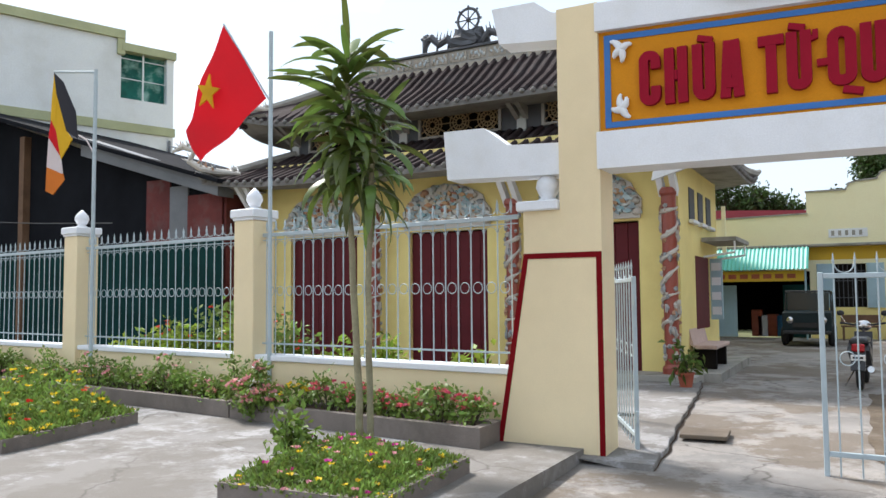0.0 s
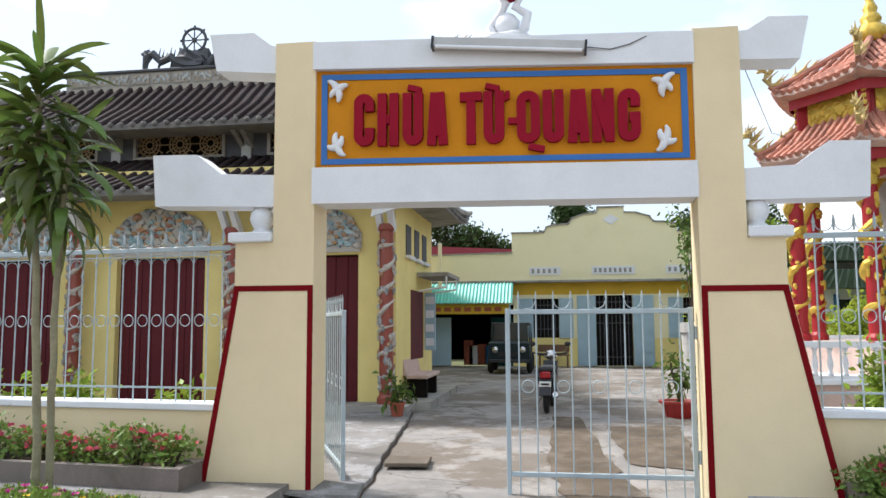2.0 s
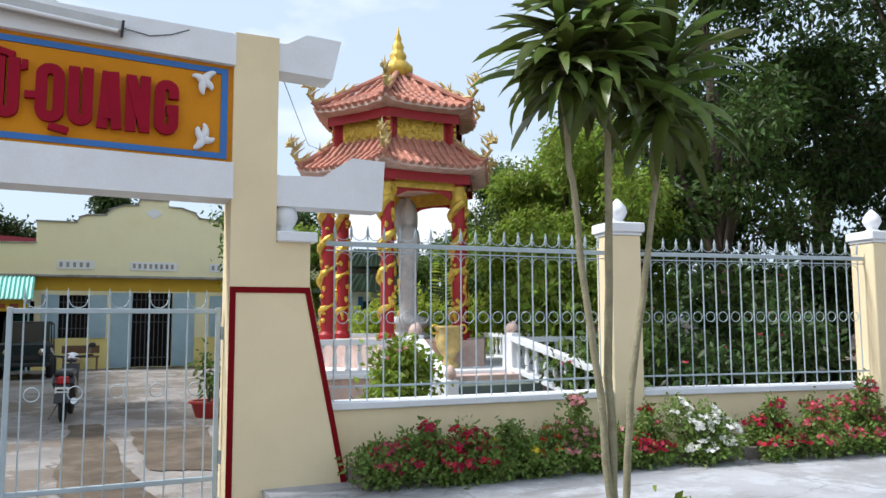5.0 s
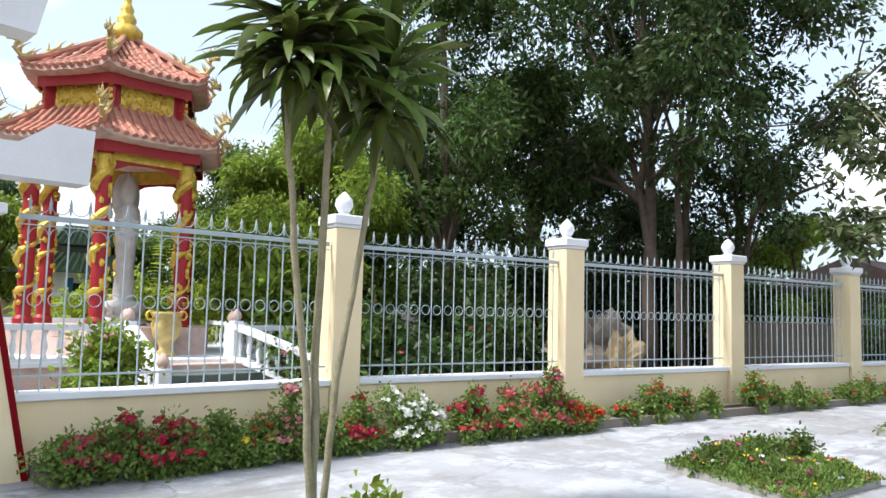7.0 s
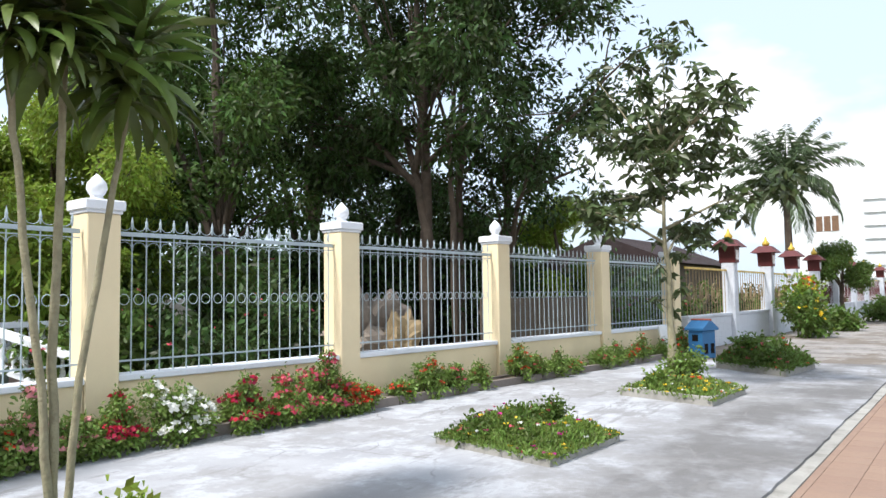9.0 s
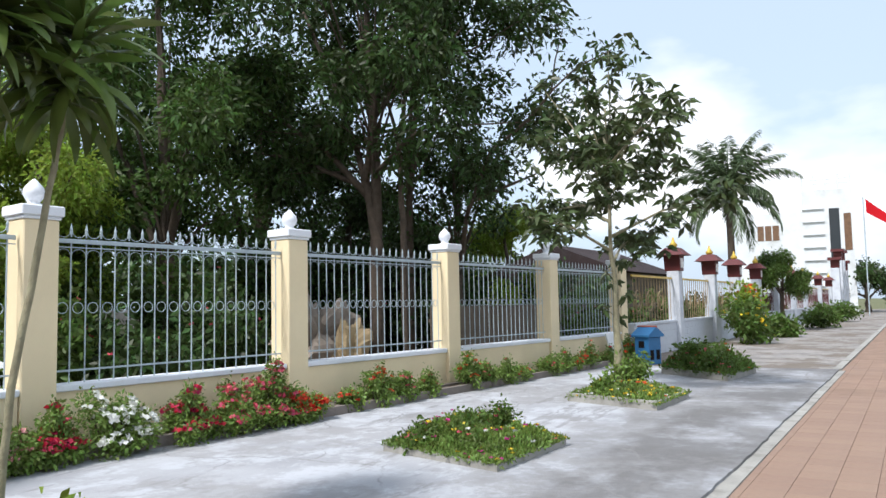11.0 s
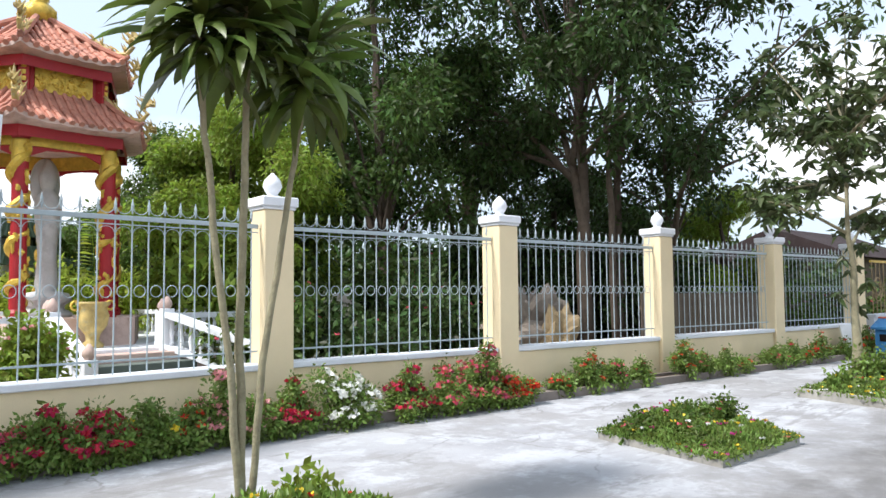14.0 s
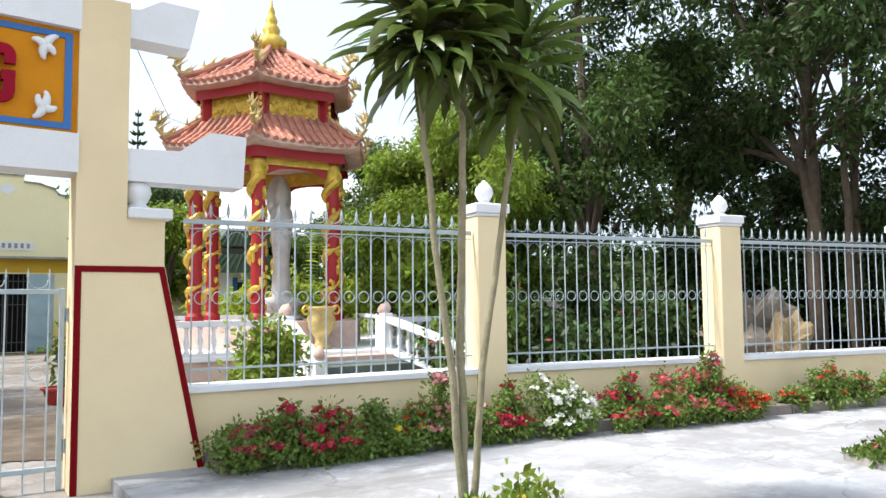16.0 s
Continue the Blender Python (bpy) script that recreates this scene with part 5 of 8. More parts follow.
def balustrade(a, b, za, zb, h=0.5, w=0.065):
    """A balustrade from a to b in plan with its foot at za and zb."""
    a, b = Vector((*a, za)), Vector((*b, zb))
    o = thing("balustrade", a, 0, "white plaster balustrade with turned balusters", "balustrade", "terrace balustrades")
    d = b - a
    flat = Vector((d.x, d.y, 0))
    side = Vector((-flat.y, flat.x, 0)).normalized() * w
    for z0, z1, nm in ((-0.02, 0.05, "foot_rail"), (h - 0.05, h + 0.04, "hand_rail")):
        v = [p + s + Vector((0, 0, z)) for p in (Vector(), d) for s, z in ((-side, z0), (side, z0), (side, z1), (-side, z1))]
        part(nm, Mesh().add(v, [(0, 1, 2, 3), (7, 6, 5, 4), (0, 4, 5, 1), (1, 5, 6, 2), (2, 6, 7, 3), (3, 7, 4, 0)]), WHITE, o)
    n = max(2, int(flat.length / 0.2))
    for k in range(n):
        q = d * ((k + 0.5) / n)
        part("baluster", BALUSTER, None, o, at=Matrix.Translation(q + Vector((0, 0, 0.05))) @ Matrix.Diagonal((1, 1, (h - 0.1) / 0.40, 1)))
    for q in (Vector(), d):
        part("newel", Mesh().rounded(-0.09, 0.09, -0.09, 0.09, -0.1, h + 0.08, 0.01), WHITE, o, at=tuple(q))
        part("bud", Mesh().lathe([(0.05, 0), (0.085, 0.06), (0.075, 0.12), (0.02, 0.2)], 12), PAGPINK, o, "pink lotus bud", True, at=tuple(q + Vector((0, 0, h + 0.08))))
    return o


balustrade((3.3, 11.75), (5.15, 11.75), 0.70, 0.70)
balustrade((6.95, 11.75), (8.9, 11.75), 0.70, 0.70)
balustrade((8.9, 11.9), (8.9, 17.1), 0.70, 0.70)
balustrade((3.3, 11.9), (3.3, 17.1), 0.70, 0.70)
balustrade((3.4, 17.1), (8.8, 17.1), 0.70, 0.70)
balustrade((5.15, 11.6), (4.84, 9.65), 0.70, 0.12, 0.52, 0.10)
balustrade((6.95, 11.6), (7.62, 9.7), 0.70, 0.14, 0.54, 0.12)

pag = thing("pagoda", (PX, PY, 1.17), 0, "six sided red and gold pagoda with two terracotta roofs", "pagoda")
HEX = [radians(P0 + 60 * k) for k in range(6)]
Z0 = 1.17


def hexring(r, z):
    return [Vector((r * math.cos(a), r * math.sin(a), z - Z0)) for a in HEX]


def hex_band(r0, z0, r1, z1):
    m = Mesh()
    v = hexring(r0, z0) + hexring(r1, z1)
    return m.add(v, [(k, (k + 1) % 6, (k + 1) % 6 + 6, k + 6) for k in range(6)])


for a in HEX:
    dragon_column(PX + 1.45 * math.cos(a), PY + 1.45 * math.sin(a), 1.17, 4.22, 0.122, PAGRED, GOLD, "red pagoda column wrapped in a gold dragon", "pagoda columns", 4.2, 1.22, 16)
for k in range(6):
    v0, v1 = hexring(1.45, 4.0)[k], hexring(1.45, 4.0)[(k + 1) % 6]
    mid = (v0 + v1) / 2
    ang = math.degrees(math.atan2(v1.y - v0.y, v1.x - v0.x))
    L_ = (v1 - v0).length
    part("tie_beam", Mesh().box(-L_ / 2, L_ / 2, -0.07, 0.07, 0.0, 0.26), GOLD, pag, "gold carved tie beam", at=pose(mid.x, mid.y, mid.z - 0.02, 0, 0, ang))
    part("valance", Mesh().prism([(-L_ / 2 + 0.15, 0.0), (-L_ / 2 + 0.15, -0.16), (-L_ / 2 + 0.4, -0.05), (0, -0.03), (L_ / 2 - 0.4, -0.05), (L_ / 2 - 0.15, -0.16), (L_ / 2 - 0.15, 0.0)][::-1], -0.02, 0.02), PAGRED, pag, "red carved valance", at=pose(mid.x, mid.y, mid.z - 0.02, 0, 0, ang))
part("cornice", hex_band(1.5, 4.22, 1.62, 4.36), PAGRED, pag)
part("ceiling_slab", Mesh().prism([(v.x, v.y) for v in hexring(1.6, 0)], 4.24 - Z0, 4.34 - Z0, "z"), PAGPINK, pag)
part("upper_storey", hex_band(1.27, 4.6, 1.27, 5.62), PAGRED, pag, "red upper storey")
part("upper_storey_cap", Mesh().prism([(v.x, v.y) for v in hexring(1.3, 0)], 5.5 - Z0, 5.6 - Z0, "z"), PAGRED, pag)
for k in range(6):
    v0, v1 = hexring(1.285, 4.95)[k], hexring(1.285, 4.95)[(k + 1) % 6]
    mid, ang = (v0 + v1) / 2, math.degrees(math.atan2(v1.y - v0.y, v1.x - v0.x))
    pm = Mesh().box(-0.48, 0.48, -0.012, 0.02, 0.0, 0.42)
    rng_ = random.Random(k)
    for j in range(60):
        pm.blob((rng_.uniform(-0.44, 0.44), -0.015, rng_.uniform(0.04, 0.38)), (rng_.uniform(0.02, 0.05), 0.025, rng_.uniform(0.02, 0.05)), 0.7, 6, 4, j)
    part("relief_panel", pm, GOLD, pag, "gold carved relief panel", at=pose(mid.x, mid.y, mid.z, 0, 0, ang))
    c0 = hexring(1.29, 4.9)[k]
    part("corner_post", Mesh().rounded(-0.08, 0.08, -0.08, 0.08, 0, 0.62, 0.01), PAGRED, pag, at=pose(c0.x, c0.y, c0.z, 0, 0, math.degrees(HEX[k])))
    cm = Mesh()
    for j in range(5):
        cm.blob((0.085, 0, 0.08 + 0.11 * j), (0.03, 0.05, 0.045), 0.5, 6, 4, j)
    part("corner_carving", cm, GOLD, pag, at=pose(c0.x, c0.y, c0.z, 0, 0, math.degrees(HEX[k])))


def hex_roof(nm, r_out, z_out, r_in, z_in, lift, soffit_r):
    for k in range(6):
        a0, a1 = HEX[k], HEX[(k + 1) % 6] + (2 * math.pi if k == 5 and HEX[0] < HEX[5] else 0)
        p = Vector((r_out * math.cos(a0), r_out * math.sin(a0), z_out - Z0))
        q = Vector((r_out * math.cos(a1), r_out * math.sin(a1), z_out - Z0))
        a = Vector((r_in * math.cos(a0), r_in * math.sin(a0), z_in - Z0))
        b = Vector((r_in * math.cos(a1), r_in * math.sin(a1), z_in - Z0))
        n = 12

        def ev(s):
            return p.lerp(q, s) + Vector((0, 0, lift * abs(2 * s - 1) ** 4))
        v, f, sv = [], [], []
        for i in range(n + 1):
            e, t = ev(i / n), a.lerp(b, i / n)
            v += [e, e.lerp(t, 0.5) - Vector((0, 0, 0.1 * (t.z - e.z))), t]
            inner = Vector((t.x, t.y, 0)).normalized() * soffit_r
            sv += [e, e - Vector((0, 0, 0.06 + 0.02 * (i % 2))), Vector((inner.x, inner.y, z_out - Z0 - 0.10))]
        for i in range(n):
            j = 3 * i
            f += [(j, j + 3, j + 4, j + 1), (j + 1, j + 4, j + 5, j + 2)]
        part(nm + "_sheet", Mesh().add(v, f), PAGTILE, pag)
        part(nm + "_soffit", Mesh().add(sv, [(3 * i + 1, 3 * i + 4, 3 * i + 3, 3 * i) for i in range(n)] + [(3 * i + 2, 3 * i + 5, 3 * i + 4, 3 * i + 1) for i in range(n)]), PAGPINK, pag, "faded pink soffit")
        L_ = (q - p).length
        rows = int(L_ / 0.15)
        for i in range(rows):
            s = (i + 0.5) / rows
            e = ev(s)
            Li = (b - a).length
            d = (s - 0.5) * L_
            run = min(1.0, (L_ / 2 - abs(d)) / max(1e-6, (L_ - Li) / 2))
            ang_m = (p + q) / 2
            mid_in = (a + b) / 2
            inw = (mid_in - ang_m)
            t = e.lerp(ang_m + (q - p).normalized() * d + inw, 1.0)
            top = Vector((e.x, e.y, z_out - Z0)) + inw * run
            m_ = e.lerp(top, 0.5) - Vector((0, 0, 0.1 * (top.z - e.z)))
            lane, wide = [e + (e - m_).normalized() * 0.035 + Vector((0, 0, 0.005))], [0.052]
            steps = max(2, int((top - e).length / 0.2))
            for g in range(steps):
                for u, w in (((g + 0.04) / steps, 0.050), ((g + 0.96) / steps, 0.036)):
                    pt = e.lerp(m_, u * 2) if u < 0.5 else m_.lerp(top, u * 2 - 1)
                    lane.append(pt + Vector((0, 0, 0.017)))
                    wide.append(w)
            part("roll_tile", Mesh().tube(lane, wide, 7), PAGTILE, pag)
        # corner ridge and its curled dragon
        rad = Vector((math.cos(a0), math.sin(a0), 0))
        tip = p + Vector((0, 0, lift))
        part("corner_ridge", Mesh().tube([tip + rad * 0.06 + Vector((0, 0, 0.1)), tip + Vector((0, 0, 0.04)), tip.lerp(a, 0.3) + Vector((0, 0, -lift * 0.3 + 0.04)), a + Vector((0, 0, 0.05))], [0.035, 0.055, 0.06, 0.06], 7), PAGTILE, pag)
        dr, spine = Mesh(), Mesh()
        up = Vector((0, 0, 1))
        slope = (z_in - z_out) / max(0.4, r_out - r_in)
        base_ = tip - rad * 0.72 + up * (0.10 + 0.55 * slope)
        body = [base_, tip - rad * 0.50 + up * (0.14 + 0.36 * slope), tip - rad * 0.26 + up * (0.08 + 0.12 * slope), tip + rad * 0.02 + up * 0.12, tip + rad * 0.14 + up * 0.24, tip + rad * 0.02 + up * 0.34, tip + rad * 0.16 + up * 0.40, tip + rad * 0.26 + up * 0.36]
        dr.tube(body, [0.02, 0.036, 0.044, 0.046, 0.040, 0.034, 0.040, 0.014], 7)
        for j in range(26):
            u = j / 25 * (len(body) - 1.001)
            spot = body[int(u)].lerp(body[int(u) + 1], u - int(u))
            w = Vector((math.sin(j * 2.1), math.cos(j * 2.1), 0)) * 0.05
            spine.tube([spot, spot + w + up * 0.09 - rad * 0.05, spot + w * 1.6 + up * 0.18 - rad * (0.12 + 0.05 * math.sin(j))], [0.022, 0.018, 0.004], 5)
        for j in range(3):
            spot = tip + rad * (0.10 + 0.02 * j) + up * 0.42
            spine.tube([spot, spot + rad * 0.02 + up * 0.10, spot - rad * (0.12 - 0.06 * j) + up * (0.16 + 0.03 * j)], [0.03, 0.02, 0.004], 5)
        dr.blob(tip + rad * 0.18 + up * 0.43, (0.075, 0.075, 0.055), 0.8, 8, 6, k)
        body_ = part("corner_dragon", dr, DRAGON, pag, "gold curled corner dragon")
        part("spine", spine, DRAGON, body_, kind="stuff")


for r_, z_ in ((1.72, 4.36), (1.48, 5.56)):
    part("eave_beam", hex_band(r_, z_ - 0.27, r_, z_ - 0.09), PAGRED, pag, "red beam under the eave")
hex_roof("lower_roof", 2.05, 4.36, 1.25, 4.98, 0.10, 1.5)
hex_roof("upper_roof", 1.75, 5.56, 0.18, 6.50, 0.10, 1.27)
part("finial", Mesh().lathe([(0.14, 6.38 - Z0), (0.2, 6.46 - Z0), (0.30, 6.56 - Z0), (0.31, 6.68 - Z0), (0.2, 6.8 - Z0), (0.14, 6.84 - Z0), (0.18, 6.92 - Z0), (0.14, 7.0 - Z0), (0.10, 7.05 - Z0), (0.125, 7.12 - Z0), (0.09, 7.2 - Z0), (0.06, 7.26 - Z0), (0.075, 7.3 - Z0), (0.03, 7.42 - Z0), (0.015, 7.55 - Z0)], 24, lobes=8, deep=0.06), GOLD, pag, "gold lotus and gourd finial", True)
statue = Mesh().prism([(0.25 * math.cos(radians(a)), 2.40 + 0.46 * math.sin(radians(a))) for a in range(0, 360, 15)], 0.12, 0.2).lathe([(0.42, 0), (0.44, 0.06), (0.3, 0.14), (0.30, 0.2), (0.42, 0.3), (0.36, 0.42), (0.17, 0.46), (0.19, 0.6), (0.15, 1.1), (0.19, 1.6), (0.23, 1.95), (0.20, 2.15), (0.10, 2.27), (0.12, 2.3), (0.15, 2.42), (0.15, 2.55), (0.09, 2.68), (0.05, 2.8), (0.0, 2.82)], 22, lobes=5, deep=0.05)
solid("statue", statue, STATUE, "tall grey-white stone figure standing in the pagoda", "statue", kind="", smooth=True, at=pose(PX + 0.2, PY - 0.1, 1.17))
urn = thing("incense_urn", (6.05, 12.3, 0.70), 0, "gold painted incense urn on the terrace", "urn")
part("bowl", Mesh().lathe([(0.16, 0), (0.18, 0.05), (0.10, 0.12), (0.11, 0.2), (0.22, 0.36), (0.25, 0.52), (0.21, 0.64), (0.26, 0.7), (0.26, 0.74), (0.2, 0.74)], 20), DRAGON, urn, smooth=True)
for s in (-1, 1):
    part("handle", Mesh().ring((s * 0.28, 0, 0.68), 0.07, 0.02, "y"), GOLD, urn)
shrine = thing("small_shrine", (8.7, 24.0, -0.03), 0, "small white shrine with green tiled roofs", "shrine")
part("shrine_wall", Mesh().box(-1.3, 1.3, 0, 2.0, 0, 2.5), WHITE, shrine)
part("shrine_door", Mesh().box(-0.35, 0.35, -0.02, 0.0, 0.7, 2.2), GLASSDARK, shrine)
part("shrine_frame", Mesh().box(-0.5, -0.35, -0.04, 0.0, 0.6, 2.35).box(0.35, 0.5, -0.04, 0.0, 0.6, 2.35), BLUEPAINT, shrine)
for z, w in ((2.5, 1.7), (3.3, 1.35)):
    part("roof", Mesh().prism([(-w, z), (w, z), (w * 0.6, z + 0.55), (-w * 0.6, z + 0.55)], -0.6, 2.4), GREENTILE, shrine)
    for k in range(14):
        x = -w * 0.9 + k * w * 1.8 / 13
        part("roll_tile", Mesh().tube([(x, -0.62, z + 0.02), (x * 0.65, -0.605, z + 0.55)], 0.05, 6), GREENTILE, shrine)
part("upper_wall", Mesh().box(-0.8, 0.8, 0.3, 1.7, 3.05, 3.35), WHITE, shrine)

# ---- neighbours behind the left fence ----
bld = thing("white_building", (-23.4, 14.1, -0.3), math.degrees(math.atan2(5.2, 1.9)), "tall weathered white building with sage green bands", "building")
part("facade_wall", Mesh().box(-9, 3.7, 0, 6, 0, 11.0), OLDWHITE, bld)
part("facade_wall", Mesh().box(3.7, 5.55, 0.4, 6, 0, 8.75), OLDWHITE, bld, "white wall below the open top floor")
part("wall_pier", Mesh().box(5.3, 5.55, 0, 0.35, 8.7, 10.55), OLDWHITE, bld)
part("wall_infill", Mesh().box(3.7, 5.55, 0, 0.4, 0, 8.7), OLDWHITE, bld)
part("roof_band", Mesh().box(-9, 3.8, -0.12, 6.1, 10.75, 11.05), SAGE, bld, "sage green roof edge")
part("roof_band", Mesh().box(3.7, 5.6, -0.12, 6.1, 10.35, 10.62), SAGE, bld, "sage green roof edge")
part("corner_band", Mesh().box(3.55, 3.8, -0.1, 0.1, 10.2, 10.9), SAGE, bld)
part("middle_band", Mesh().box(-9, 5.6, -0.06, 0.02, 7.55, 7.85), SAGE, bld, "sage green string course")
part("green_netting", Mesh().box(3.72, 5.3, 0.25, 0.28, 8.7, 10.35), NETTING, bld, "torn green netting in the open bay")
for z in (9.4, 10.1):
    part("bay_rail", Mesh().box(3.72, 5.3, 0.05, 0.08, z, z + 0.025), OLDWHITE, bld)
part("bay_post", Mesh().box(4.45, 4.5, 0.04, 0.09, 8.7, 10.35), OLDWHITE, bld)
part("drain_pipe", Mesh().tube([(5.4, -0.06, 0), (5.4, -0.06, 7.4)], 0.05, 6), ZINC, bld)

shed = thing("dark_shed", (-17.0, 13.0, -0.05), 0, "dark open shed hung with black shade cloth", "shed")
part("shade_cloth", Mesh().prism([(-8.0, 2.8), (4.2, 2.8), (4.2, 4.0), (0.0, 5.2), (-4.4, 6.6), (-8.0, 7.7)], 0.0, 0.06), TARP, shed, "black shade cloth wall")
part("roof_edge", Mesh().prism([(-0.2, 5.15), (4.5, 3.8), (4.5, 4.15), (-0.2, 5.62)], -0.5, 0.0), ZINC, shed, "grey zinc roof edge board")
part("roof_sheet", Mesh().prism([(-8.2, 7.75), (4.7, 4.05), (4.7, 4.15), (-8.2, 7.87)], -0.7, 5.0), TARP, shed)
part("rust_panel", Mesh().box(1.7, 2.5, -0.06, -0.01, 2.9, 4.4), RUST, shed, "rusty red metal sheet")
part("rust_panel", Mesh().box(3.1, 4.2, -0.06, -0.01, 2.9, 3.95), RUST, shed, "rusty red metal sheet")
part("zinc_panel", Mesh().box(2.5, 3.1, -0.055, -0.01, 2.9, 4.2), ZINC, shed)
tealp = Mesh()
v = []
for k in range(81):
    x = -8.0 + 12.3 * k / 80
    v += [(x, -0.1 + 0.03 * (k % 2), 0.02), (x, -0.1 + 0.03 * (k % 2), 2.85)]
part("teal_sheet", tealp.add(v, [(2 * k, 2 * k + 2, 2 * k + 3, 2 * k + 1) for k in range(80)]), TEAL, shed, "dark teal corrugated sheeting")
part("shed_post", Mesh().box(-3.2, -3.0, -0.2, 0.0, 0, 6.0), WOOD, shed)
part("shed_side", Mesh().box(4.2, 4.28, 0.0, 5.0, 0, 4.0), RUST, shed)

# ---- flags ----
def cloth(fn, nu=14, nv=10):
    """A sheet of cloth from a function of u, v in 0..1."""
    m = Mesh()
    m.v = [tuple(fn(i / nu, j / nv)) for j in range(nv + 1) for i in range(nu + 1)]
    m.f = [(j * (nu + 1) + i, j * (nu + 1) + i + 1, (j + 1) * (nu + 1) + i + 1, (j + 1) * (nu + 1) + i) for j in range(nv) for i in range(nu)]
    return m


fp = thing("red_flag", (-6.74, 7.66, 0.3), 0, "red flag with a gold star on a grey pole", "flag")
part("pole", Mesh().tube([(0, 0, 0), (0, 0, 4.7)], 0.028, 10), STEEL, fp)
A, B, C, D_ = Vector((-0.80, -0.05, 4.93)), Vector((-0.04, -0.04, 3.80)), Vector((-1.48, -0.1, 3.52)), Vector((-1.16, -0.05, 3.06))
part("flag_cloth", cloth(lambda u, w: A.lerp(B, u).lerp(C.lerp(D_, u), w) + Vector((0, 0.07 * math.sin(w * 9 + u * 3) * w, 0))), FLAGRED, fp, "bright red cloth", True)
star = []
for k in range(10):
    r, a = (0.25 if k % 2 == 0 else 0.10), radians(90 + 36 * k - 12)
    star.append((r * math.cos(a) * 0.85, r * math.sin(a)))
part("star", Mesh().prism(star, -0.012, 0.012), FLAGGOLD, fp, "gold five pointed star", at=pose(-0.97, -0.16, 3.98, 4, 0, 2))
part("flag_boom", Mesh().tube([(-0.8, -0.05, 4.93), (0, 0, 3.75)], 0.012, 6), STEEL, fp)

fp = thing("striped_flag", (-10.72, 8.02, 0.3), 0, "striped Buddhist flag hanging from a grey pole", "flag")
part("pole", Mesh().tube([(0, 0, 0), (0, 0, 4.88)], 0.03, 10), STEEL, fp)
part("pole_arm", Mesh().tube([(0, 0, 4.84), (-1.05, 0, 5.0)], 0.02, 8), STEEL, fp)
corner = [Vector((-1.05, 0, 4.98)), Vector((-0.42, 0.02, 3.86)), Vector((-1.16, -0.02, 2.95))]
tie = Mesh().tube([(-0.42, 0.02, 3.86), (-0.2, 0, 3.75), (0, 0, 3.5)], 0.012, 6)
part("tie", tie, FLAGWHITE, fp)
stripes = [("navy_stripe", [(-1.05, 4.98), (-0.98, 4.62), (-0.70, 3.95), (-0.42, 3.80), (-0.48, 4.25), (-0.82, 4.80)], FLAGBLACK), ("yellow_stripe", [(-1.05, 4.98), (-1.10, 4.55), (-1.12, 4.2), (-0.98, 4.0), (-0.98, 4.7)], FLAGGOLD),
           ("yellow_stripe", [(-0.98, 4.62), (-0.98, 4.0), (-0.84, 3.50), (-0.56, 3.80), (-0.70, 3.95)], FLAGGOLD), ("red_stripe", [(-1.12, 4.2), (-1.18, 3.9), (-0.86, 3.55), (-0.84, 3.55), (-0.98, 4.05)], FLAGRED),
           ("white_stripe", [(-1.18, 3.9), (-1.22, 3.4), (-0.80, 3.25), (-0.86, 3.55)], FLAGWHITE), ("orange_stripe", [(-1.22, 3.4), (-1.24, 3.0), (-1.05, 2.92), (-0.76, 3.15), (-0.80, 3.25)], FLAGORANGE)]
for k, (nm, o, mt) in enumerate(stripes):
    area = sum(o[i][0] * o[(i + 1) % len(o)][1] - o[(i + 1) % len(o)][0] * o[i][1] for i in range(len(o)))
    part(nm, Mesh().prism(o if area > 0 else o[::-1], -0.012 + 0.004 * k, 0.004 + 0.004 * k), mt, fp)

# ---- plants ----
NPR = np.random.default_rng(7)


def crown(parent, clumps, material, per, size, name="foliage", width=0.42, droop=0.15, shell=0.35):
    """Leaves scattered through uneven clumps (x, y, z, rx, ry, rz)."""
    P, W, S = [], [], []
    for x, y, z, rx, ry, rz in clumps:
        # twigs inside the clump, each with its tuft of leaves
        tufts = max(6, per // 9)
        c, d = in_ball(NPR, tufts, (x, y, z), (rx, ry, rz), shell)
        k = NPR.integers(0, tufts, per)
        P.append(c[k] + NPR.normal(size=(per, 3)) * size * 0.75)
        W.append(d[k] * 0.7 + NPR.normal(size=(per, 3)) * 0.8 + np.array([0, 0, -droop * 2]))
        S.append(size * (0.6 + 0.7 * NPR.random(per)))
    return part(name, leaf_mesh(name, material, np.concatenate(P), np.concatenate(W), np.concatenate(S), width, 0.3, NPR, droop), None, parent, kind="stuff")


def limbs(parent, paths, material=BARK, seg=9, name="trunk"):
    for k, (pts, r0, r1) in enumerate(paths):
        n = len(pts)
        path = []
        for i in range(n - 1):
            a, b = Vector(pts[i]), Vector(pts[i + 1])
            for j in range(4):
                q = a.lerp(b, j / 4)
                path.append(q + Vector((0.25 * r0 * math.sin(7.1 * q.z + k), 0.25 * r0 * math.cos(5.3 * q.z + k), 0)))
        path.append(Vector(pts[-1]))
        m = len(path) - 1
        rad = [r0 + (r1 - r0) * (i / m) + (0.35 * r0 * max(0, 1 - i / 3) if k == 0 else 0) for i in range(m + 1)]
        part(name if k == 0 else "limb", Mesh().tube(path, rad, seg), material, parent, smooth=True)


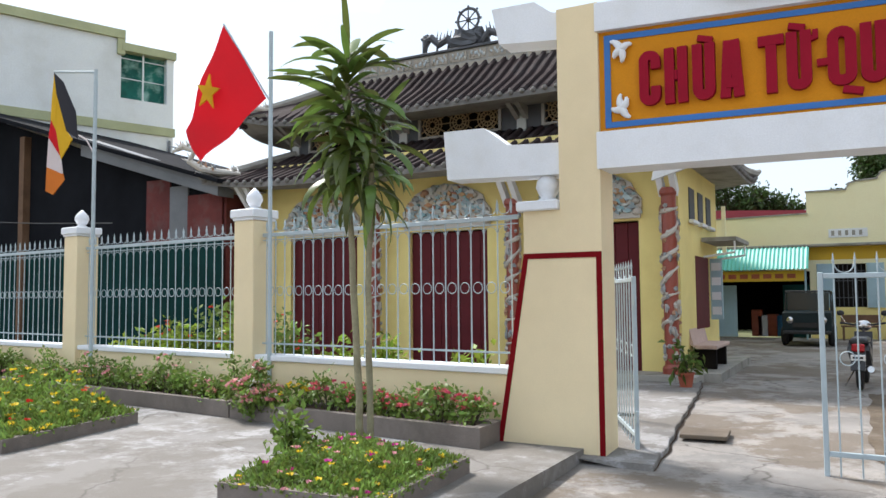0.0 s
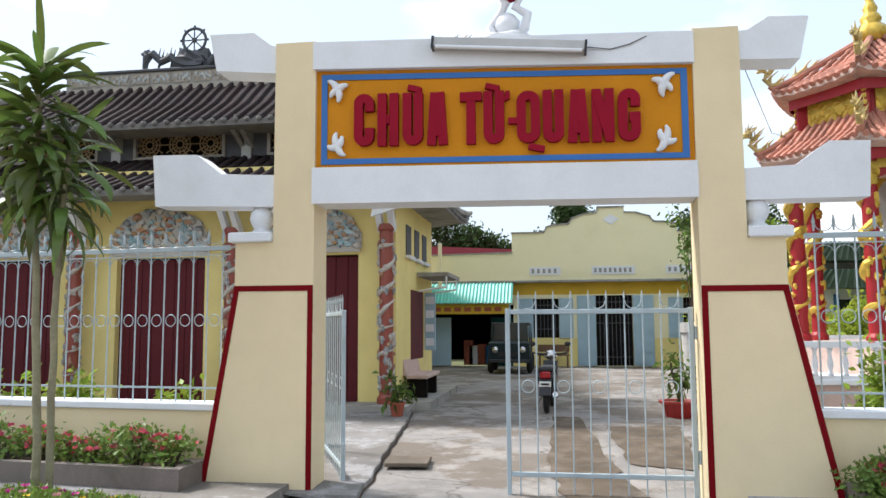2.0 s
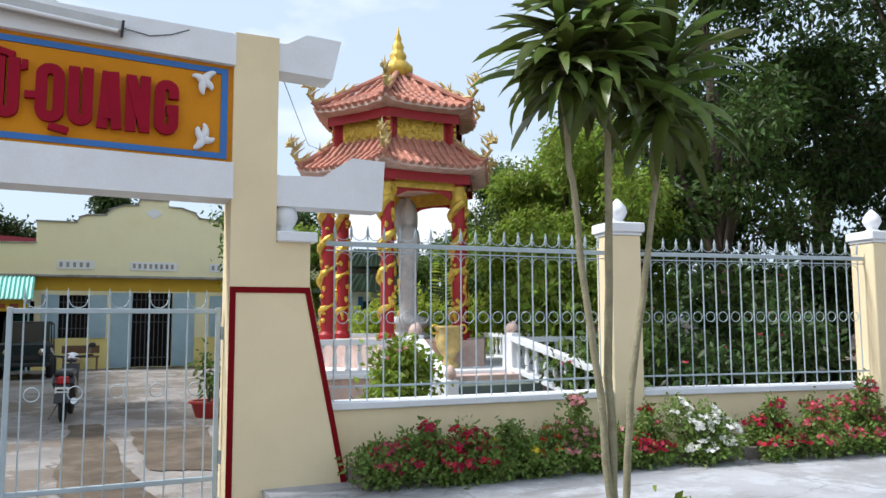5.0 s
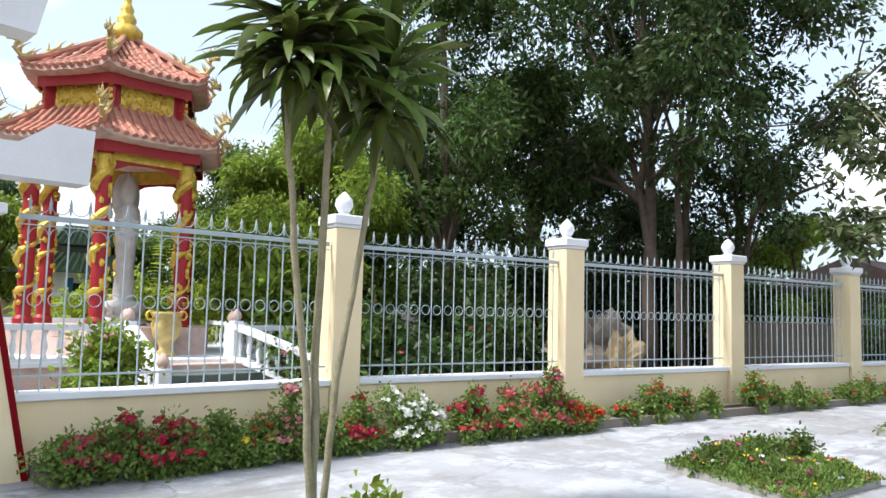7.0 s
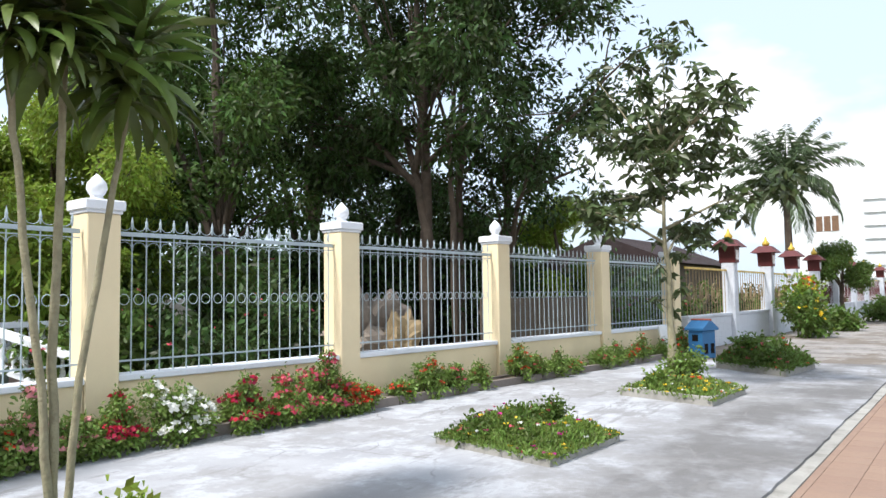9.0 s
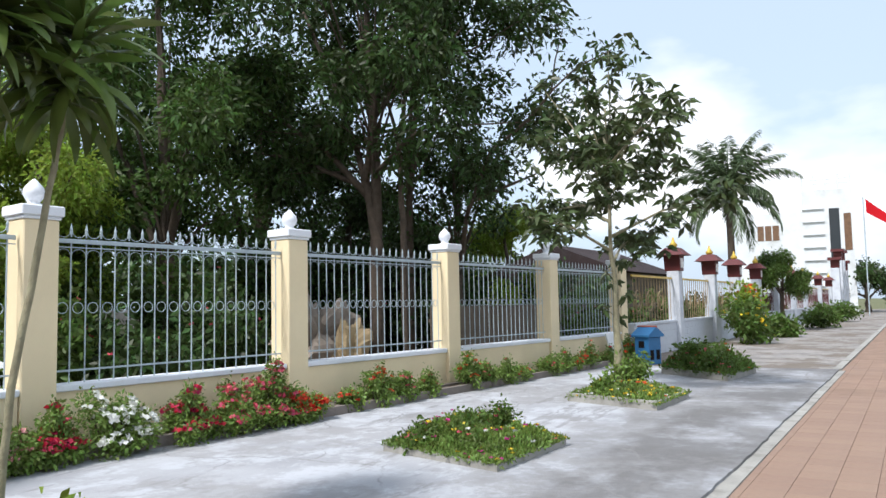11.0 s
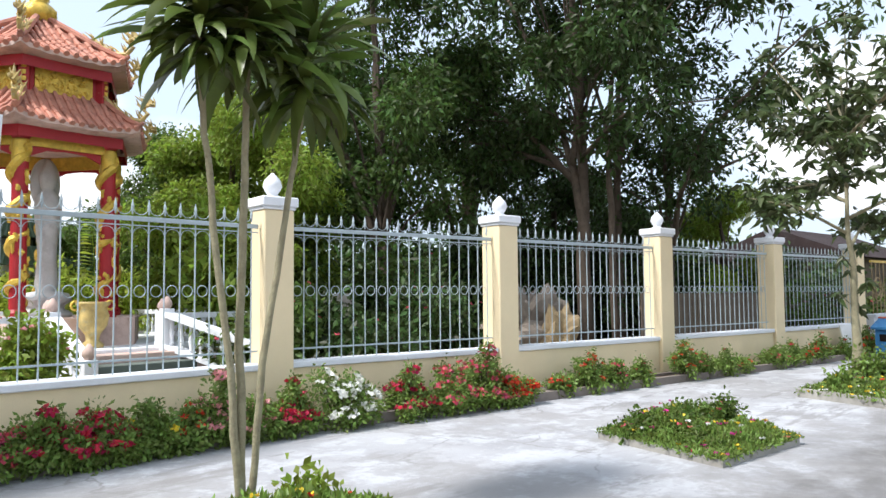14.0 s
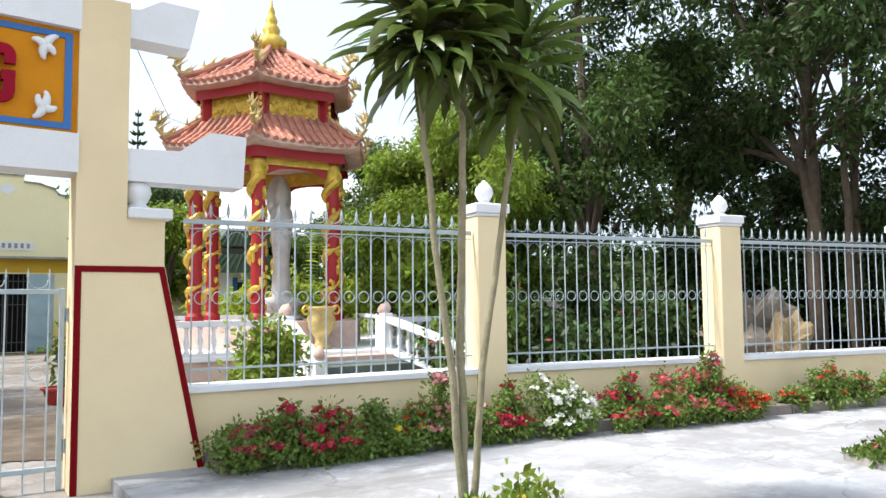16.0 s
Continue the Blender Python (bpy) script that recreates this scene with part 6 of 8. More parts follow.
def tree(at, height, spread, label, leaf=None, trunk_r=0.2, clear=0.35, n=14, per=700, size=0.2, seed=1, name="tree", group="garden trees", flat=1.0, base_limbs=6, clump=0.85):
    rng = random.Random(seed)
    t = thing(name, at, 0, label, "tree", group)
    zc = height * clear
    top = (rng.uniform(-0.3, 0.3) * spread * 0.3, rng.uniform(-0.3, 0.3) * spread * 0.3, height * 0.86)
    paths = [([(0, 0, -0.1), (0.1, 0.05, zc), (top[0] * 0.6, top[1] * 0.6, height * 0.65), top], trunk_r, trunk_r * 0.25)]
    clumps = [(top[0], top[1], height * 0.9, spread * 0.3, spread * 0.3, height * 0.12)]
    for k in range(n):
        a, u = 2 * math.pi * (k * 0.618 + rng.random() * 0.2), rng.random()
        z = zc + (height * 0.95 - zc) * (0.08 + 0.88 * u)
        reach = spread * (1 - 0.55 * u ** 2) * rng.uniform(0.45, 1.0)
        e = (reach * math.cos(a), reach * math.sin(a), z)
        clumps.append((*e, clump * spread * rng.uniform(0.22, 0.42), clump * spread * rng.uniform(0.22, 0.42), clump * height * rng.uniform(0.06, 0.12) * flat))
        if k < base_limbs:
            z0 = zc * rng.uniform(0.85, 1.3)
            paths.append(([(0.05, 0.03, z0), (e[0] * 0.45, e[1] * 0.45, z0 + (z - z0) * 0.65), e], trunk_r * (0.5 if k < 3 else 0.2), trunk_r * 0.08))
    limbs(t, paths)
    crown(t, clumps, leaf or LEAF, int(per * 2.1), size * 0.72)
    return t


def shrub(at, r, h, label, leaf=LEAFF, per=420, size=0.07, flower=None, blooms=0, bloom_size=0.045, seed=0, group="", name="flower_shrub", cat="shrub", spill=0):
    rng = random.Random(seed)
    s = thing(name, at, 0, label, cat, group)
    clumps, st = [], Mesh()
    for k in range(7):
        a, q = 2 * math.pi * k * 0.618, rng.uniform(0.15, 0.8)
        x, y, z = r * q * math.cos(a), r * q * 0.7 * math.sin(a), h * (rng.uniform(0.3, 0.8) if k < 6 or name != "flower_shrub" or seed % 2 == 0 else rng.uniform(0.85, 1.25))
        fine_ = 1.0 if k < 6 or name != "flower_shrub" or seed % 2 == 0 else 0.55
        clumps.append((x, y, z, r * 0.42 * fine_, r * 0.36 * fine_, h * 0.27))
        st.tube([(x * 0.2, y * 0.2, -0.03), (x * 0.7, y * 0.7, z * 0.6), (x, y, z)], [0.012, 0.009, 0.005], 5)
    for k in range(spill):
        # branches that hang over the kerb
        x, y, z = r * (1.5 * (k + 0.5) / spill - 0.75 + rng.uniform(-0.1, 0.1)), -r * rng.uniform(0.5, 0.72), rng.uniform(0.10, 0.19)
        clumps.append((x, y, z, r * 0.36, r * 0.28, 0.11))
        st.tube([(x * 0.3, 0, 0.0), (x * 0.7, y * 0.5, h * 0.5), (x, y, z)], [0.012, 0.009, 0.005], 5)
    part("stem", st, BARK, s, kind="stuff")
    crown(s, clumps, leaf, per // 7, size, "leaves", 0.5, 0.05, 0.25)
    for f, count in ((flower, blooms),) if isinstance(flower, str) else tuple(flower or ()):
        P, W = [], []
        for k in range(count):
            c = clumps[rng.randrange(len(clumps))]
            d = Vector((rng.gauss(0, 1), rng.gauss(0, 1) - 0.5, abs(rng.gauss(0, 0.8)) + 0.15)).normalized()
            p = Vector(c[:3]) + Vector((d.x * c[3], d.y * c[4], d.z * c[5])) * 1.08
            for j in range(5):
                e = Vector((math.cos(j * 1.257), math.sin(j * 1.257), 0.25))
                e = e - d * e.dot(d) * 0.8 + d * 0.2
                P.append(p), W.append(e)
        S = np.full(len(P), bloom_size) * NPR.uniform(0.8, 1.25, len(P))
        part("blossoms", leaf_mesh("blossoms", BLOSSOM[f], np.array(P, float).reshape(-1, 3), np.array(W, float).reshape(-1, 3), S, 0.9, 0.1, NPR), None, s, f + " blossoms", kind="stuff")
    return s


# ---- planting beds ----
def bed(outline, z, h, label, w=0.10, mat=KERB):
    """A kerbed bed: outline in plan, counter-clockwise."""
    cx, cy = sum(p[0] for p in outline) / len(outline), sum(p[1] for p in outline) / len(outline)
    b = thing("planting_bed", (cx, cy, z), 0, label, "planter", "planting beds")
    n = len(outline)
    for k in range(n):
        p, q = Vector((outline[k][0] - cx, outline[k][1] - cy, 0)), Vector((outline[(k + 1) % n][0] - cx, outline[(k + 1) % n][1] - cy, 0))
        d = (q - p).normalized()
        inn = Vector((-d.y, d.x, 0)) * w
        o = [(p.x, p.y), (q.x, q.y), (q + inn - d * w).to_2d()[:], (p + inn + d * w).to_2d()[:]]
        part("kerb", Mesh().prism(o, -0.06, h + 0.002 * (k % 2), "z"), mat, b)
    part("soil", Mesh().prism([((x - cx) * 0.97, (y - cy) * 0.97) for x, y in outline], -0.01, h - 0.04, "z"), EARTH, b)
    return b


def ground_cover(outline, z, hmax, label, leaf, n, size, flowers, seed, spread=1.0):
    """A low dense carpet of leaves with flowers, over a bed."""
    cx, cy = sum(p[0] for p in outline) / len(outline), sum(p[1] for p in outline) / len(outline)
    rx, ry = max(abs(p[0] - cx) for p in outline), max(abs(p[1] - cy) for p in outline)
    g = thing("ground_cover", (cx, cy, z), 0, label, "flowers", "bed plants")
    rng = np.random.default_rng(seed)

    def inside(m):
        u, w_ = rng.uniform(0, 1, m), rng.uniform(0, 1, m)
        quad = np.array([(p[0] - cx, p[1] - cy) for p in outline])
        a, b, c, d = quad
        xy = spread * (a * ((1 - u) * (1 - w_))[:, None] + b * (u * (1 - w_))[:, None] + c * (u * w_)[:, None] + d * ((1 - u) * w_)[:, None])
        e = (1 - np.abs(2 * u - 1) ** 4) * (1 - np.abs(2 * w_ - 1) ** 4)
        lump = np.array([0.5 + 0.6 * noise.noise(Vector((p[0] * 1.7 + seed, p[1] * 1.7, 0))) + 0.5 * noise.noise(Vector((p[0] * 6.1, p[1] * 6.1, seed))) for p in xy])
        return xy, hmax * (0.12 + 1.3 * e * np.clip(lump, 0.08, 1.2))
    xy, top = inside(n)
    P = np.column_stack([xy, top * rng.uniform(0.2, 1, n)])
    W = rng.normal(size=(n, 3)) * 0.8 + np.array([0, 0, 0.9])
    part("leaves", leaf_mesh("leaves", leaf, P, W, size * rng.uniform(0.6, 1.3, n), 0.35, 0.2, rng), None, g, kind="stuff")
    for f, count, s in flowers:
        xy, top = inside(count)
        P, W = [], []
        for (x, y), t in zip(xy, top):
            for j in range(5):
                P.append((x, y, t * 1.02 + 0.015)), W.append((math.cos(j * 1.257), math.sin(j * 1.257), 0.3))
        part("blossoms", leaf_mesh("blossoms", BLOSSOM[f], np.array(P), np.array(W), s * rng.uniform(0.8, 1.3, len(P)), 0.9, 0.1, rng), None, g, f + " blossoms", kind="stuff")
    return g


# left fence bed
for k, (x0, y0, x1, y1) in enumerate(((-3.28, 6.72, -6.9, 7.12), (-6.92, 7.12, -10.8, 7.55), (-10.82, 7.55, -15.5, 8.05))):
    bed([(x1, y1), (x0, y0), (x0, y0 + 0.55), (x1, y1 + 0.55)], 0.0, 0.20, "long raised bed with a dark cement kerb below the wall")
rng = random.Random(3)
for k in range(30):
    x = -3.5 - k * 0.39 + rng.uniform(-0.1, 0.1)
    y = 6.98 - 0.108 * (x + 3.28) + rng.uniform(-0.03, 0.08)
    if k in (7, 8):
        shrub((x - 0.10, y - 0.24, 0.06), 0.34, 0.46, "dense shrub with pink-white flowers spilling over the kerb", per=900, size=0.07, flower=(("pink", 60), ("white", 12)), seed=k, group="wall flowers")
    else:
        fl = ("rose", 16) if k < 6 else (("yellow", 14) if k in (6, 18) else ("pink", 7 if k % 3 else 0))
        shrub((x, y, 0.15), rng.uniform(0.17, 0.30), rng.uniform(0.20, 0.46), "leggy green flowering shrub below the wall", per=330, size=0.075, flower=(fl,), seed=k, group="wall flowers")

# right fence bed
for k, (x0, x1) in enumerate(((2.62, 6.0), (6.02, 9.9), (9.92, 13.7), (13.72, 17.6), (17.62, 21.4))):
    f0 = lambda x: (on_right(x) if x > 6 else 7.14 + 0.06 * (6 - x)) - 0.55
    bed([(x0, f0(x0)), (x1, f0(x1)), (x1, f0(x1) + 0.5), (x0, f0(x0) + 0.5)], 0.0, 0.12, "long raised bed with a grey cement kerb below the wall")
spec = [(2.85, "rose", 26, 0.36), (3.3, "crimson", 34, 0.40), (3.72, "crimson", 46, 0.38), (4.15, "yellow", 3, 0.34), (4.5, "red", 8, 0.34), (4.9, "pink", 24, 0.36), (5.3, "pink", 22, 0.36), (5.75, "crimson", 40, 0.36),
        (6.45, "white", 62, 0.50), (7.3, "crimson", 66, 0.46), (8.0, "rose", 40, 0.44), (8.55, "rose", 40, 0.46), (9.05, "red", 60, 0.42)]
for k, (x, f, n, r) in enumerate(spec):
    y = (on_right(x) if x > 6 else 7.14 + 0.06 * (6 - x)) - 0.46
    word = {"rose": "dusky rose", "crimson": "crimson", "yellow": "few yellow", "red": "orange-red", "pink": "pale pink", "white": "white", "magenta": "magenta"}[f]
    shrub((x, y, 0.02), r * 0.86, (0.36 + 0.08 * (k % 3)) * (1.0 if x < 6 else 1.28), "leafy shrub with %s flowers below the wall" % word, per=1900, size=0.06, flower=((f, int(n * 1.5)),), bloom_size=0.056, seed=40 + k, group="wall flowers", spill=3)
for k in range(19):
    x = 10.1 + k * 0.6
    if k % 5 == 4:
        continue
    f = ("red", 26) if k % 4 in (0, 1) else (("rose", 14) if k % 4 == 2 else ("crimson", 6))
    shrub((x, on_right(x) - 0.42, 0.04), 0.22 + 0.10 * ((k * 5) % 3) / 2, 0.22 + 0.26 * ((k * 7) % 4) / 3, "leafy shrub with orange-red flowers below the wall", per=1300, size=0.062, flower=(f,), seed=80 + k, group="wall flowers", spill=1)

# free-standing beds
B1 = [(-4.2, 4.2), (-2.85, 4.3), (-2.93, 5.80), (-4.50, 5.95)]
bed(B1, 0.0, 0.13, "square bed with a grey cement kerb round the strap-leaf plant")
ground_cover(B1, 0.08, 0.20, "low grassy mat with yellow, pink and magenta flowers", LEAFF, 13000, 0.055, (("yellow", 45, 0.03), ("pink", 30, 0.03), ("magenta", 26, 0.032)), 3)
shrub((-4.32, 5.2, 0.1), 0.16, 0.32, "fresh green leafy seedling in the bed", LEAFF, per=420, size=0.09, seed=9, group="bed plants")
B2 = [(-12.0, 4.8), (-7.3, 4.5), (-7.62, 6.35), (-11.8, 6.9)]
bed(B2, 0.0, 0.13, "large bed with a dark kerb")
ground_cover(B2, 0.08, 0.44, "dense green mat dotted with yellow flowers", LEAFF, 17000, 0.085, (("yellow", 190, 0.045), ("red", 20, 0.04)), 4)
B3 = [(2.3, 3.4), (3.6, 2.6), (4.3, 3.7), (3.0, 4.5)]
bed(B3, 0.0, 0.12, "square bed with a cement kerb round the slender stems")
ground_cover(B3, 0.06, 0.17, "low green mat with yellow and red flowers", LEAFF, 8000, 0.08, (("yellow", 40, 0.035), ("red", 16, 0.04)), 5)
shrub((3.98, 4.2, 0.06), 0.15, 0.10, "fresh green leafy tuft in the bed", LEAFB, per=420, size=0.09, seed=10, group="bed plants")
B4 = [(7.10, 2.47), (8.60, 2.30), (9.40, 3.90), (7.62, 3.98)]
bed(B4, 0.0, 0.07, "diamond shaped bed with a pale cement kerb", mat=ROOFSTONE)
ground_cover(B4, 0.05, 0.20, "bushy mat with magenta, white and yellow flowers", LEAFF, 19000, 0.055, (("magenta", 26, 0.034), ("yellow", 46, 0.03), ("white", 16, 0.03), ("rose", 30, 0.03)), 6, 1.02)
for k, (x, y, r, h_) in enumerate(((8.35, 3.35, 0.34, 0.30), (8.75, 3.15, 0.24, 0.24), (7.75, 3.55, 0.28, 0.22))):
    shrub((x, y, 0.05), r, h_, "dark green leafy clump among the bed's flowers", LEAFM, per=900, size=0.06, flower=(("rose", 5),), bloom_size=0.035, seed=620 + k, group="bed plants")
B5 = [(11.55, 1.93), (13.15, 1.75), (14.60, 3.25), (12.20, 3.42)]
bed(B5, 0.0, 0.12, "diamond shaped bed with a pale cement kerb round the young tree", mat=ROOFSTONE)
ground_cover(B5, 0.06, 0.17, "low mat with small yellow flowers", LEAFF, 5200, 0.07, (("yellow", 50, 0.036), ("red", 12, 0.036), ("white", 14, 0.03)), 7, 1.03)
for k, (x, y, r, h_) in enumerate(((13.62, 2.85, 0.34, 0.55), (13.95, 2.75, 0.25, 0.40), (12.6, 2.9, 0.26, 0.26))):
    shrub((x, y, 0.05), r, h_, "leafy green plant at the foot of the young tree", LEAFF, per=500, size=0.09, flower=(("white", 4),), bloom_size=0.035, seed=640 + k, group="bed plants")
B6 = [(15.90, 1.48), (17.85, 1.15), (19.05, 2.70), (17.20, 2.95)]
bed(B6, 0.0, 0.13, "kerbed bed of dark low shrubs", mat=ROOFSTONE)
ground_cover(B6, 0.08, 0.42, "dark bushy mat with a few red flowers", LEAFM, 6500, 0.1, (("red", 20, 0.04), ("rose", 30, 0.045)), 8, 1.04)
for k, (x, y, r, h_) in enumerate(((17.2, 2.4, 0.3, 0.56), (17.9, 2.3, 0.24, 0.46), (16.6, 1.9, 0.22, 0.36), (18.4, 2.0, 0.22, 0.36))):
    shrub((x, y, 0.05), r, h_, "dark leggy shrub in the kerbed bed", LEAFM, per=700, size=0.11, flower=(("rose", 8),), bloom_size=0.05, seed=660 + k, group="bed plants")


# ---- strap-leaved garden palms ----
def strap_leaf(m, at, yaw, rise, length, width, sag, twist):
    """One long folded leaf that arches and sags."""
    out = Vector((math.cos(yaw), math.sin(yaw), 0))
    side = Vector((-out.y, out.x, 0))
    p, ang = Vector(at), rise
    k0 = len(m.v)
    n = 8
    for i in range(n + 1):
        u = i / n
        w = 0.5 * width * (0.14 + 0.86 * math.sin(math.pi * min(1.0, u) ** 0.80) ** 0.75) * (1 if u < 0.97 else 0.05)
        d = out * math.cos(ang) + Vector((0, 0, math.sin(ang)))
        nrm = d.cross(side)
        s = (side + nrm * twist * u).normalized()
        lift = nrm * w * 0.22
        m.v += [tuple(p + s * w - lift), tuple(p), tuple(p - s * w - lift)]
        p = p + d * (length / n)
        ang -= sag / n * (0.5 + u)
    for i in range(n):
        a = k0 + 3 * i
        m.f += [(a, a + 1, a + 4, a + 3), (a + 1, a + 2, a + 5, a + 4)]


def strap_palm(at, stems, label, seed, wind=0.0, droop=1.0):
    rng = random.Random(seed)
    t = thing("strap_leaf_palm", at, 0, label, "plant", "strap-leaf palms")
    for path, r, z0, count, L_, spread in stems:
        n = len(path)
        pts = []
        for i in range(n - 1):
            for j in range(5):
                pts.append(Vector(path[i]).lerp(Vector(path[i + 1]), j / 5) + Vector((rng.uniform(-0.008, 0.008), rng.uniform(-0.008, 0.008), 0)))
        pts.append(Vector(path[-1]))
        part("stem", Mesh().tube(pts, [r * (1.15 - 0.4 * i / len(pts)) * (1 + 0.06 * (i % 2)) for i in range(len(pts))], 9), PALEBARK, t, smooth=True)
        top = Vector(path[-1])
        base = Vector(path[-2]).lerp(top, z0)
        m = Mesh()
        for k in range(count):
            u = (k + 0.5) / count
            p = base.lerp(top, u)
            rise = -0.25 + 0.55 * u + 0.75 * u ** 7 + rng.uniform(-0.5, 0.5)
            yaw = k * 2.399 + rng.uniform(-0.5, 0.5)
            strap_leaf(m, p, yaw + wind * math.sin(yaw) * 0.35, rise, L_ * rng.uniform(0.65, 1.12) * (1 - 0.3 * max(0, u - 0.75)), spread * rng.uniform(0.75, 1.2), droop * rng.uniform(0.6, 1.9) * (1.15 - 0.55 * u), rng.uniform(-1.2, 1.2))
        part("leaves", m, LEAFD, t, "glossy arching strap leaves", True, kind="stuff")
    return t


strap_palm((-4.0, 5.8, 0.05), [
    ([(-0.02, 0, -0.05), (-0.1, 0, 1.4), (-0.17, 0, 2.45), (-0.17, 0, 3.72)], 0.030, 0.06, 122, 0.70, 0.088),
    ([(0.06, 0.03, -0.05), (0.02, 0.05, 1.5), (0.05, 0.05, 2.3), (0.10, 0.05, 2.95)], 0.027, 0.0, 44, 0.62, 0.085)],
    "tall strap-leaved plant with two slender stems", 2, 0.0, 1.4)
strap_palm((3.39, 4.10, 0.05), [
    ([(0.0, -0.04, -0.05), (-0.08, 0.0, 1.0), (-0.20, 0.04, 2.1), (-0.27, 0.04, 2.75), (-0.31, 0.04, 3.50)], 0.023, 0.30, 96, 0.60, 0.085),
    ([(0.02, 0.0, -0.05), (0.0, 0, 1.1), (0.02, 0, 2.1), (0.03, 0, 2.75), (0.05, 0, 3.80)], 0.026, 0.25, 140, 0.66, 0.09),
    ([(0.10, 0.04, -0.05), (0.20, 0.04, 1.0), (0.38, 0.04, 2.0), (0.50, 0.04, 2.65), (0.63, 0.04, 3.45)], 0.022, 0.22, 112, 0.66, 0.088)],
    "tall strap-leaved plant with three leaning slender stems", 5, 1.0)

def rosettes(parent, tips, material, leaves, size, width, rg):
    """Whorls of long leaves round the twig ends."""
    P, W, S = [], [], []
    for q in tips:
        turn = rg.uniform(0, 6.28)
        for k in range(leaves):
            a = turn + 6.28 * k / leaves + rg.uniform(-0.25, 0.25)
            lift = rg.uniform(-1.1, 0.35)
            P.append((q[0] + rg.uniform(-0.04, 0.04), q[1] + rg.uniform(-0.04, 0.04), q[2] + rg.uniform(-0.05, 0.05)))
            W.append((math.cos(a), math.sin(a), lift))
            S.append(size * rg.uniform(0.65, 1.15))
    return part("foliage", leaf_mesh("foliage", material, np.array(P), np.array(W), np.array(S), width, 0.35, NPR, 0.18), None, parent, kind="stuff")


# ---- young tree on the forecourt ----
yt = thing("young_tree", (13.75, 3.0, 0.05), 0, "young broad-leaved tree with a slender trunk in a bed", "tree")
R_ = random.Random(12)
paths = [([(0, 0, -0.05), (0.03, 0, 1.4), (0.0, 0.05, 2.6), (0.12, 0.1, 4.9)], 0.072, 0.015)]
clumps = []
for k in range(9):
    a, z0 = k * 2.399, 2.1 + 0.25 * k
    reach = (1.95 - 0.11 * k) * R_.uniform(0.75, 1.05)
    e = Vector((reach * math.cos(a), reach * math.sin(a) + 0.15, z0 + R_.uniform(0.25, 0.6)))
    mid_ = Vector((e.x * 0.5, e.y * 0.5, z0 + 0.40))
    paths.append(([(0.02, 0.04, z0), tuple(mid_), tuple(e)], 0.030, 0.007))
    for f in (0.5, 0.72, 0.92, 1.08):
        q = Vector((0, 0, z0)).lerp(e, f) + Vector((R_.uniform(-0.3, 0.3), R_.uniform(-0.3, 0.3), R_.uniform(-0.05, 0.25)))
        clumps.append((*q, 0.36, 0.36, 0.15))
        paths.append(([tuple(mid_), tuple(mid_.lerp(q, 0.6)), tuple(q)], 0.012, 0.005))
clumps += [(0.1, 0.1, 4.9, 0.4, 0.4, 0.25), (-0.25, 0.2, 4.5, 0.4, 0.4, 0.2), (0.35, -0.2, 4.4, 0.4, 0.4, 0.2)]
topc = []
for q in ((0.3, 1.25, 5.4), (0.1, 0.0, 5.9), (0.2, 0.6, 5.6), (0.0, -0.5, 5.2), (0.1, -1.0, 4.7)):
    paths.append(([(0.06, 0.06, 3.6), (q[0] * 0.5, q[1] * 0.6, 4.7), q], 0.022, 0.006))
    topc += [(*q, 0.24, 0.24, 0.16), (q[0] * 0.75, q[1] * 0.8, q[2] - 0.5, 0.2, 0.2, 0.16)]
limbs(yt, paths, PALEBARK)
tips = []
for cx_, cy_, cz_, rx_, ry_, rz_ in clumps:
    for k in range(8):
        tips.append((cx_ + R_.gauss(0, 0.6) * rx_, cy_ + R_.gauss(0, 0.6) * ry_, cz_ + R_.gauss(0, 0.7) * rz_))
for cx_, cy_, cz_, rx_, ry_, rz_ in topc:
    for k in range(4):
        tips.append((cx_ + R_.gauss(0, 0.6) * rx_, cy_ + R_.gauss(0, 0.6) * ry_, cz_ + R_.gauss(0, 0.8) * rz_))
rosettes(yt, tips, LEAFY, 8, 0.235, 0.40, R_)
for k in range(5):
    part("twig", Mesh().tube([(0, 0, 1.0 + 0.2 * k), (0.22 * math.cos(k * 2.2), 0.22 * math.sin(k * 2.2), 1.2 + 0.2 * k)], 0.007, 5), PALEBARK, yt)
rosettes(yt, [(0.22 * math.cos(k * 2.2), 0.22 * math.sin(k * 2.2), 1.2 + 0.2 * k) for k in range(5)], LEAFY, 8, 0.22, 0.4, R_)

# ---- garden behind the right wall ----
big = tree((16.2, 9.3, -0.05), 12.5, 4.8, "large dark spreading tree with a thick forked trunk", LEAF, 0.16, 0.40, 48, 300, 0.27, 21, base_limbs=26, clump=0.56)
tree((17.6, 9.2, -0.05), 10.0, 3.2, "dark leafy tree with a pale slender trunk", LEAF, 0.12, 0.42, 24, 190, 0.26, 22, base_limbs=12, clump=0.65)
tree((21.8, 8.2, -0.05), 4.5, 1.6, "small round fresh green tree", LEAFB, 0.12, 0.3, 12, 700, 0.16, 23)
sparse = tree((18.6, 8.3, -0.05), 6.6, 2.3, "dark tree with long sparse branches", LEAF, 0.11, 0.42, 12, 90, 0.24, 24, base_limbs=12, clump=0.5)
tree((13.2, 13.0, -0.05), 10.4, 3.4, "tall deep green garden tree", LEAFN, 0.2, 0.25, 26, 380, 0.24, 25, base_limbs=10, clump=0.7)
tree((9.9, 13.0, -0.05), 5.7, 2.0, "bright green leafy garden tree", LEAFB, 0.14, 0.25, 18, 700, 0.17, 26)
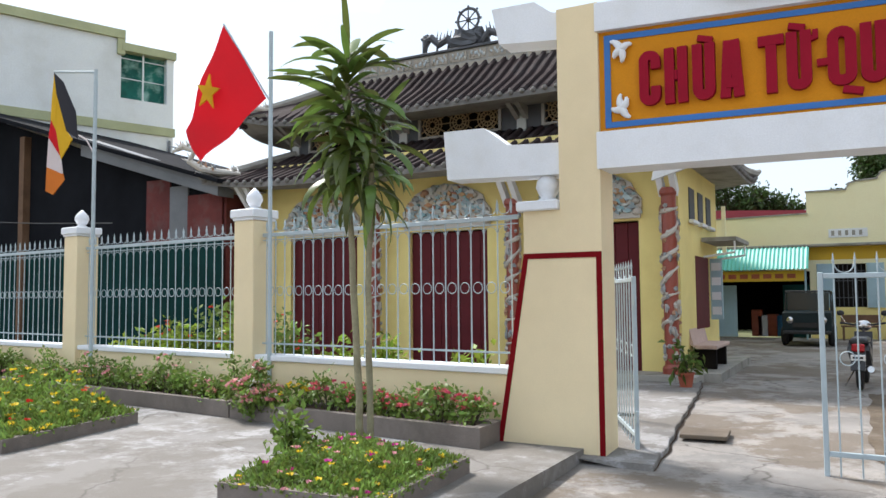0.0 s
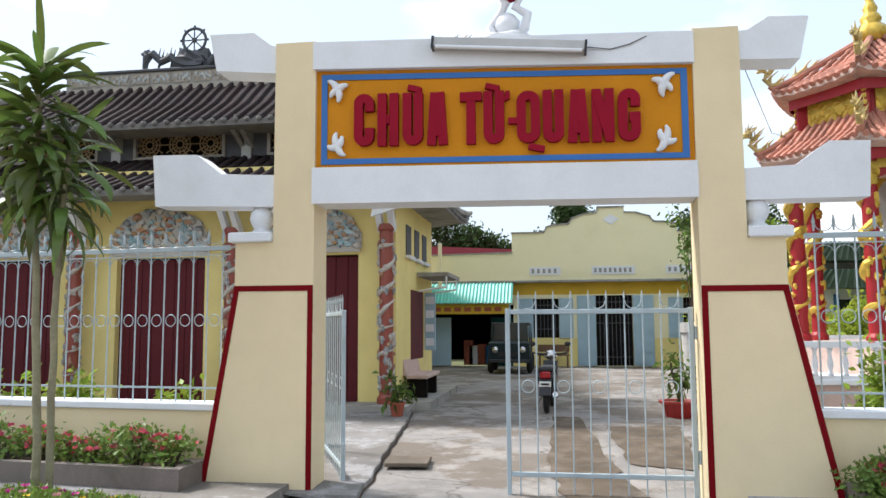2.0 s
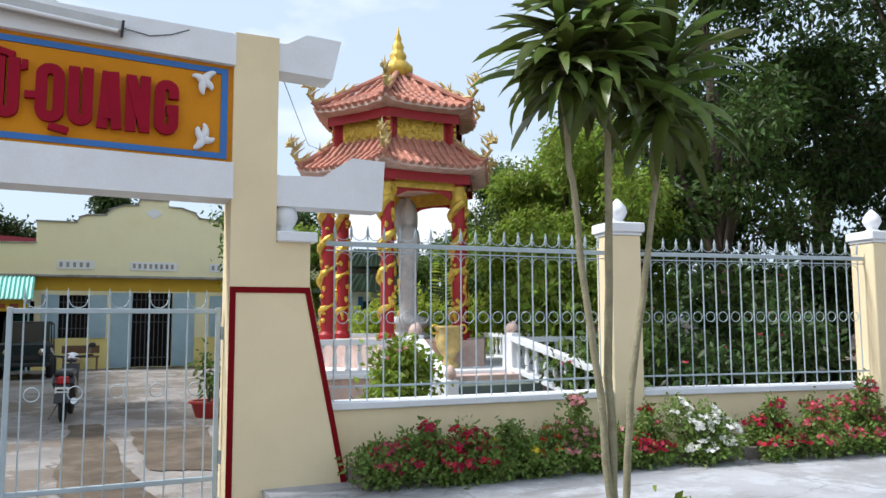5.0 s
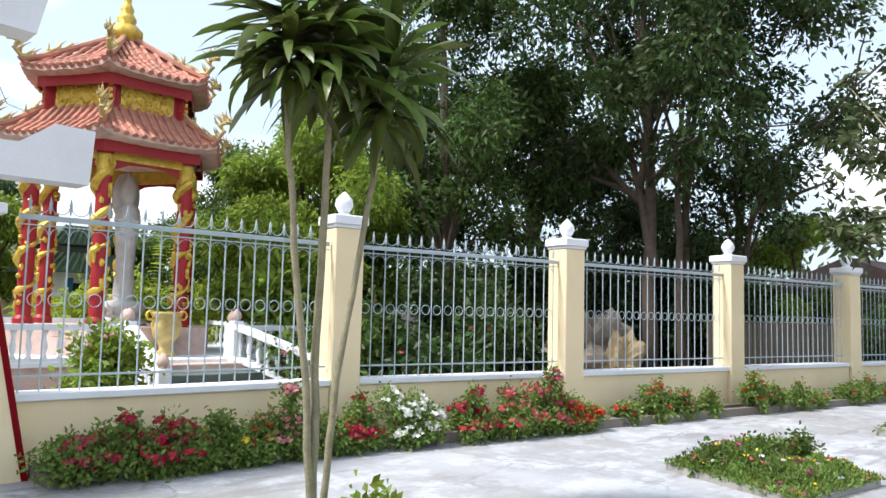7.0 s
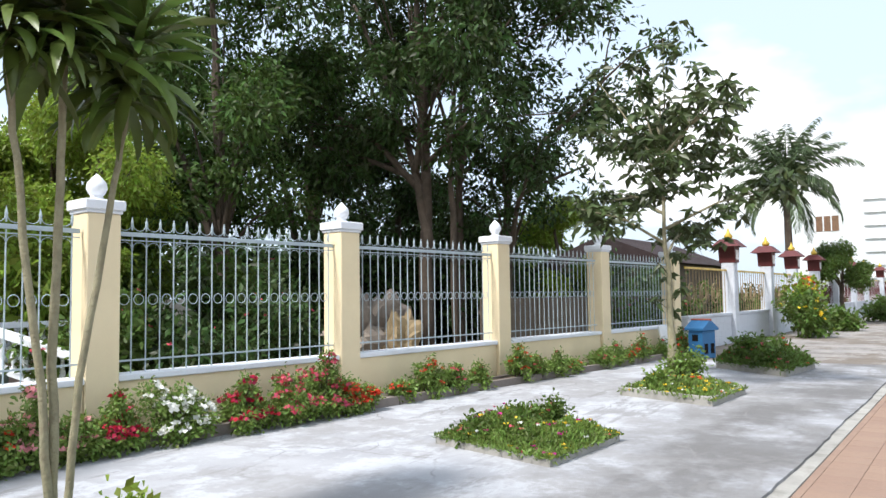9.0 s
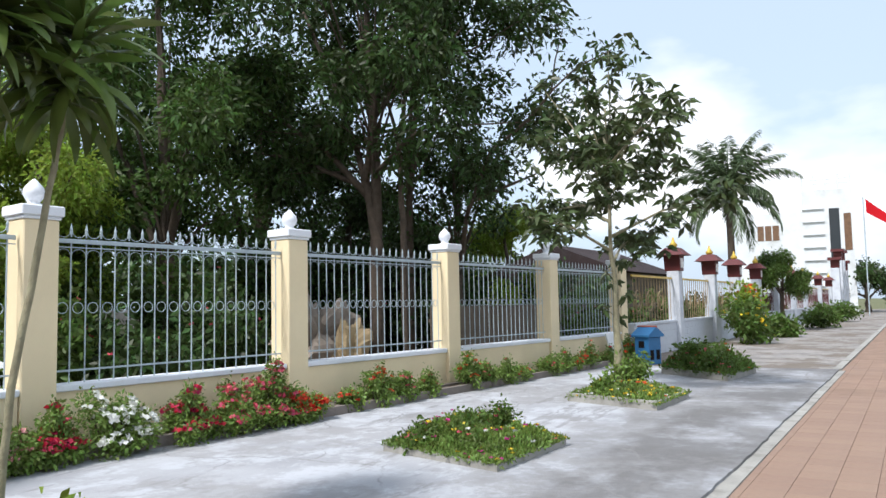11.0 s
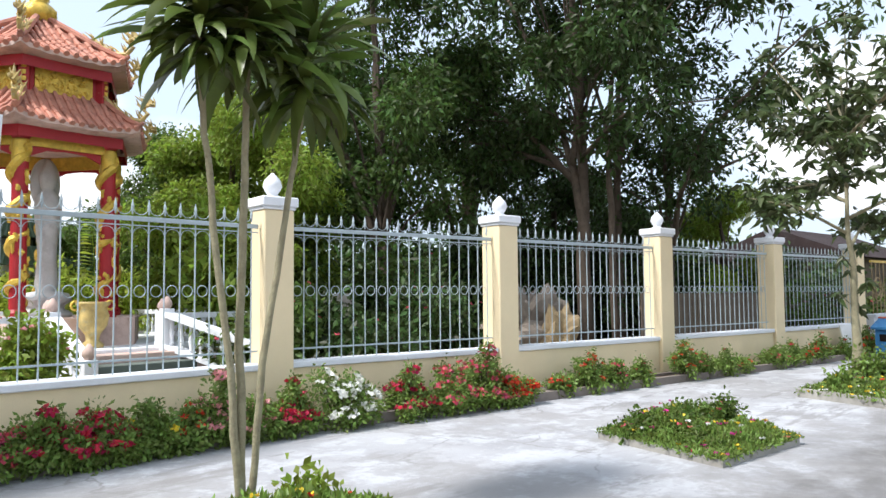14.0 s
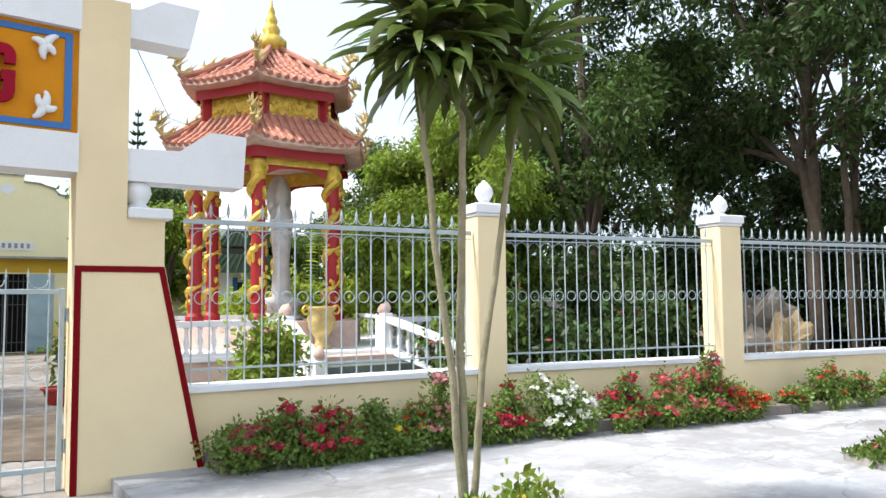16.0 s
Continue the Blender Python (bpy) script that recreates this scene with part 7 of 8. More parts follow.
tree((10.6, 15.4, -0.05), 6.1, 2.2, "bright green leafy garden tree", LEAFB, 0.16, 0.25, 20, 700, 0.19, 27)
tree((10.25, 17.6, -0.05), 5.7, 1.7, "dense dark green tree behind the pagoda", LEAFM, 0.16, 0.2, 20, 800, 0.15, 28)
tree((14.2, 17.0, -0.05), 9.8, 3.6, "tall deep green garden tree", LEAFN, 0.22, 0.25, 20, 380, 0.28, 29, clump=0.75)
tree((18.6, 15.0, -0.05), 9.0, 3.8, "tall dark garden tree", LEAF, 0.24, 0.25, 22, 380, 0.28, 30, clump=0.7)
tree((22.0, 14.0, -0.05), 6.6, 3.0, "dark leafy garden tree behind the rest", LEAF, 0.2, 0.25, 18, 560, 0.24, 31)
tree((6.5, 26.0, -0.05), 4.6, 2.2, "bright green tree beyond the pagoda", LEAFB, 0.2, 0.2, 14, 700, 0.24, 32)
tree((11.5, 24.0, -0.05), 4.4, 2.4, "mid green tree beyond the pagoda", LEAFM, 0.2, 0.2, 16, 700, 0.25, 33)
# forked limbs of the large tree, and the long low boughs that reach out over the forecourt
limbs(big, [([(0, -0.1, 2.6), (0, 0.35, 4.8), (0, 1.3, 7.4), (0.1, 2.2, 9.2)], 0.11, 0.04), ([(0, 0.3, 4.5), (0, 0.1, 6.0), (0.1, 0.15, 7.6), (0.1, -0.6, 9.4)], 0.10, 0.03),
            ([(0, 0.2, 4.2), (-0.4, 1.2, 5.4), (-0.8, 2.6, 6.4), (-1.0, 3.8, 6.9)], 0.09, 0.02), ([(0.3, -0.6, 0), (0.2, -0.6, 3.6), (0, -0.65, 5.4), (0, -1.0, 7.4), (0.1, -1.6, 8.6)], 0.09, 0.03),
            ([(0, -0.65, 5.2), (0.1, -0.3, 6.6), (0.1, 0.2, 7.6)], 0.05, 0.02), ([(0, -0.9, 6.6), (0, -1.6, 7.2), (-0.1, -2.4, 7.9)], 0.04, 0.015)], name="limb")
boughs = [([(0, 0, 2.4), (-1.2, -0.9, 4.05), (-1.6, -2.05, 4.3), (-1.7, -2.8, 4.5)], 0.07, 0.02),
          ([(-1.0, -0.7, 3.7), (-1.6, -1.65, 5.15), (-1.6, -2.65, 5.8), (-1.6, -3.2, 6.4), (-1.6, -3.85, 6.85), (-1.6, -4.6, 7.1)], 0.05, 0.012),
          ([(-1.6, -3.2, 6.4), (-1.6, -3.3, 7.1), (-1.6, -3.5, 7.75)], 0.025, 0.008)]
limbs(sparse, boughs, name="limb")
tufts_ = [(-1.6, -1.7, 5.1), (-1.6, -2.3, 5.6), (-1.5, -2.8, 5.9), (-1.6, -3.2, 6.5), (-1.6, -3.8, 6.9), (-1.7, -4.6, 7.1), (-1.5, -5.0, 6.95), (-1.6, -3.5, 7.75), (-1.6, -3.1, 7.5), (-1.6, -2.6, 4.4), (-1.6, -4.0, 6.2), (-1.5, -1.2, 4.6)]
crown(sparse, [(*q, 0.30, 0.34, 0.22) for q in tufts_], LEAF, 58, 0.19)
for k, (x, y, h_) in enumerate(((17.2, 11.6, 4.6), (19.3, 10.9, 4.2), (21.6, 11.3, 4.4), (20.2, 9.9, 4.4), (18.6, 9.6, 3.8), (23.4, 10.6, 3.9), (15.2, 11.8, 3.8))):
    shrub((x, y, -0.05), 1.5, h_, "tall dark thicket under the large tree", LEAF, per=3600, size=0.17, seed=700 + k, group="garden shrubs", name="garden_shrub")
for k, (x, y, h_) in enumerate(((7.7, 17.2, 2.3), (6.6, 18.2, 2.0), (8.7, 16.9, 2.6))):
    shrub((x, y, -0.05), 0.8, h_, "bright yellow-green leafy bush near the pagoda", LEAFP, per=1500, size=0.17, seed=720 + k, group="garden shrubs", name="garden_shrub")
crown(sparse, [(-0.3, 0.3, 3.4, 0.9, 0.8, 0.6), (-0.6, -0.6, 4.0, 0.7, 0.7, 0.5), (0.0, 0.5, 4.6, 0.9, 0.8, 0.6), (-0.5, 0.0, 5.4, 0.8, 0.8, 0.5), (-0.7, -0.9, 4.9, 0.6, 0.5, 0.4), (-0.2, 1.2, 5.6, 0.9, 0.8, 0.6), (-0.4, 1.4, 4.2, 0.8, 0.8, 0.6)], LEAF, 520, 0.17)
rng = random.Random(8)
for k in range(30):
    x = 7.8 + (k % 15) * 0.98 + rng.uniform(-0.3, 0.3)
    y = on_right(x) + 1.3 + 1.5 * (k // 15) + rng.uniform(0, 1.1)
    # leaf colour carries the light: sunlit near end, shade of the trees further along
    mt, w = ((LEAFM, "mid green"), (LEAF, "dark green"), (LEAFB, "fresh green") if x < 8.9 else (LEAF, "dark green"))[k % 3 if x < 10.5 or k % 5 == 0 else 1]
    if x > 11.3:
        y += 3.6
    shrub((x, y, -0.05), rng.uniform(0.7, 1.05), rng.uniform(1.0, 2.3), "%s leafy garden shrub behind the railing" % w, mt, per=1500, size=0.15, flower=(("rose", 5),), seed=200 + k, group="garden shrubs", name="garden_shrub")
for k in range(9):
    x = 8.6 + 1.5 * k
    shrub((x, 12.5 + (k % 3), -0.05), 1.3, rng.uniform(2.4, 3.4), "tall leafy garden thicket", (LEAFB if k < 1 else LEAFM, LEAFM, LEAF)[k % 3], per=2000, size=0.22, seed=260 + k, group="garden shrubs", name="garden_shrub")
shrub((3.95, 9.3, -0.05), 0.62, 1.25, "rounded green shrub with pink flowers before the terrace", LEAFB, per=1900, size=0.11, flower=(("pink", 12),), seed=301, group="garden shrubs", name="garden_shrub")
shrub((9.0, 10.7, -0.05), 0.55, 0.95, "leafy green shrub beside the steps", LEAFB, per=900, size=0.13, seed=302, group="garden shrubs", name="garden_shrub")
shrub((9.7, 10.2, -0.05), 0.6, 1.0, "leafy green shrub beside the steps", LEAFM, per=900, size=0.13, seed=303, group="garden shrubs", name="garden_shrub")
for k in range(6):
    shrub((-12.0 + 0.75 * k, 9.6 + 0.3 * (k % 2), -0.05), 0.55, 1.5 - 0.22 * abs(k - 3.6), "yellow-green leafy shrub behind the railing", (LEAFB, LEAFF)[k % 2], per=900, size=0.13, flower=(("red", 14),), seed=310 + k, group="garden shrubs", name="garden_shrub")
for k, x in enumerate((-6.3, -5.6, -4.3)):
    shrub((x, 8.6, -0.05), 0.28, 0.88, "light green potted shrub behind the railing", LEAFB, per=500, size=0.13, seed=330 + k, group="garden shrubs", name="garden_shrub")


def feather_palm(at, count, length, label, seed):
    """A clump of arching feathered fronds rising from the ground."""
    rg = random.Random(seed)
    f = thing("feather_palm", at, 0, label, "palm", "garden palms")
    for k in range(count):
        yaw, ang, p = k * 2.399, rg.uniform(0.95, 1.45), Vector((0.15 * math.cos(k * 2.4), 0.15 * math.sin(k * 2.4), 0))
        L_, n, pts = length * rg.uniform(0.7, 1.1), 9, []
        bend = rg.uniform(0.12, 0.24)
        for i in range(n + 1):
            pts.append(p.copy())
            p = p + Vector((math.cos(yaw) * math.cos(ang), math.sin(yaw) * math.cos(ang), math.sin(ang))) * (L_ / n)
            ang -= bend
        fr = part("frond", Mesh().tube(pts, [0.018 * (1 - 0.8 * i / n) for i in range(n + 1)], 5), LEAFP, f)
        P, W, S = [], [], []
        side = Vector((-math.sin(yaw), math.cos(yaw), 0))
        for j in range(52):
            u = 0.28 + 0.71 * (j // 2) / 26
            i = min(n - 1, int(u * n))
            P.append(pts[i].lerp(pts[i + 1], u * n - i))
            W.append(side * (1 if j % 2 else -1) + (pts[i + 1] - pts[i]).normalized() * 0.7 + Vector((0, 0, -0.25)))
            S.append(0.48 * math.sin(math.pi * (0.2 + 0.72 * u)) + 0.08)
        part("leaf_blade", leaf_mesh("leaf_blade", LEAFP, np.array(P), np.array(W), np.array(S), 0.11, 0.2, NPR, 0.15), None, fr, kind="stuff")
    return f


for k, (x, y, n_, L_) in enumerate(((7.6, 18.6, 15, 2.9), (9.3, 18.4, 16, 3.1), (10.6, 16.9, 15, 3.0), (8.5, 20.3, 14, 3.3), (11.6, 15.2, 14, 2.9), (12.4, 18.2, 12, 4.2), (10.2, 21.5, 12, 4.6))):
    feather_palm((x, y, -0.05), n_, L_, "yellow-green feathery garden palm with arching fronds", 400 + k)
rock = Mesh().blob((0, 0, 0.45), (0.55, 0.42, 0.80), 0.55, 34, 26, 2)
solid("golden_rock", rock, SANDSTONE, "ochre yellow ornamental rock in the garden", "rock", kind="", at=pose(14.4, 8.9, -0.1))
solid("grey_rock", Mesh().blob((0, 0, 0.7), (1.0, 0.6, 1.05), 0.9, 36, 26, 5).blob((1.0, 0.1, 0.5), (0.6, 0.5, 0.9), 0.9, 28, 20, 7), GREYROCK, "rugged grey-brown ornamental rock in the garden", "rock", kind="", at=pose(14.2, 9.7, -0.1))
bf = thing("board_fence", (16.2, 7.9, -0.05), RD, "weathered brown board fence inside the garden", "fence")
plank_ = Mesh().rounded(0.01, 0.19, -0.012, 0.012, 0, 1.55, 0.004).data("plank", WOODGREY)
for k in range(72):
    part("plank", plank_, None, bf, at=(k * 0.2, 0, 0.02 * math.sin(k * 2.3)))
for z in (0.4, 1.2):
    part("rail", Mesh().box(0, 14.4, 0.013, 0.05, z, z + 0.07), WOODGREY, bf)
solid("garden_back_wall", Mesh().box(0, 40, 0, 0.2, -0.3, 1.6), ROOFSTONE, "grey garden wall behind the trees", "wall", at=pose(9.5, 27.0, 0, 0, 0, -12))

# far trees and roofs behind the hall
roof = thing("red_roofed_house", (-4.6, 40, -0.3), 0, "low house with a faded red metal roof", "house")
part("house_wall", Mesh().box(-4, 3.5, 0, 6, 0, 4.9), CHURCHY, roof)
part("house_roof", Mesh().prism([(-4.4, 4.85), (3.9, 4.5), (3.2, 5.6), (-4.2, 6.0)], -0.6, 6.5), REDROOF, roof, "faded red sheet roof")
for k, (x, y, h, s) in enumerate(((-6.6, 47, 8.6, 2.6), (-3.5, 48, 7.2, 2.2), (0.6, 46, 9.3, 2.0), (1.8, 46.5, 8.4, 2.2), (-0.8, 44, 6.0, 1.2), (9, 40, 8, 3.5))):
    tree((x, y, -0.3), h, s, "dark distant tree beyond the roofs", LEAF, 0.25, 0.45, 14, 300, 0.4, 60 + k, group="distant trees")
pine = thing("norfolk_pine", (9.6, 46.0, -0.3), 0, "slender dark layered pine far beyond the pagoda", "tree", "distant trees")
part("trunk", Mesh().tube([(0, 0, 0), (0, 0, 13.0)], [0.18, 0.03], 8), BARK, pine)
for k in range(9):
    z, r = 12.7 - 0.55 * k, 0.18 + 0.13 * k
    tier = Mesh()
    for j in range(7):
        a = j * 0.9 + k
        tier.tube([(0, 0, z), (r * 0.6 * math.cos(a), r * 0.6 * math.sin(a), z - 0.02), (r * math.cos(a), r * math.sin(a), z + 0.12)], [0.05, 0.09, 0.02], 5)
    part("branch_tier", tier, LEAF, pine)
far = thing("far_wood", (60, 60, -0.3), 0, "far dark line of trees", "wood", kind="stuff")
fc = []
for k in range(70):
    a = radians(22 + 80 * k / 70)
    d = 62 + 16 * rng.random()
    fc.append((d * math.cos(a) - 60, d * math.sin(a) - 60, rng.uniform(2.0, 5.0), 3.6, 3.6, 3.0))
crown(far, fc, LEAF, 260, 1.1)

# ---- next property along the road ----
def nwall_y(x):
    return 4.55 - 0.1 * (x - 21.9)


NA = math.degrees(math.atan(-0.1))
posts = [21.9, 26.2, 31.0, 35.3, 40.0, 45.0, 51.0, 56.0, 64.0, 71.0]
for k, (a, b) in enumerate(zip(posts, posts[1:])):
    w = thing("wall_road_%d" % (k + 1), (a, nwall_y(a), -0.05), NA, "low grey-white block wall along the road", "wall", kind="structure")
    L_ = (b - a) * 1.005
    part("wall_body", Mesh().box(0, L_, 0, 0.2, -0.3, 0.90), WALLGREY, w)
    if k < 2:
        block = Mesh().rounded(0.005, 0.425, -0.012, 0.02, 0.005, 0.195, 0.006).data("block", WALLGREY)
        for row in range(4):
            for j in range(int(L_ / 0.43) - 1):
                part("block", block, None, w, at=(0.2 + 0.43 * j + 0.2 * (row % 2), 0, 0.08 + 0.2 * row))
    part("coping", Mesh().rounded(0, L_, -0.04, 0.24, 0.90, 0.98, 0.01), WALLGREY, w)
    part("top_rail", Mesh().box(0.2, L_ - 0.2, 0.08, 0.12, 2.28, 2.34), GOLD, w)
    rl = Mesh()
    for j in range(int(L_ / 0.28)):
        x = 0.3 + j * 0.28
        rl.tube([(x, 0.1, 0.98), (x, 0.1, 2.3)], 0.012, 5)
    for j in range(int(L_ / 1.1)):
        rl.ring((0.7 + j * 1.1, 0.1, 1.6), 0.3, 0.018, "y", 16, 4)
        rl.ring((0.7 + j * 1.1, 0.1, 1.6), 0.16, 0.015, "y", 12, 4)
    part("iron_grille", rl, LATTICE if k < 4 else LANTERN, w, "ornamental gilt iron grille")


def lantern_post(x, y):
    p = thing("lantern_post", (x, y, -0.05), NA, "grey-white wall post topped by a dark red lantern", "post", "lantern posts")
    part("shaft", Mesh().rounded(-0.2, 0.2, -0.1, 0.3, -0.3, 2.55, 0.02), WALLGREY, p)
    l_ = part("lantern", Mesh().prism([(-0.2, 2.55), (0.2, 2.55), (0.3, 3.05), (-0.3, 3.05)], -0.15, 0.35), LANTERN, p, "dark red lantern box")
    part("lantern_pane", Mesh().box(-0.14, 0.14, -0.165, -0.15, 2.65, 2.95), PLATE, l_)
    part("lantern_roof", Mesh().add([(-0.5, -0.35, 3.05), (0.5, -0.35, 3.05), (0.5, 0.55, 3.05), (-0.5, 0.55, 3.05), (-0.25, -0.1, 3.3), (0.25, -0.1, 3.3), (0.25, 0.3, 3.3), (-0.25, 0.3, 3.3)], [(3, 2, 1, 0), (4, 5, 6, 7), (0, 1, 5, 4), (1, 2, 6, 5), (2, 3, 7, 6), (3, 0, 4, 7)]), LANTERN, l_)
    part("lantern_tip", Mesh().lathe([(0.1, 3.3), (0.14, 3.4), (0.06, 3.5), (0.02, 3.65)], 10, (0, 0.1, 0)), GOLD, l_, "gilt lotus tip", True)
    return p


for x in posts[1:]:
    lantern_post(x, nwall_y(x) - 0.05)
ng = thing("neighbour_gateway", (81.0, -1.2, -0.05), NA, "tall grey gateway pillars with lanterns far along the road", "gateway")
for x, h in ((-3.0, 4.3), (0.0, 5.2), (2.5, 5.2), (5.0, 4.3)):
    part("pillar", Mesh().rounded(x - 0.35, x + 0.35, -0.35, 0.35, -0.2, h, 0.03), WALLGREY, ng)
    part("lantern", Mesh().prism([(x - 0.3, h), (x + 0.3, h), (x + 0.45, h + 0.7), (x - 0.45, h + 0.7)], -0.35, 0.35), LANTERN, ng)
    part("lantern_roof", Mesh().box(x - 0.7, x + 0.7, -0.55, 0.55, h + 0.7, h + 0.95), LANTERN, ng)
wb = thing("white_house", (95.0, 0.0, -0.3), 0, "tall plain white house with a roof terrace", "house")
part("house_wall", Mesh().box(0, 10, 1.95, 9.0, 0, 11.6), OLDWHITE, wb)
part("tower_wall", Mesh().box(-1.5, 8, -3.0, 1.95, 0, 13.7), OLDWHITE, wb)
part("window", Mesh().box(-0.03, 0.02, 4.35, 6.75, 8.5, 10.2), WOOD, wb, "brown shuttered window")
for y in (4.35, 5.15, 5.95, 6.75):
    part("window_frame", Mesh().box(-0.08, -0.03, y - 0.06, y + 0.06, 8.5, 10.2), OLDWHITE, wb)
for k in range(7):
    part("string_course", Mesh().box(-1.70, -1.5, -0.2, 1.95, 3.2 + 1.4 * k, 3.4 + 1.4 * k), WHITE, wb)
part("stair_window", Mesh().box(-1.54, -1.48, -1.7, -0.7, 4.5, 11.6), GLASSDARK, wb, "tall dark stair window")
part("balcony_window", Mesh().box(-1.54, -1.48, -2.8, -2.1, 7.0, 11.0), WOOD, wb)
for y in (-3.0, -1.8, -0.6, 0.6, 1.75):
    part("terrace_post", Mesh().box(-1.4, -1.15, y, y + 0.2, 13.7, 15.3), OLDWHITE, wb)
for z in (14.3, 14.8):
    part("terrace_rail", Mesh().box(-1.38, -1.26, -3.0, 1.95, z, z + 0.1), OLDWHITE, wb)
hf = thing("red_flag", (78.0, -3.4, 4.5), 0, "small red flag far along the road", "flag")
part("pole", Mesh().tube([(0, 0, -5), (0, 0, 6.0)], 0.05, 6), STEEL, hf)
part("flag_cloth", cloth(lambda u, w: Vector((0.3 * math.sin(3 * u), -0.2 - 2.3 * u, 5.8 - 1.2 * w * (1 - 0.4 * u) - 2.0 * u))), FLAGRED, hf)
lh = thing("low_house", (38.0, 7.9, -0.3), NA, "low house with a brown tiled roof behind the wall", "house")
part("house_wall", Mesh().box(-3, 5, 0, 6, 0, 3.2), WOODGREY, lh)
part("house_roof", Mesh().prism([(-0.6, 3.2), (6.6, 3.2), (3.0, 4.6)], -3.6, 5.6, "x"), TILE, lh, "brown tiled roof")
for k, (x, y, h, s) in enumerate(((42.5, 1.8, 3.9, 1.45), (29.8, 2.3, 1.5, 1.0), (31.6, 2.5, 2.1, 0.7), (35.2, 1.6, 0.8, 0.9), (46, 0.2, 1.2, 1.3), (58, -0.8, 1.3, 1.5))):
    if k == 0:
        tree((x, y, -0.05), h, s, "small round clipped tree beside the far wall", LEAFM, 0.12, 0.4, 12, 400, 0.2, 90, group="roadside plants")
    else:
        shrub((x, y, -0.05), s, h, "leafy roadside shrub with yellow flowers", LEAFB if k == 2 else LEAFM, per=1700, size=0.2, flower=(("yellow", 16 if k < 3 else 0), ("red", 30 if k == 2 else 0)), bloom_size=0.1, seed=95 + k, group="roadside plants", name="roadside_shrub")
tree((95, -4, -0.3), 5.5, 4, "distant tree at the end of the road", LEAF, 0.3, 0.3, 10, 250, 0.6, 97, group="distant trees")

rng = random.Random(77)
for k in range(7):
    x = 19.0 + 1.7 * k
    shrub((x, 9.3 - 0.163 * (x - 16.2), -0.1), 1.3, rng.uniform(2.3, 3.0), "tall dark thicket behind the board fence", LEAF, per=1700, size=0.2, seed=540 + k, group="garden shrubs", name="garden_shrub")
for k in range(16):
    x = 23.0 + 2.3 * k
    shrub((x, nwall_y(x) + 1.6 + rng.uniform(0, 1.0), -0.2), 1.25, rng.uniform(1.7, 2.5), "dark leafy shrub behind the block wall", (LEAFM, LEAF)[k % 2], per=1300, size=0.2, flower=(("rose", 4),), seed=500 + k, group="neighbour shrubs", name="garden_shrub")

# coconut palm
cp = thing("coconut_palm", (40.0, 3.85, -0.3), 0, "coconut palm with drooping grey-green fronds", "palm tree")
part("trunk", Mesh().tube([(0, 0, 0), (0.15, 0, 2), (0.1, 0, 4.5), (0, 0, 7.3)], [0.26, 0.19, 0.17, 0.16], 12), BARK, cp, smooth=True)
rng = random.Random(17)
for k in range(28):
    yaw, rise = k * 2.399, 1.50 - 2.3 * (k / 28) ** 1.2 + rng.uniform(-0.12, 0.12)
    L_, p, ang = rng.uniform(3.1, 3.9) * (0.86 if k < 10 else 1.0), Vector((0, 0, 7.3)), rise
    pts, n = [], 14
    for i in range(n + 1):
        pts.append(p.copy())
        p = p + Vector((math.cos(yaw) * math.cos(ang), math.sin(yaw) * math.cos(ang), math.sin(ang))) * (L_ / n)
        ang -= 0.018 + (0.008 if k < 12 else 0.013) * i
    fr_ = part("frond", Mesh().tube(pts, [0.03 * (1 - 0.8 * i / n) for i in range(n + 1)], 5), COCO, cp)
    P, W, S = [], [], []
    side = Vector((-math.sin(yaw), math.cos(yaw), 0))
    for j in range(120):
        u = 0.10 + 0.89 * (j // 2) / 60
        i = min(n - 1, int(u * n))
        P.append(pts[i].lerp(pts[i + 1], u * n - i))
        W.append(side * (1 if j % 2 else -1) * rng.uniform(0.35, 0.8) + (pts[i + 1] - pts[i]).normalized() * 0.65 + Vector((0, 0, -rng.uniform(0.3, 0.9))))
        S.append((0.68 * math.sin(math.pi * (0.15 + 0.8 * u)) + 0.12) * rng.uniform(0.8, 1.15))
    part("leaf_blade", leaf_mesh("leaf_blade", COCO, np.array(P), np.array(W), np.array(S), 0.055, 0.2, NPR, 0.12), None, fr_, kind="stuff")
for k in range(5):
    part("coconut", Mesh().blob((0.28 * math.cos(k * 1.3), 0.28 * math.sin(k * 1.3), 7.05), (0.14, 0.14, 0.17), 0.1), COCO, cp, smooth=True)

# ---- things on the forecourt and in the yard ----
bb = thing("blue_litter_box", (20.0, 3.80, -0.03), -22, "small blue house-shaped litter box with a pitched lid", "litter box")
part("body", Mesh().rounded(-0.27, 0.27, -0.2, 0.2, 0.0, 0.68, 0.015), BLUEPAINT, bb)
part("roof", Mesh().prism([(-0.33, 0.68), (0.33, 0.68), (0.33, 0.73), (0.0, 0.93), (-0.33, 0.73)], -0.26, 0.26), BLUEPAINT, bb)
part("ridge_strip", Mesh().tube([(0, -0.27, 0.93), (0, 0.27, 0.93)], 0.03, 6), CLAY, bb)
for x in (-0.13, 0.13):
    part("hatch", Mesh().box(x - 0.07, x + 0.07, -0.21, -0.202, 0.12, 0.36), DARK, bb)
part("hatch", Mesh().box(-0.28, -0.272, -0.08, 0.08, 0.42, 0.58), DARK, bb)
solid("leaning_board", Mesh().rounded(-0.3, 0.3, -0.02, 0.02, 0, 0.8, 0.008), PLATE, "pale board leaning beside the litter box", "board", kind="", at=pose(19.75, 4.45, -0.03, -14, 0, -20))

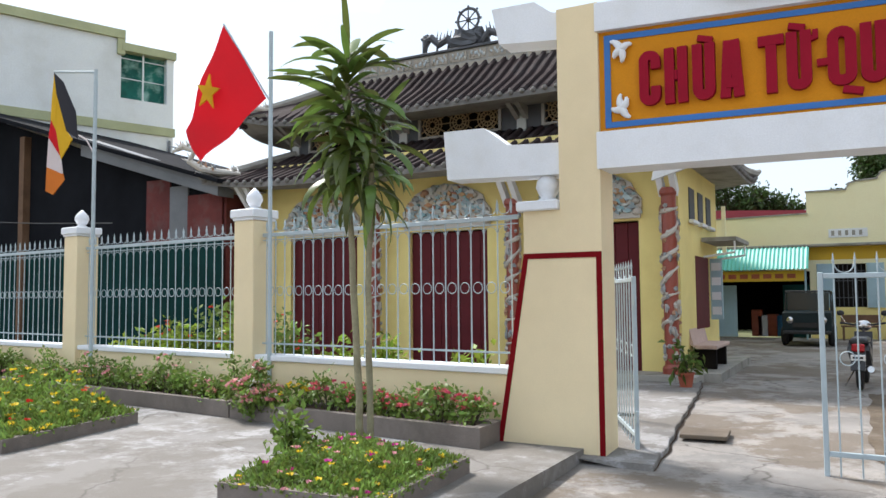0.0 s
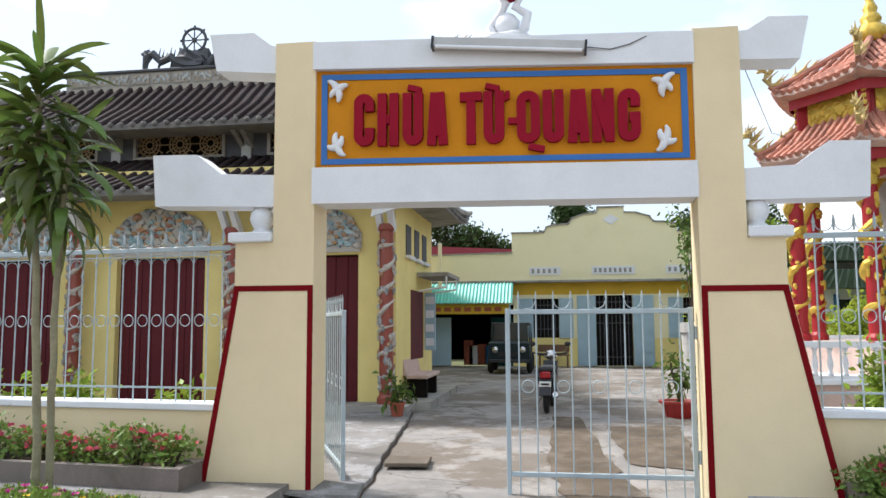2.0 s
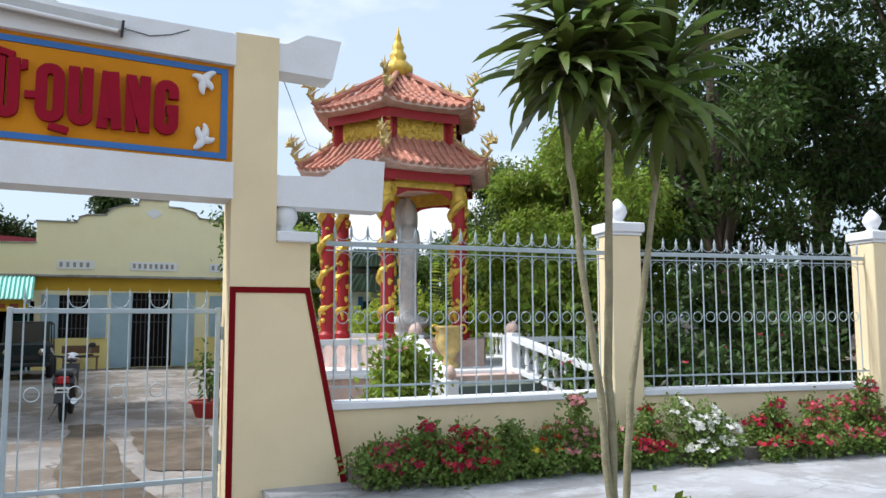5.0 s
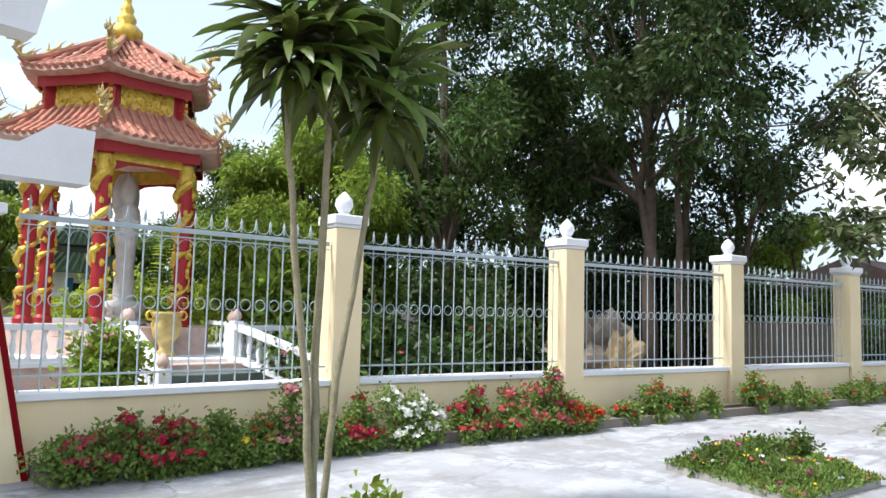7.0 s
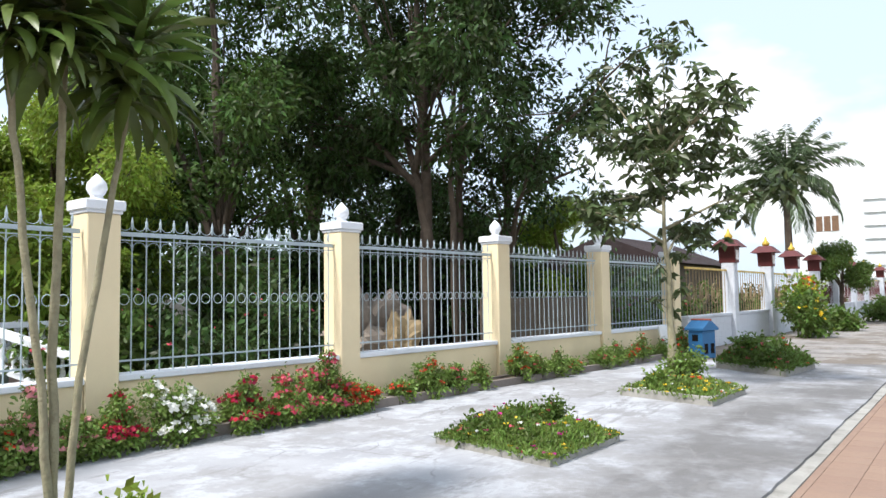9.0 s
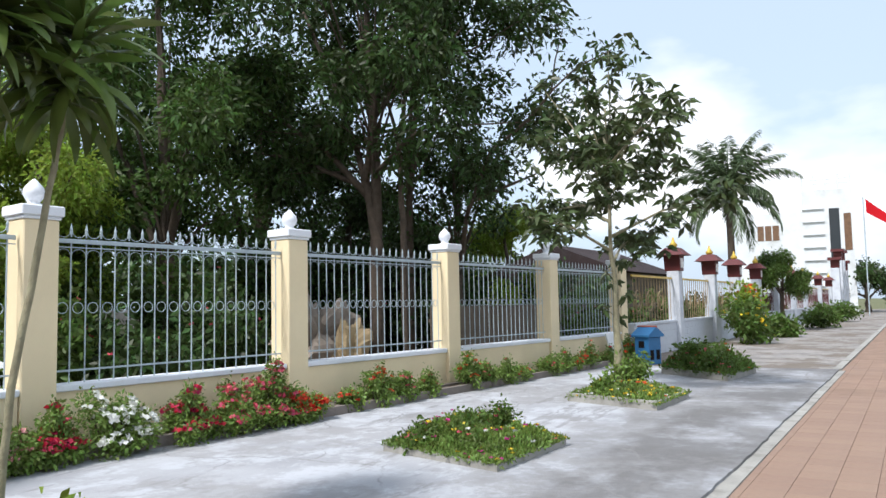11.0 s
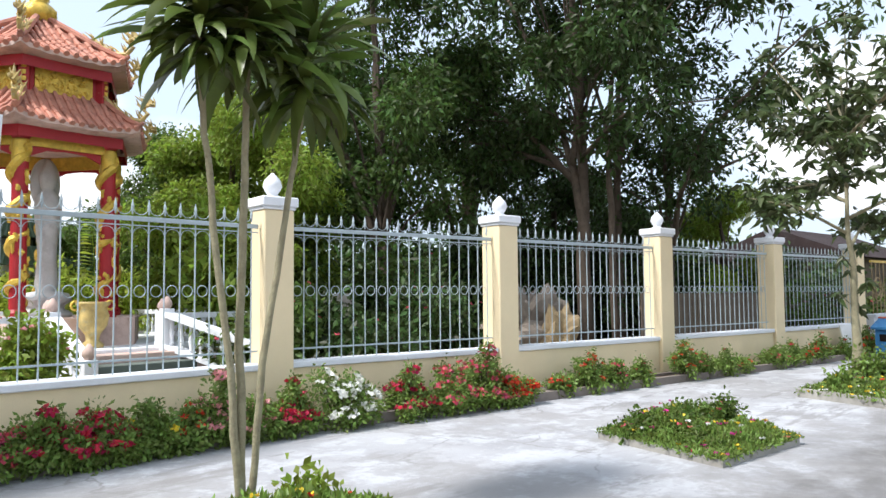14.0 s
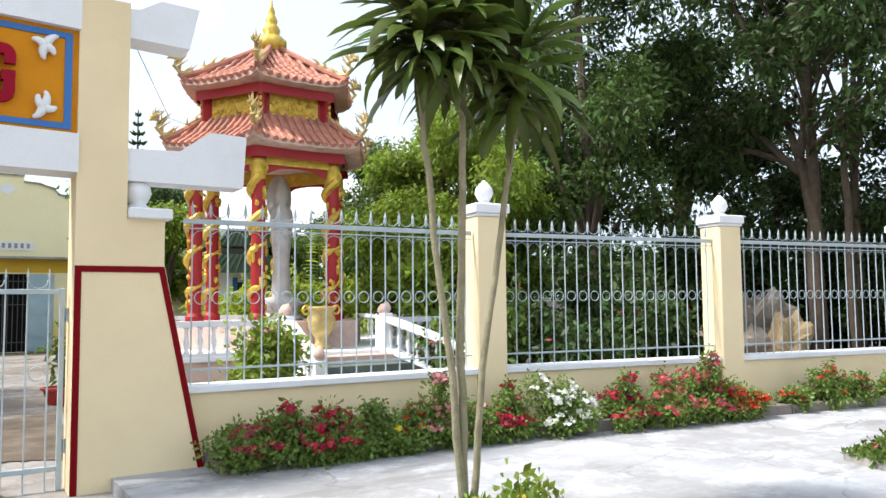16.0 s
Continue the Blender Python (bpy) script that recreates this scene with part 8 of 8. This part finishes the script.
sc = thing("motor_scooter", (0.0, 14.0, -0.02), 86, "red and black motor scooter on its stand", "scooter")
for x, nm in ((-0.6, "wheel"), (0.6, "wheel")):
    wh = part(nm, Mesh().ring((x, 0, 0.27), 0.225, 0.045, "y", 22, 8), RUBBER, sc, "black tyre", True)
    part("rim", Mesh().ring((x, 0, 0.27), 0.16, 0.015, "y", 18, 6), CHROME, wh)
    sp = Mesh()
    for k in range(6):
        a = radians(60 * k)
        sp.tube([(x, 0, 0.27), (x + 0.16 * math.cos(a), 0, 0.27 + 0.16 * math.sin(a))], 0.008, 4)
    part("spoke", sp, CHROME, wh, kind="stuff")
part("body", Mesh().prism([(-0.75, 0.62), (-0.15, 0.35), (0.1, 0.32), (0.12, 0.42), (-0.1, 0.62), (-0.6, 0.74)], -0.14, 0.14), BLACKPLASTIC, sc)
part("rear_mudguard", Mesh().prism([(-0.95, 0.34), (-0.90, 0.32), (-0.70, 0.58), (-0.74, 0.64)], -0.10, 0.10), BLACKPLASTIC, sc)
part("side_fairing", Mesh().prism([(-0.70, 0.60), (-0.20, 0.42), (-0.15, 0.52), (-0.60, 0.68)], -0.155, 0.155), BLACKPLASTIC, sc)
part("leg_shield", Mesh().prism([(0.15, 0.36), (0.28, 0.32), (0.46, 0.84), (0.36, 0.86)], -0.13, 0.13), BLACKPLASTIC, sc)
part("seat", Mesh().rounded(-0.68, 0.02, -0.13, 0.13, 0.70, 0.80, 0.03), BLACKPLASTIC, sc)
part("front_fork", Mesh().tube([(0.6, 0, 0.27), (0.42, 0, 0.9)], 0.03, 8), CHROME, sc)
part("mudguard", Mesh().prism([(0.35, 0.48), (0.6, 0.57), (0.84, 0.42), (0.8, 0.36), (0.6, 0.5), (0.4, 0.4)][::-1], -0.06, 0.06), REDPLASTIC, sc)
part("handlebar", Mesh().tube([(0.32, -0.33, 1.0), (0.4, -0.15, 0.97), (0.4, 0.15, 0.97), (0.32, 0.33, 1.0)], 0.018, 7), BLACKPLASTIC, sc)
part("headlamp", Mesh().blob((0.47, 0, 0.95), (0.1, 0.13, 0.09), 0.1), CHROME, sc, smooth=True)
part("tail_lamp", Mesh().rounded(-0.80, -0.72, -0.09, 0.09, 0.60, 0.72, 0.02), REDPLASTIC, sc)
part("number_plate", Mesh().rounded(-0.86, -0.83, -0.1, 0.1, 0.42, 0.56, 0.008, pose(0, 0, 0, 0, 0, 0)), PLATE, sc)
part("plate_mark", Mesh().box(-0.864, -0.86, -0.07, 0.07, 0.5, 0.53).box(-0.864, -0.86, -0.07, 0.07, 0.45, 0.475), RUBBER, sc)
for s in (-1, 1):
    mr = part("mirror", Mesh().blob((0.33, s * 0.32, 1.16), (0.02, 0.06, 0.045), 0), BLACKPLASTIC, sc, smooth=True)
    part("mirror_stem", Mesh().tube([(0.34, s * 0.25, 1.0), (0.33, s * 0.32, 1.13)], 0.007, 5), CHROME, mr)
part("exhaust", Mesh().tube([(-0.05, -0.14, 0.25), (-0.5, -0.16, 0.3), (-0.75, -0.16, 0.34)], [0.03, 0.05, 0.05], 8), CHROME, sc)
part("side_stand", Mesh().tube([(-0.05, 0.1, 0.3), (-0.08, 0.25, 0.0)], 0.012, 5), CHROME, sc)

jp = thing("small_utility_truck", (-1.32, 24.9, -0.03), -90, "small open utility truck, teal darkened for shade", "truck")
part("body", Mesh().prism([(-1.3, 0.4), (1.35, 0.4), (1.4, 0.95), (0.55, 1.0), (0.45, 0.75), (-1.3, 0.75)], -0.62, 0.62), TRUCKTEAL, jp)
part("windscreen_frame", Mesh().tube([(0.5, -0.6, 0.95), (0.42, -0.58, 1.55), (0.42, 0.58, 1.55), (0.5, 0.6, 0.95)], 0.03, 6), BLACKPLASTIC, jp)
part("windscreen", Mesh().box(0.44, 0.45, -0.55, 0.55, 1.0, 1.52), GLASSDARK, jp)
part("cage", Mesh().tube([(-1.2, -0.6, 0.75), (-1.2, -0.58, 1.5), (-1.2, 0.58, 1.5), (-1.2, 0.6, 0.75)], 0.025, 6).tube([(-1.2, -0.58, 1.5), (0.42, -0.58, 1.55)], 0.025, 6).tube([(-1.2, 0.58, 1.5), (0.42, 0.58, 1.55)], 0.025, 6), BLACKPLASTIC, jp)
for x in (-0.85, 0.85):
    for y in (-0.6, 0.6):
        wh = part("wheel", Mesh().ring((x, y, 0.3), 0.2, 0.09, "y", 18, 8), RUBBER, jp, "black tyre", True)
        part("rim", Mesh().blob((x, y, 0.3), (0.13, 0.05, 0.13), 0), CHROME, wh)
for y in (-0.42, 0.42):
    part("headlight", Mesh().blob((1.4, y, 0.75), (0.04, 0.1, 0.1), 0), CHROME, jp, smooth=True)
part("bumper", Mesh().rounded(1.38, 1.48, -0.6, 0.6, 0.36, 0.46, 0.02), BLACKPLASTIC, jp)
part("bonnet_seam", Mesh().box(1.405, 1.415, -0.35, 0.35, 0.55, 0.68), BLACKPLASTIC, jp)

bn = thing("garden_bench", (-2.55, 15.0, 0.13), 90, "worn pinkish stone bench with a curved back", "bench")
part("seat", Mesh().rounded(-0.75, 0.75, -0.30, 0.12, 0.36, 0.43, 0.015), PAGPINK, bn)
part("backrest", Mesh().prism([(0.10, 0.42), (0.16, 0.42), (0.27, 0.86), (0.21, 0.88)], -0.75, 0.75, "x"), PAGPINK, bn)
for x in (-0.55, 0.55):
    part("leg", Mesh().rounded(x - 0.06, x + 0.06, -0.26, 0.12, 0, 0.36, 0.01), DARK, bn)
wbn = thing("wooden_bench", (0.0, 27.3, -0.03), 0, "small brown wooden bench against the hall", "bench")
part("seat", Mesh().rounded(-0.55, 0.55, -0.18, 0.18, 0.42, 0.47, 0.01), WOOD, wbn)
part("backrest", Mesh().rounded(-0.55, 0.55, 0.16, 0.19, 0.55, 0.8, 0.01), WOOD, wbn)
for x in (-0.48, 0.48):
    part("leg", Mesh().box(x - 0.03, x + 0.03, -0.16, 0.18, 0, 0.42), WOOD, wbn)


def potted(at, r, h, pot_mat, label, leaf, ph, per, size, seed, reach=0.35):
    p = thing("potted_plant", at, 0, label, "potted plant", "potted plants")
    part("pot", Mesh().lathe([(r * 0.7, 0), (r * 0.95, h * 0.85), (r * 1.08, h * 0.87), (r * 1.08, h), (r * 0.9, h), (r * 0.85, h * 0.9)], 18), pot_mat, p)
    part("soil", Mesh().lathe([(r * 0.88, h * 0.86), (r * 0.6, h * 0.92), (0.01, h * 0.93)], 12), EARTH, p)
    st = Mesh()
    rg = random.Random(seed)
    cl = []
    for k in range(6):
        a, z = k * 2.4, h + ph * rg.uniform(0.4, 0.95)
        e = (reach * ph * math.cos(a) * rg.random(), reach * ph * math.sin(a) * rg.random(), z)
        st.tube([(0, 0, h * 0.9), (e[0] * 0.4, e[1] * 0.4, h + ph * 0.3), e], [0.016, 0.012, 0.006], 5)
        cl.append((*e, ph * 0.63 * reach, ph * 0.63 * reach, ph * 0.16))
    part("stem", st, BARK, p, kind="stuff")
    crown(p, cl, leaf, per // 6, size, "leaves", 0.4, 0.2, 0.2)
    return p


potted((2.12, 13.2, -0.03), 0.30, 0.27, REDPOT, "leafy plant in a dark red glazed pot", LEAFM, 0.72, 170, 0.15, 3)
potted((-2.42, 12.30, 0.04), 0.13, 0.22, CLAY, "small green plant in a terracotta pot", LEAFM, 0.3, 120, 0.14, 4)
potted((2.95, 16.5, -0.03), 0.27, 1.55, MARBLE, "twisted green plant in a tall pale urn", LEAFM, 2.4, 360, 0.16, 5, 0.12)
solid("drain_cover", Mesh().rounded(-0.24, 0.24, -0.24, 0.24, -0.02, 0.025, 0.006), WOODGREY, "small brown wooden drain cover on the driveway", "cover", kind="", at=pose(-1.52, 8.66, drive_height(0, 8.66) + 0.045, 0, 0, 4))
# the raised walkway in front of the temple and the open drain along its edge
EDGE = [(6.9, -1.70), (7.8, -1.76), (8.4, -1.80), (9.1, -1.90), (10.2, -1.99), (11.4, -2.10), (12.6, -2.27), (13.7, -2.42), (15.6, -2.56)]
wk, ch = Mesh(), Mesh()
rows_ = []
for k, (y, x) in enumerate(EDGE):
    if k:
        y0_, x0_ = EDGE[k - 1]
        for q in range(1, 7):
            rows_.append((y0_ + (y - y0_) * q / 6, x0_ + (x - x0_) * q / 6 + 0.012 * math.sin(9 * (y0_ + (y - y0_) * q / 6)) + 0.008 * math.sin(31 * (k * 6 + q))))
for y, x in rows_:
    z = drive_height(0, y)
    wk.v += [(x, y, z - 0.04), (x, y, z + 0.052), (x - 0.012, y, z + 0.06), (-2.47 if y < 9.6 else -3.4, y, z + 0.06)]
    ch.v += [(x + 0.003, y, z + 0.008), (x + 0.026 + 0.008 * math.sin(5 * y), y, z + 0.008)]
for k in range(len(rows_) - 1):
    a = 4 * k
    wk.f += [(a, a + 4, a + 5, a + 1), (a + 1, a + 5, a + 6, a + 2), (a + 2, a + 6, a + 7, a + 3)]
    ch.f.append((2 * k, 2 * k + 1, 2 * k + 3, 2 * k + 2))
wk.f.append((0, 1, 2, 3))
solid("walkway", wk, PAVEWEST, "raised cracked concrete walkway beside the driveway", "pavement")
solid("drain_channel", ch, EARTH, "dark narrow drain gap along the driveway", "drain")
gs = Mesh()
gs.blob((0, 0, 0.05), (0.34, 0.14, 0.07), 0.7, 14, 7, 3)
gs.tube([(-0.1, 0, 0.05), (-0.17, 0, 0.18), (-0.08, 0, 0.3), (-0.02, 0, 0.42), (-0.1, 0, 0.52)], [0.05, 0.045, 0.04, 0.05, 0.03], 8)
gs.tube([(0.06, 0, 0.05), (0.17, 0, 0.16), (0.2, 0, 0.3), (0.08, 0, 0.38), (0.15, 0, 0.52)], [0.06, 0.05, 0.05, 0.045, 0.03], 8)
gs.blob((0.0, 0, 0.2), (0.12, 0.09, 0.13), 0.4, 10, 7, 6)
solid("white_sculpture", gs, WHITE, "white plaster animal sculpture on the gate beam", "sculpture", kind="", smooth=True, at=pose(-0.26, 7.37, 4.27))
solid("red_bowl", Mesh().lathe([(0.05, 0), (0.16, 0.06), (0.2, 0.14), (0.12, 0.2)], 14), LETTER, "dark red bowl held by the white sculpture", "bowl", kind="", smooth=True, at=pose(-0.24, 7.37, 4.72))
sr = thing("roof_plant", (-2.9, 15.6, 6.2), 0, "dark dry plant tuft on the temple roof", "plant")
crown(sr, [(0, 0, 0.2, 0.35, 0.3, 0.2)], LEAF, 200, 0.22)
solid("cable", Mesh().tube([(0.50, 7.15, 4.12), (0.72, 7.16, 4.09), (0.9, 7.16, 4.13), (1.05, 7.17, 4.20), (1.2, 7.3, 4.25)], 0.006, 5), ZINC, "thin grey wire from the tube lamp over the beam", "cable", kind="")
cab = Mesh().tube([(2.0, 7.5, 3.95), (2.9, 10.0, 3.9), (4.2, 13.5, 4.6)], 0.004, 5)
solid("cable", cab, BLACKPLASTIC, "thin black cable from the gate to the pagoda", "cable", kind="")
solid("cable", Mesh().tube([(-20, 9.5, 3.4), (-14, 9.2, 2.95), (-11, 8.6, 2.75)], 0.01, 5), BLACKPLASTIC, "thin dark cable above the railing", "cable", kind="")
# bare earth between the slabs of the yard
def dirt(outline, label):
    cx, cy = sum(p[0] for p in outline) / len(outline), sum(p[1] for p in outline) / len(outline)
    rg = random.Random(int(cx * 100))
    pts = []
    for k in range(len(outline)):
        p, q = Vector(outline[k]), Vector(outline[(k + 1) % len(outline)])
        for j in range(10):
            w = p.lerp(q, j / 10) + Vector((rg.uniform(-0.05, 0.05), rg.uniform(-0.07, 0.07)))
            pts.append((w.x, w.y, drive_height(w.x, w.y) + 0.012))
    m = Mesh()
    m.v = [(cx, cy, drive_height(cx, cy) + 0.02)] + pts
    m.f = [(0, k + 1, (k + 1) % len(pts) + 1) for k in range(len(pts))]
    solid("bare_earth", m, DIRT, label, "ground")


dirt([(0.10, 12.9), (0.02, 9.0), (0.25, 7.0), (1.05, 7.0), (0.72, 9.0), (0.50, 12.9)], "brown bare earth strip between the driveway slabs")
dirt([(0.85, 11.8), (0.95, 8.9), (1.65, 8.7), (1.96, 11.9)], "brown patchy earth beside the driveway")
# tiles of the road beside the kerb: those next to the forecourt one by one, the rest joined
ROADTILE = pbr("brown_paving_tile_single", (0.265, 0.178, 0.130), 0.9, 0.22, 0.8, 40, 0.25, stain=(0.20, 0.145, 0.115), stain_amount=0.65, stain_scale=0.55, per_object=0.05, spec=0.25)
along = Matrix.Translation((1.0, road_edge(1.0) - 0.02, 0)) @ Matrix.Rotation(math.atan(KERB_DIR), 4, "Z")
one = Mesh().rounded(0.0015, 0.3085, -0.3085, -0.0015, -0.07, -0.041, 0.002).data("tile", ROADTILE)
road = bpy.data.objects["road"]
tiles = Mesh()
for i in range(-40, 70):
    for j in range(22):
        if 14 <= i < 44 and j < 10:
            part("tile", one, None, road, at=along @ Matrix.Translation((i * 0.31, -j * 0.31, 0.0006 * ((i * 7 + j * 3) % 3))))
        else:
            tiles.rounded(i * 0.31 + 0.0015, i * 0.31 + 0.3085, -(j + 1) * 0.31 + 0.0015, -j * 0.31 - 0.0015, -0.07, -0.041 + 0.0006 * ((i * 7 + j * 3) % 3), 0.002, along)
solid("road_tile", tiles, ROAD, "square brown clay paving tiles of the road", "tiles", kind="stuff")
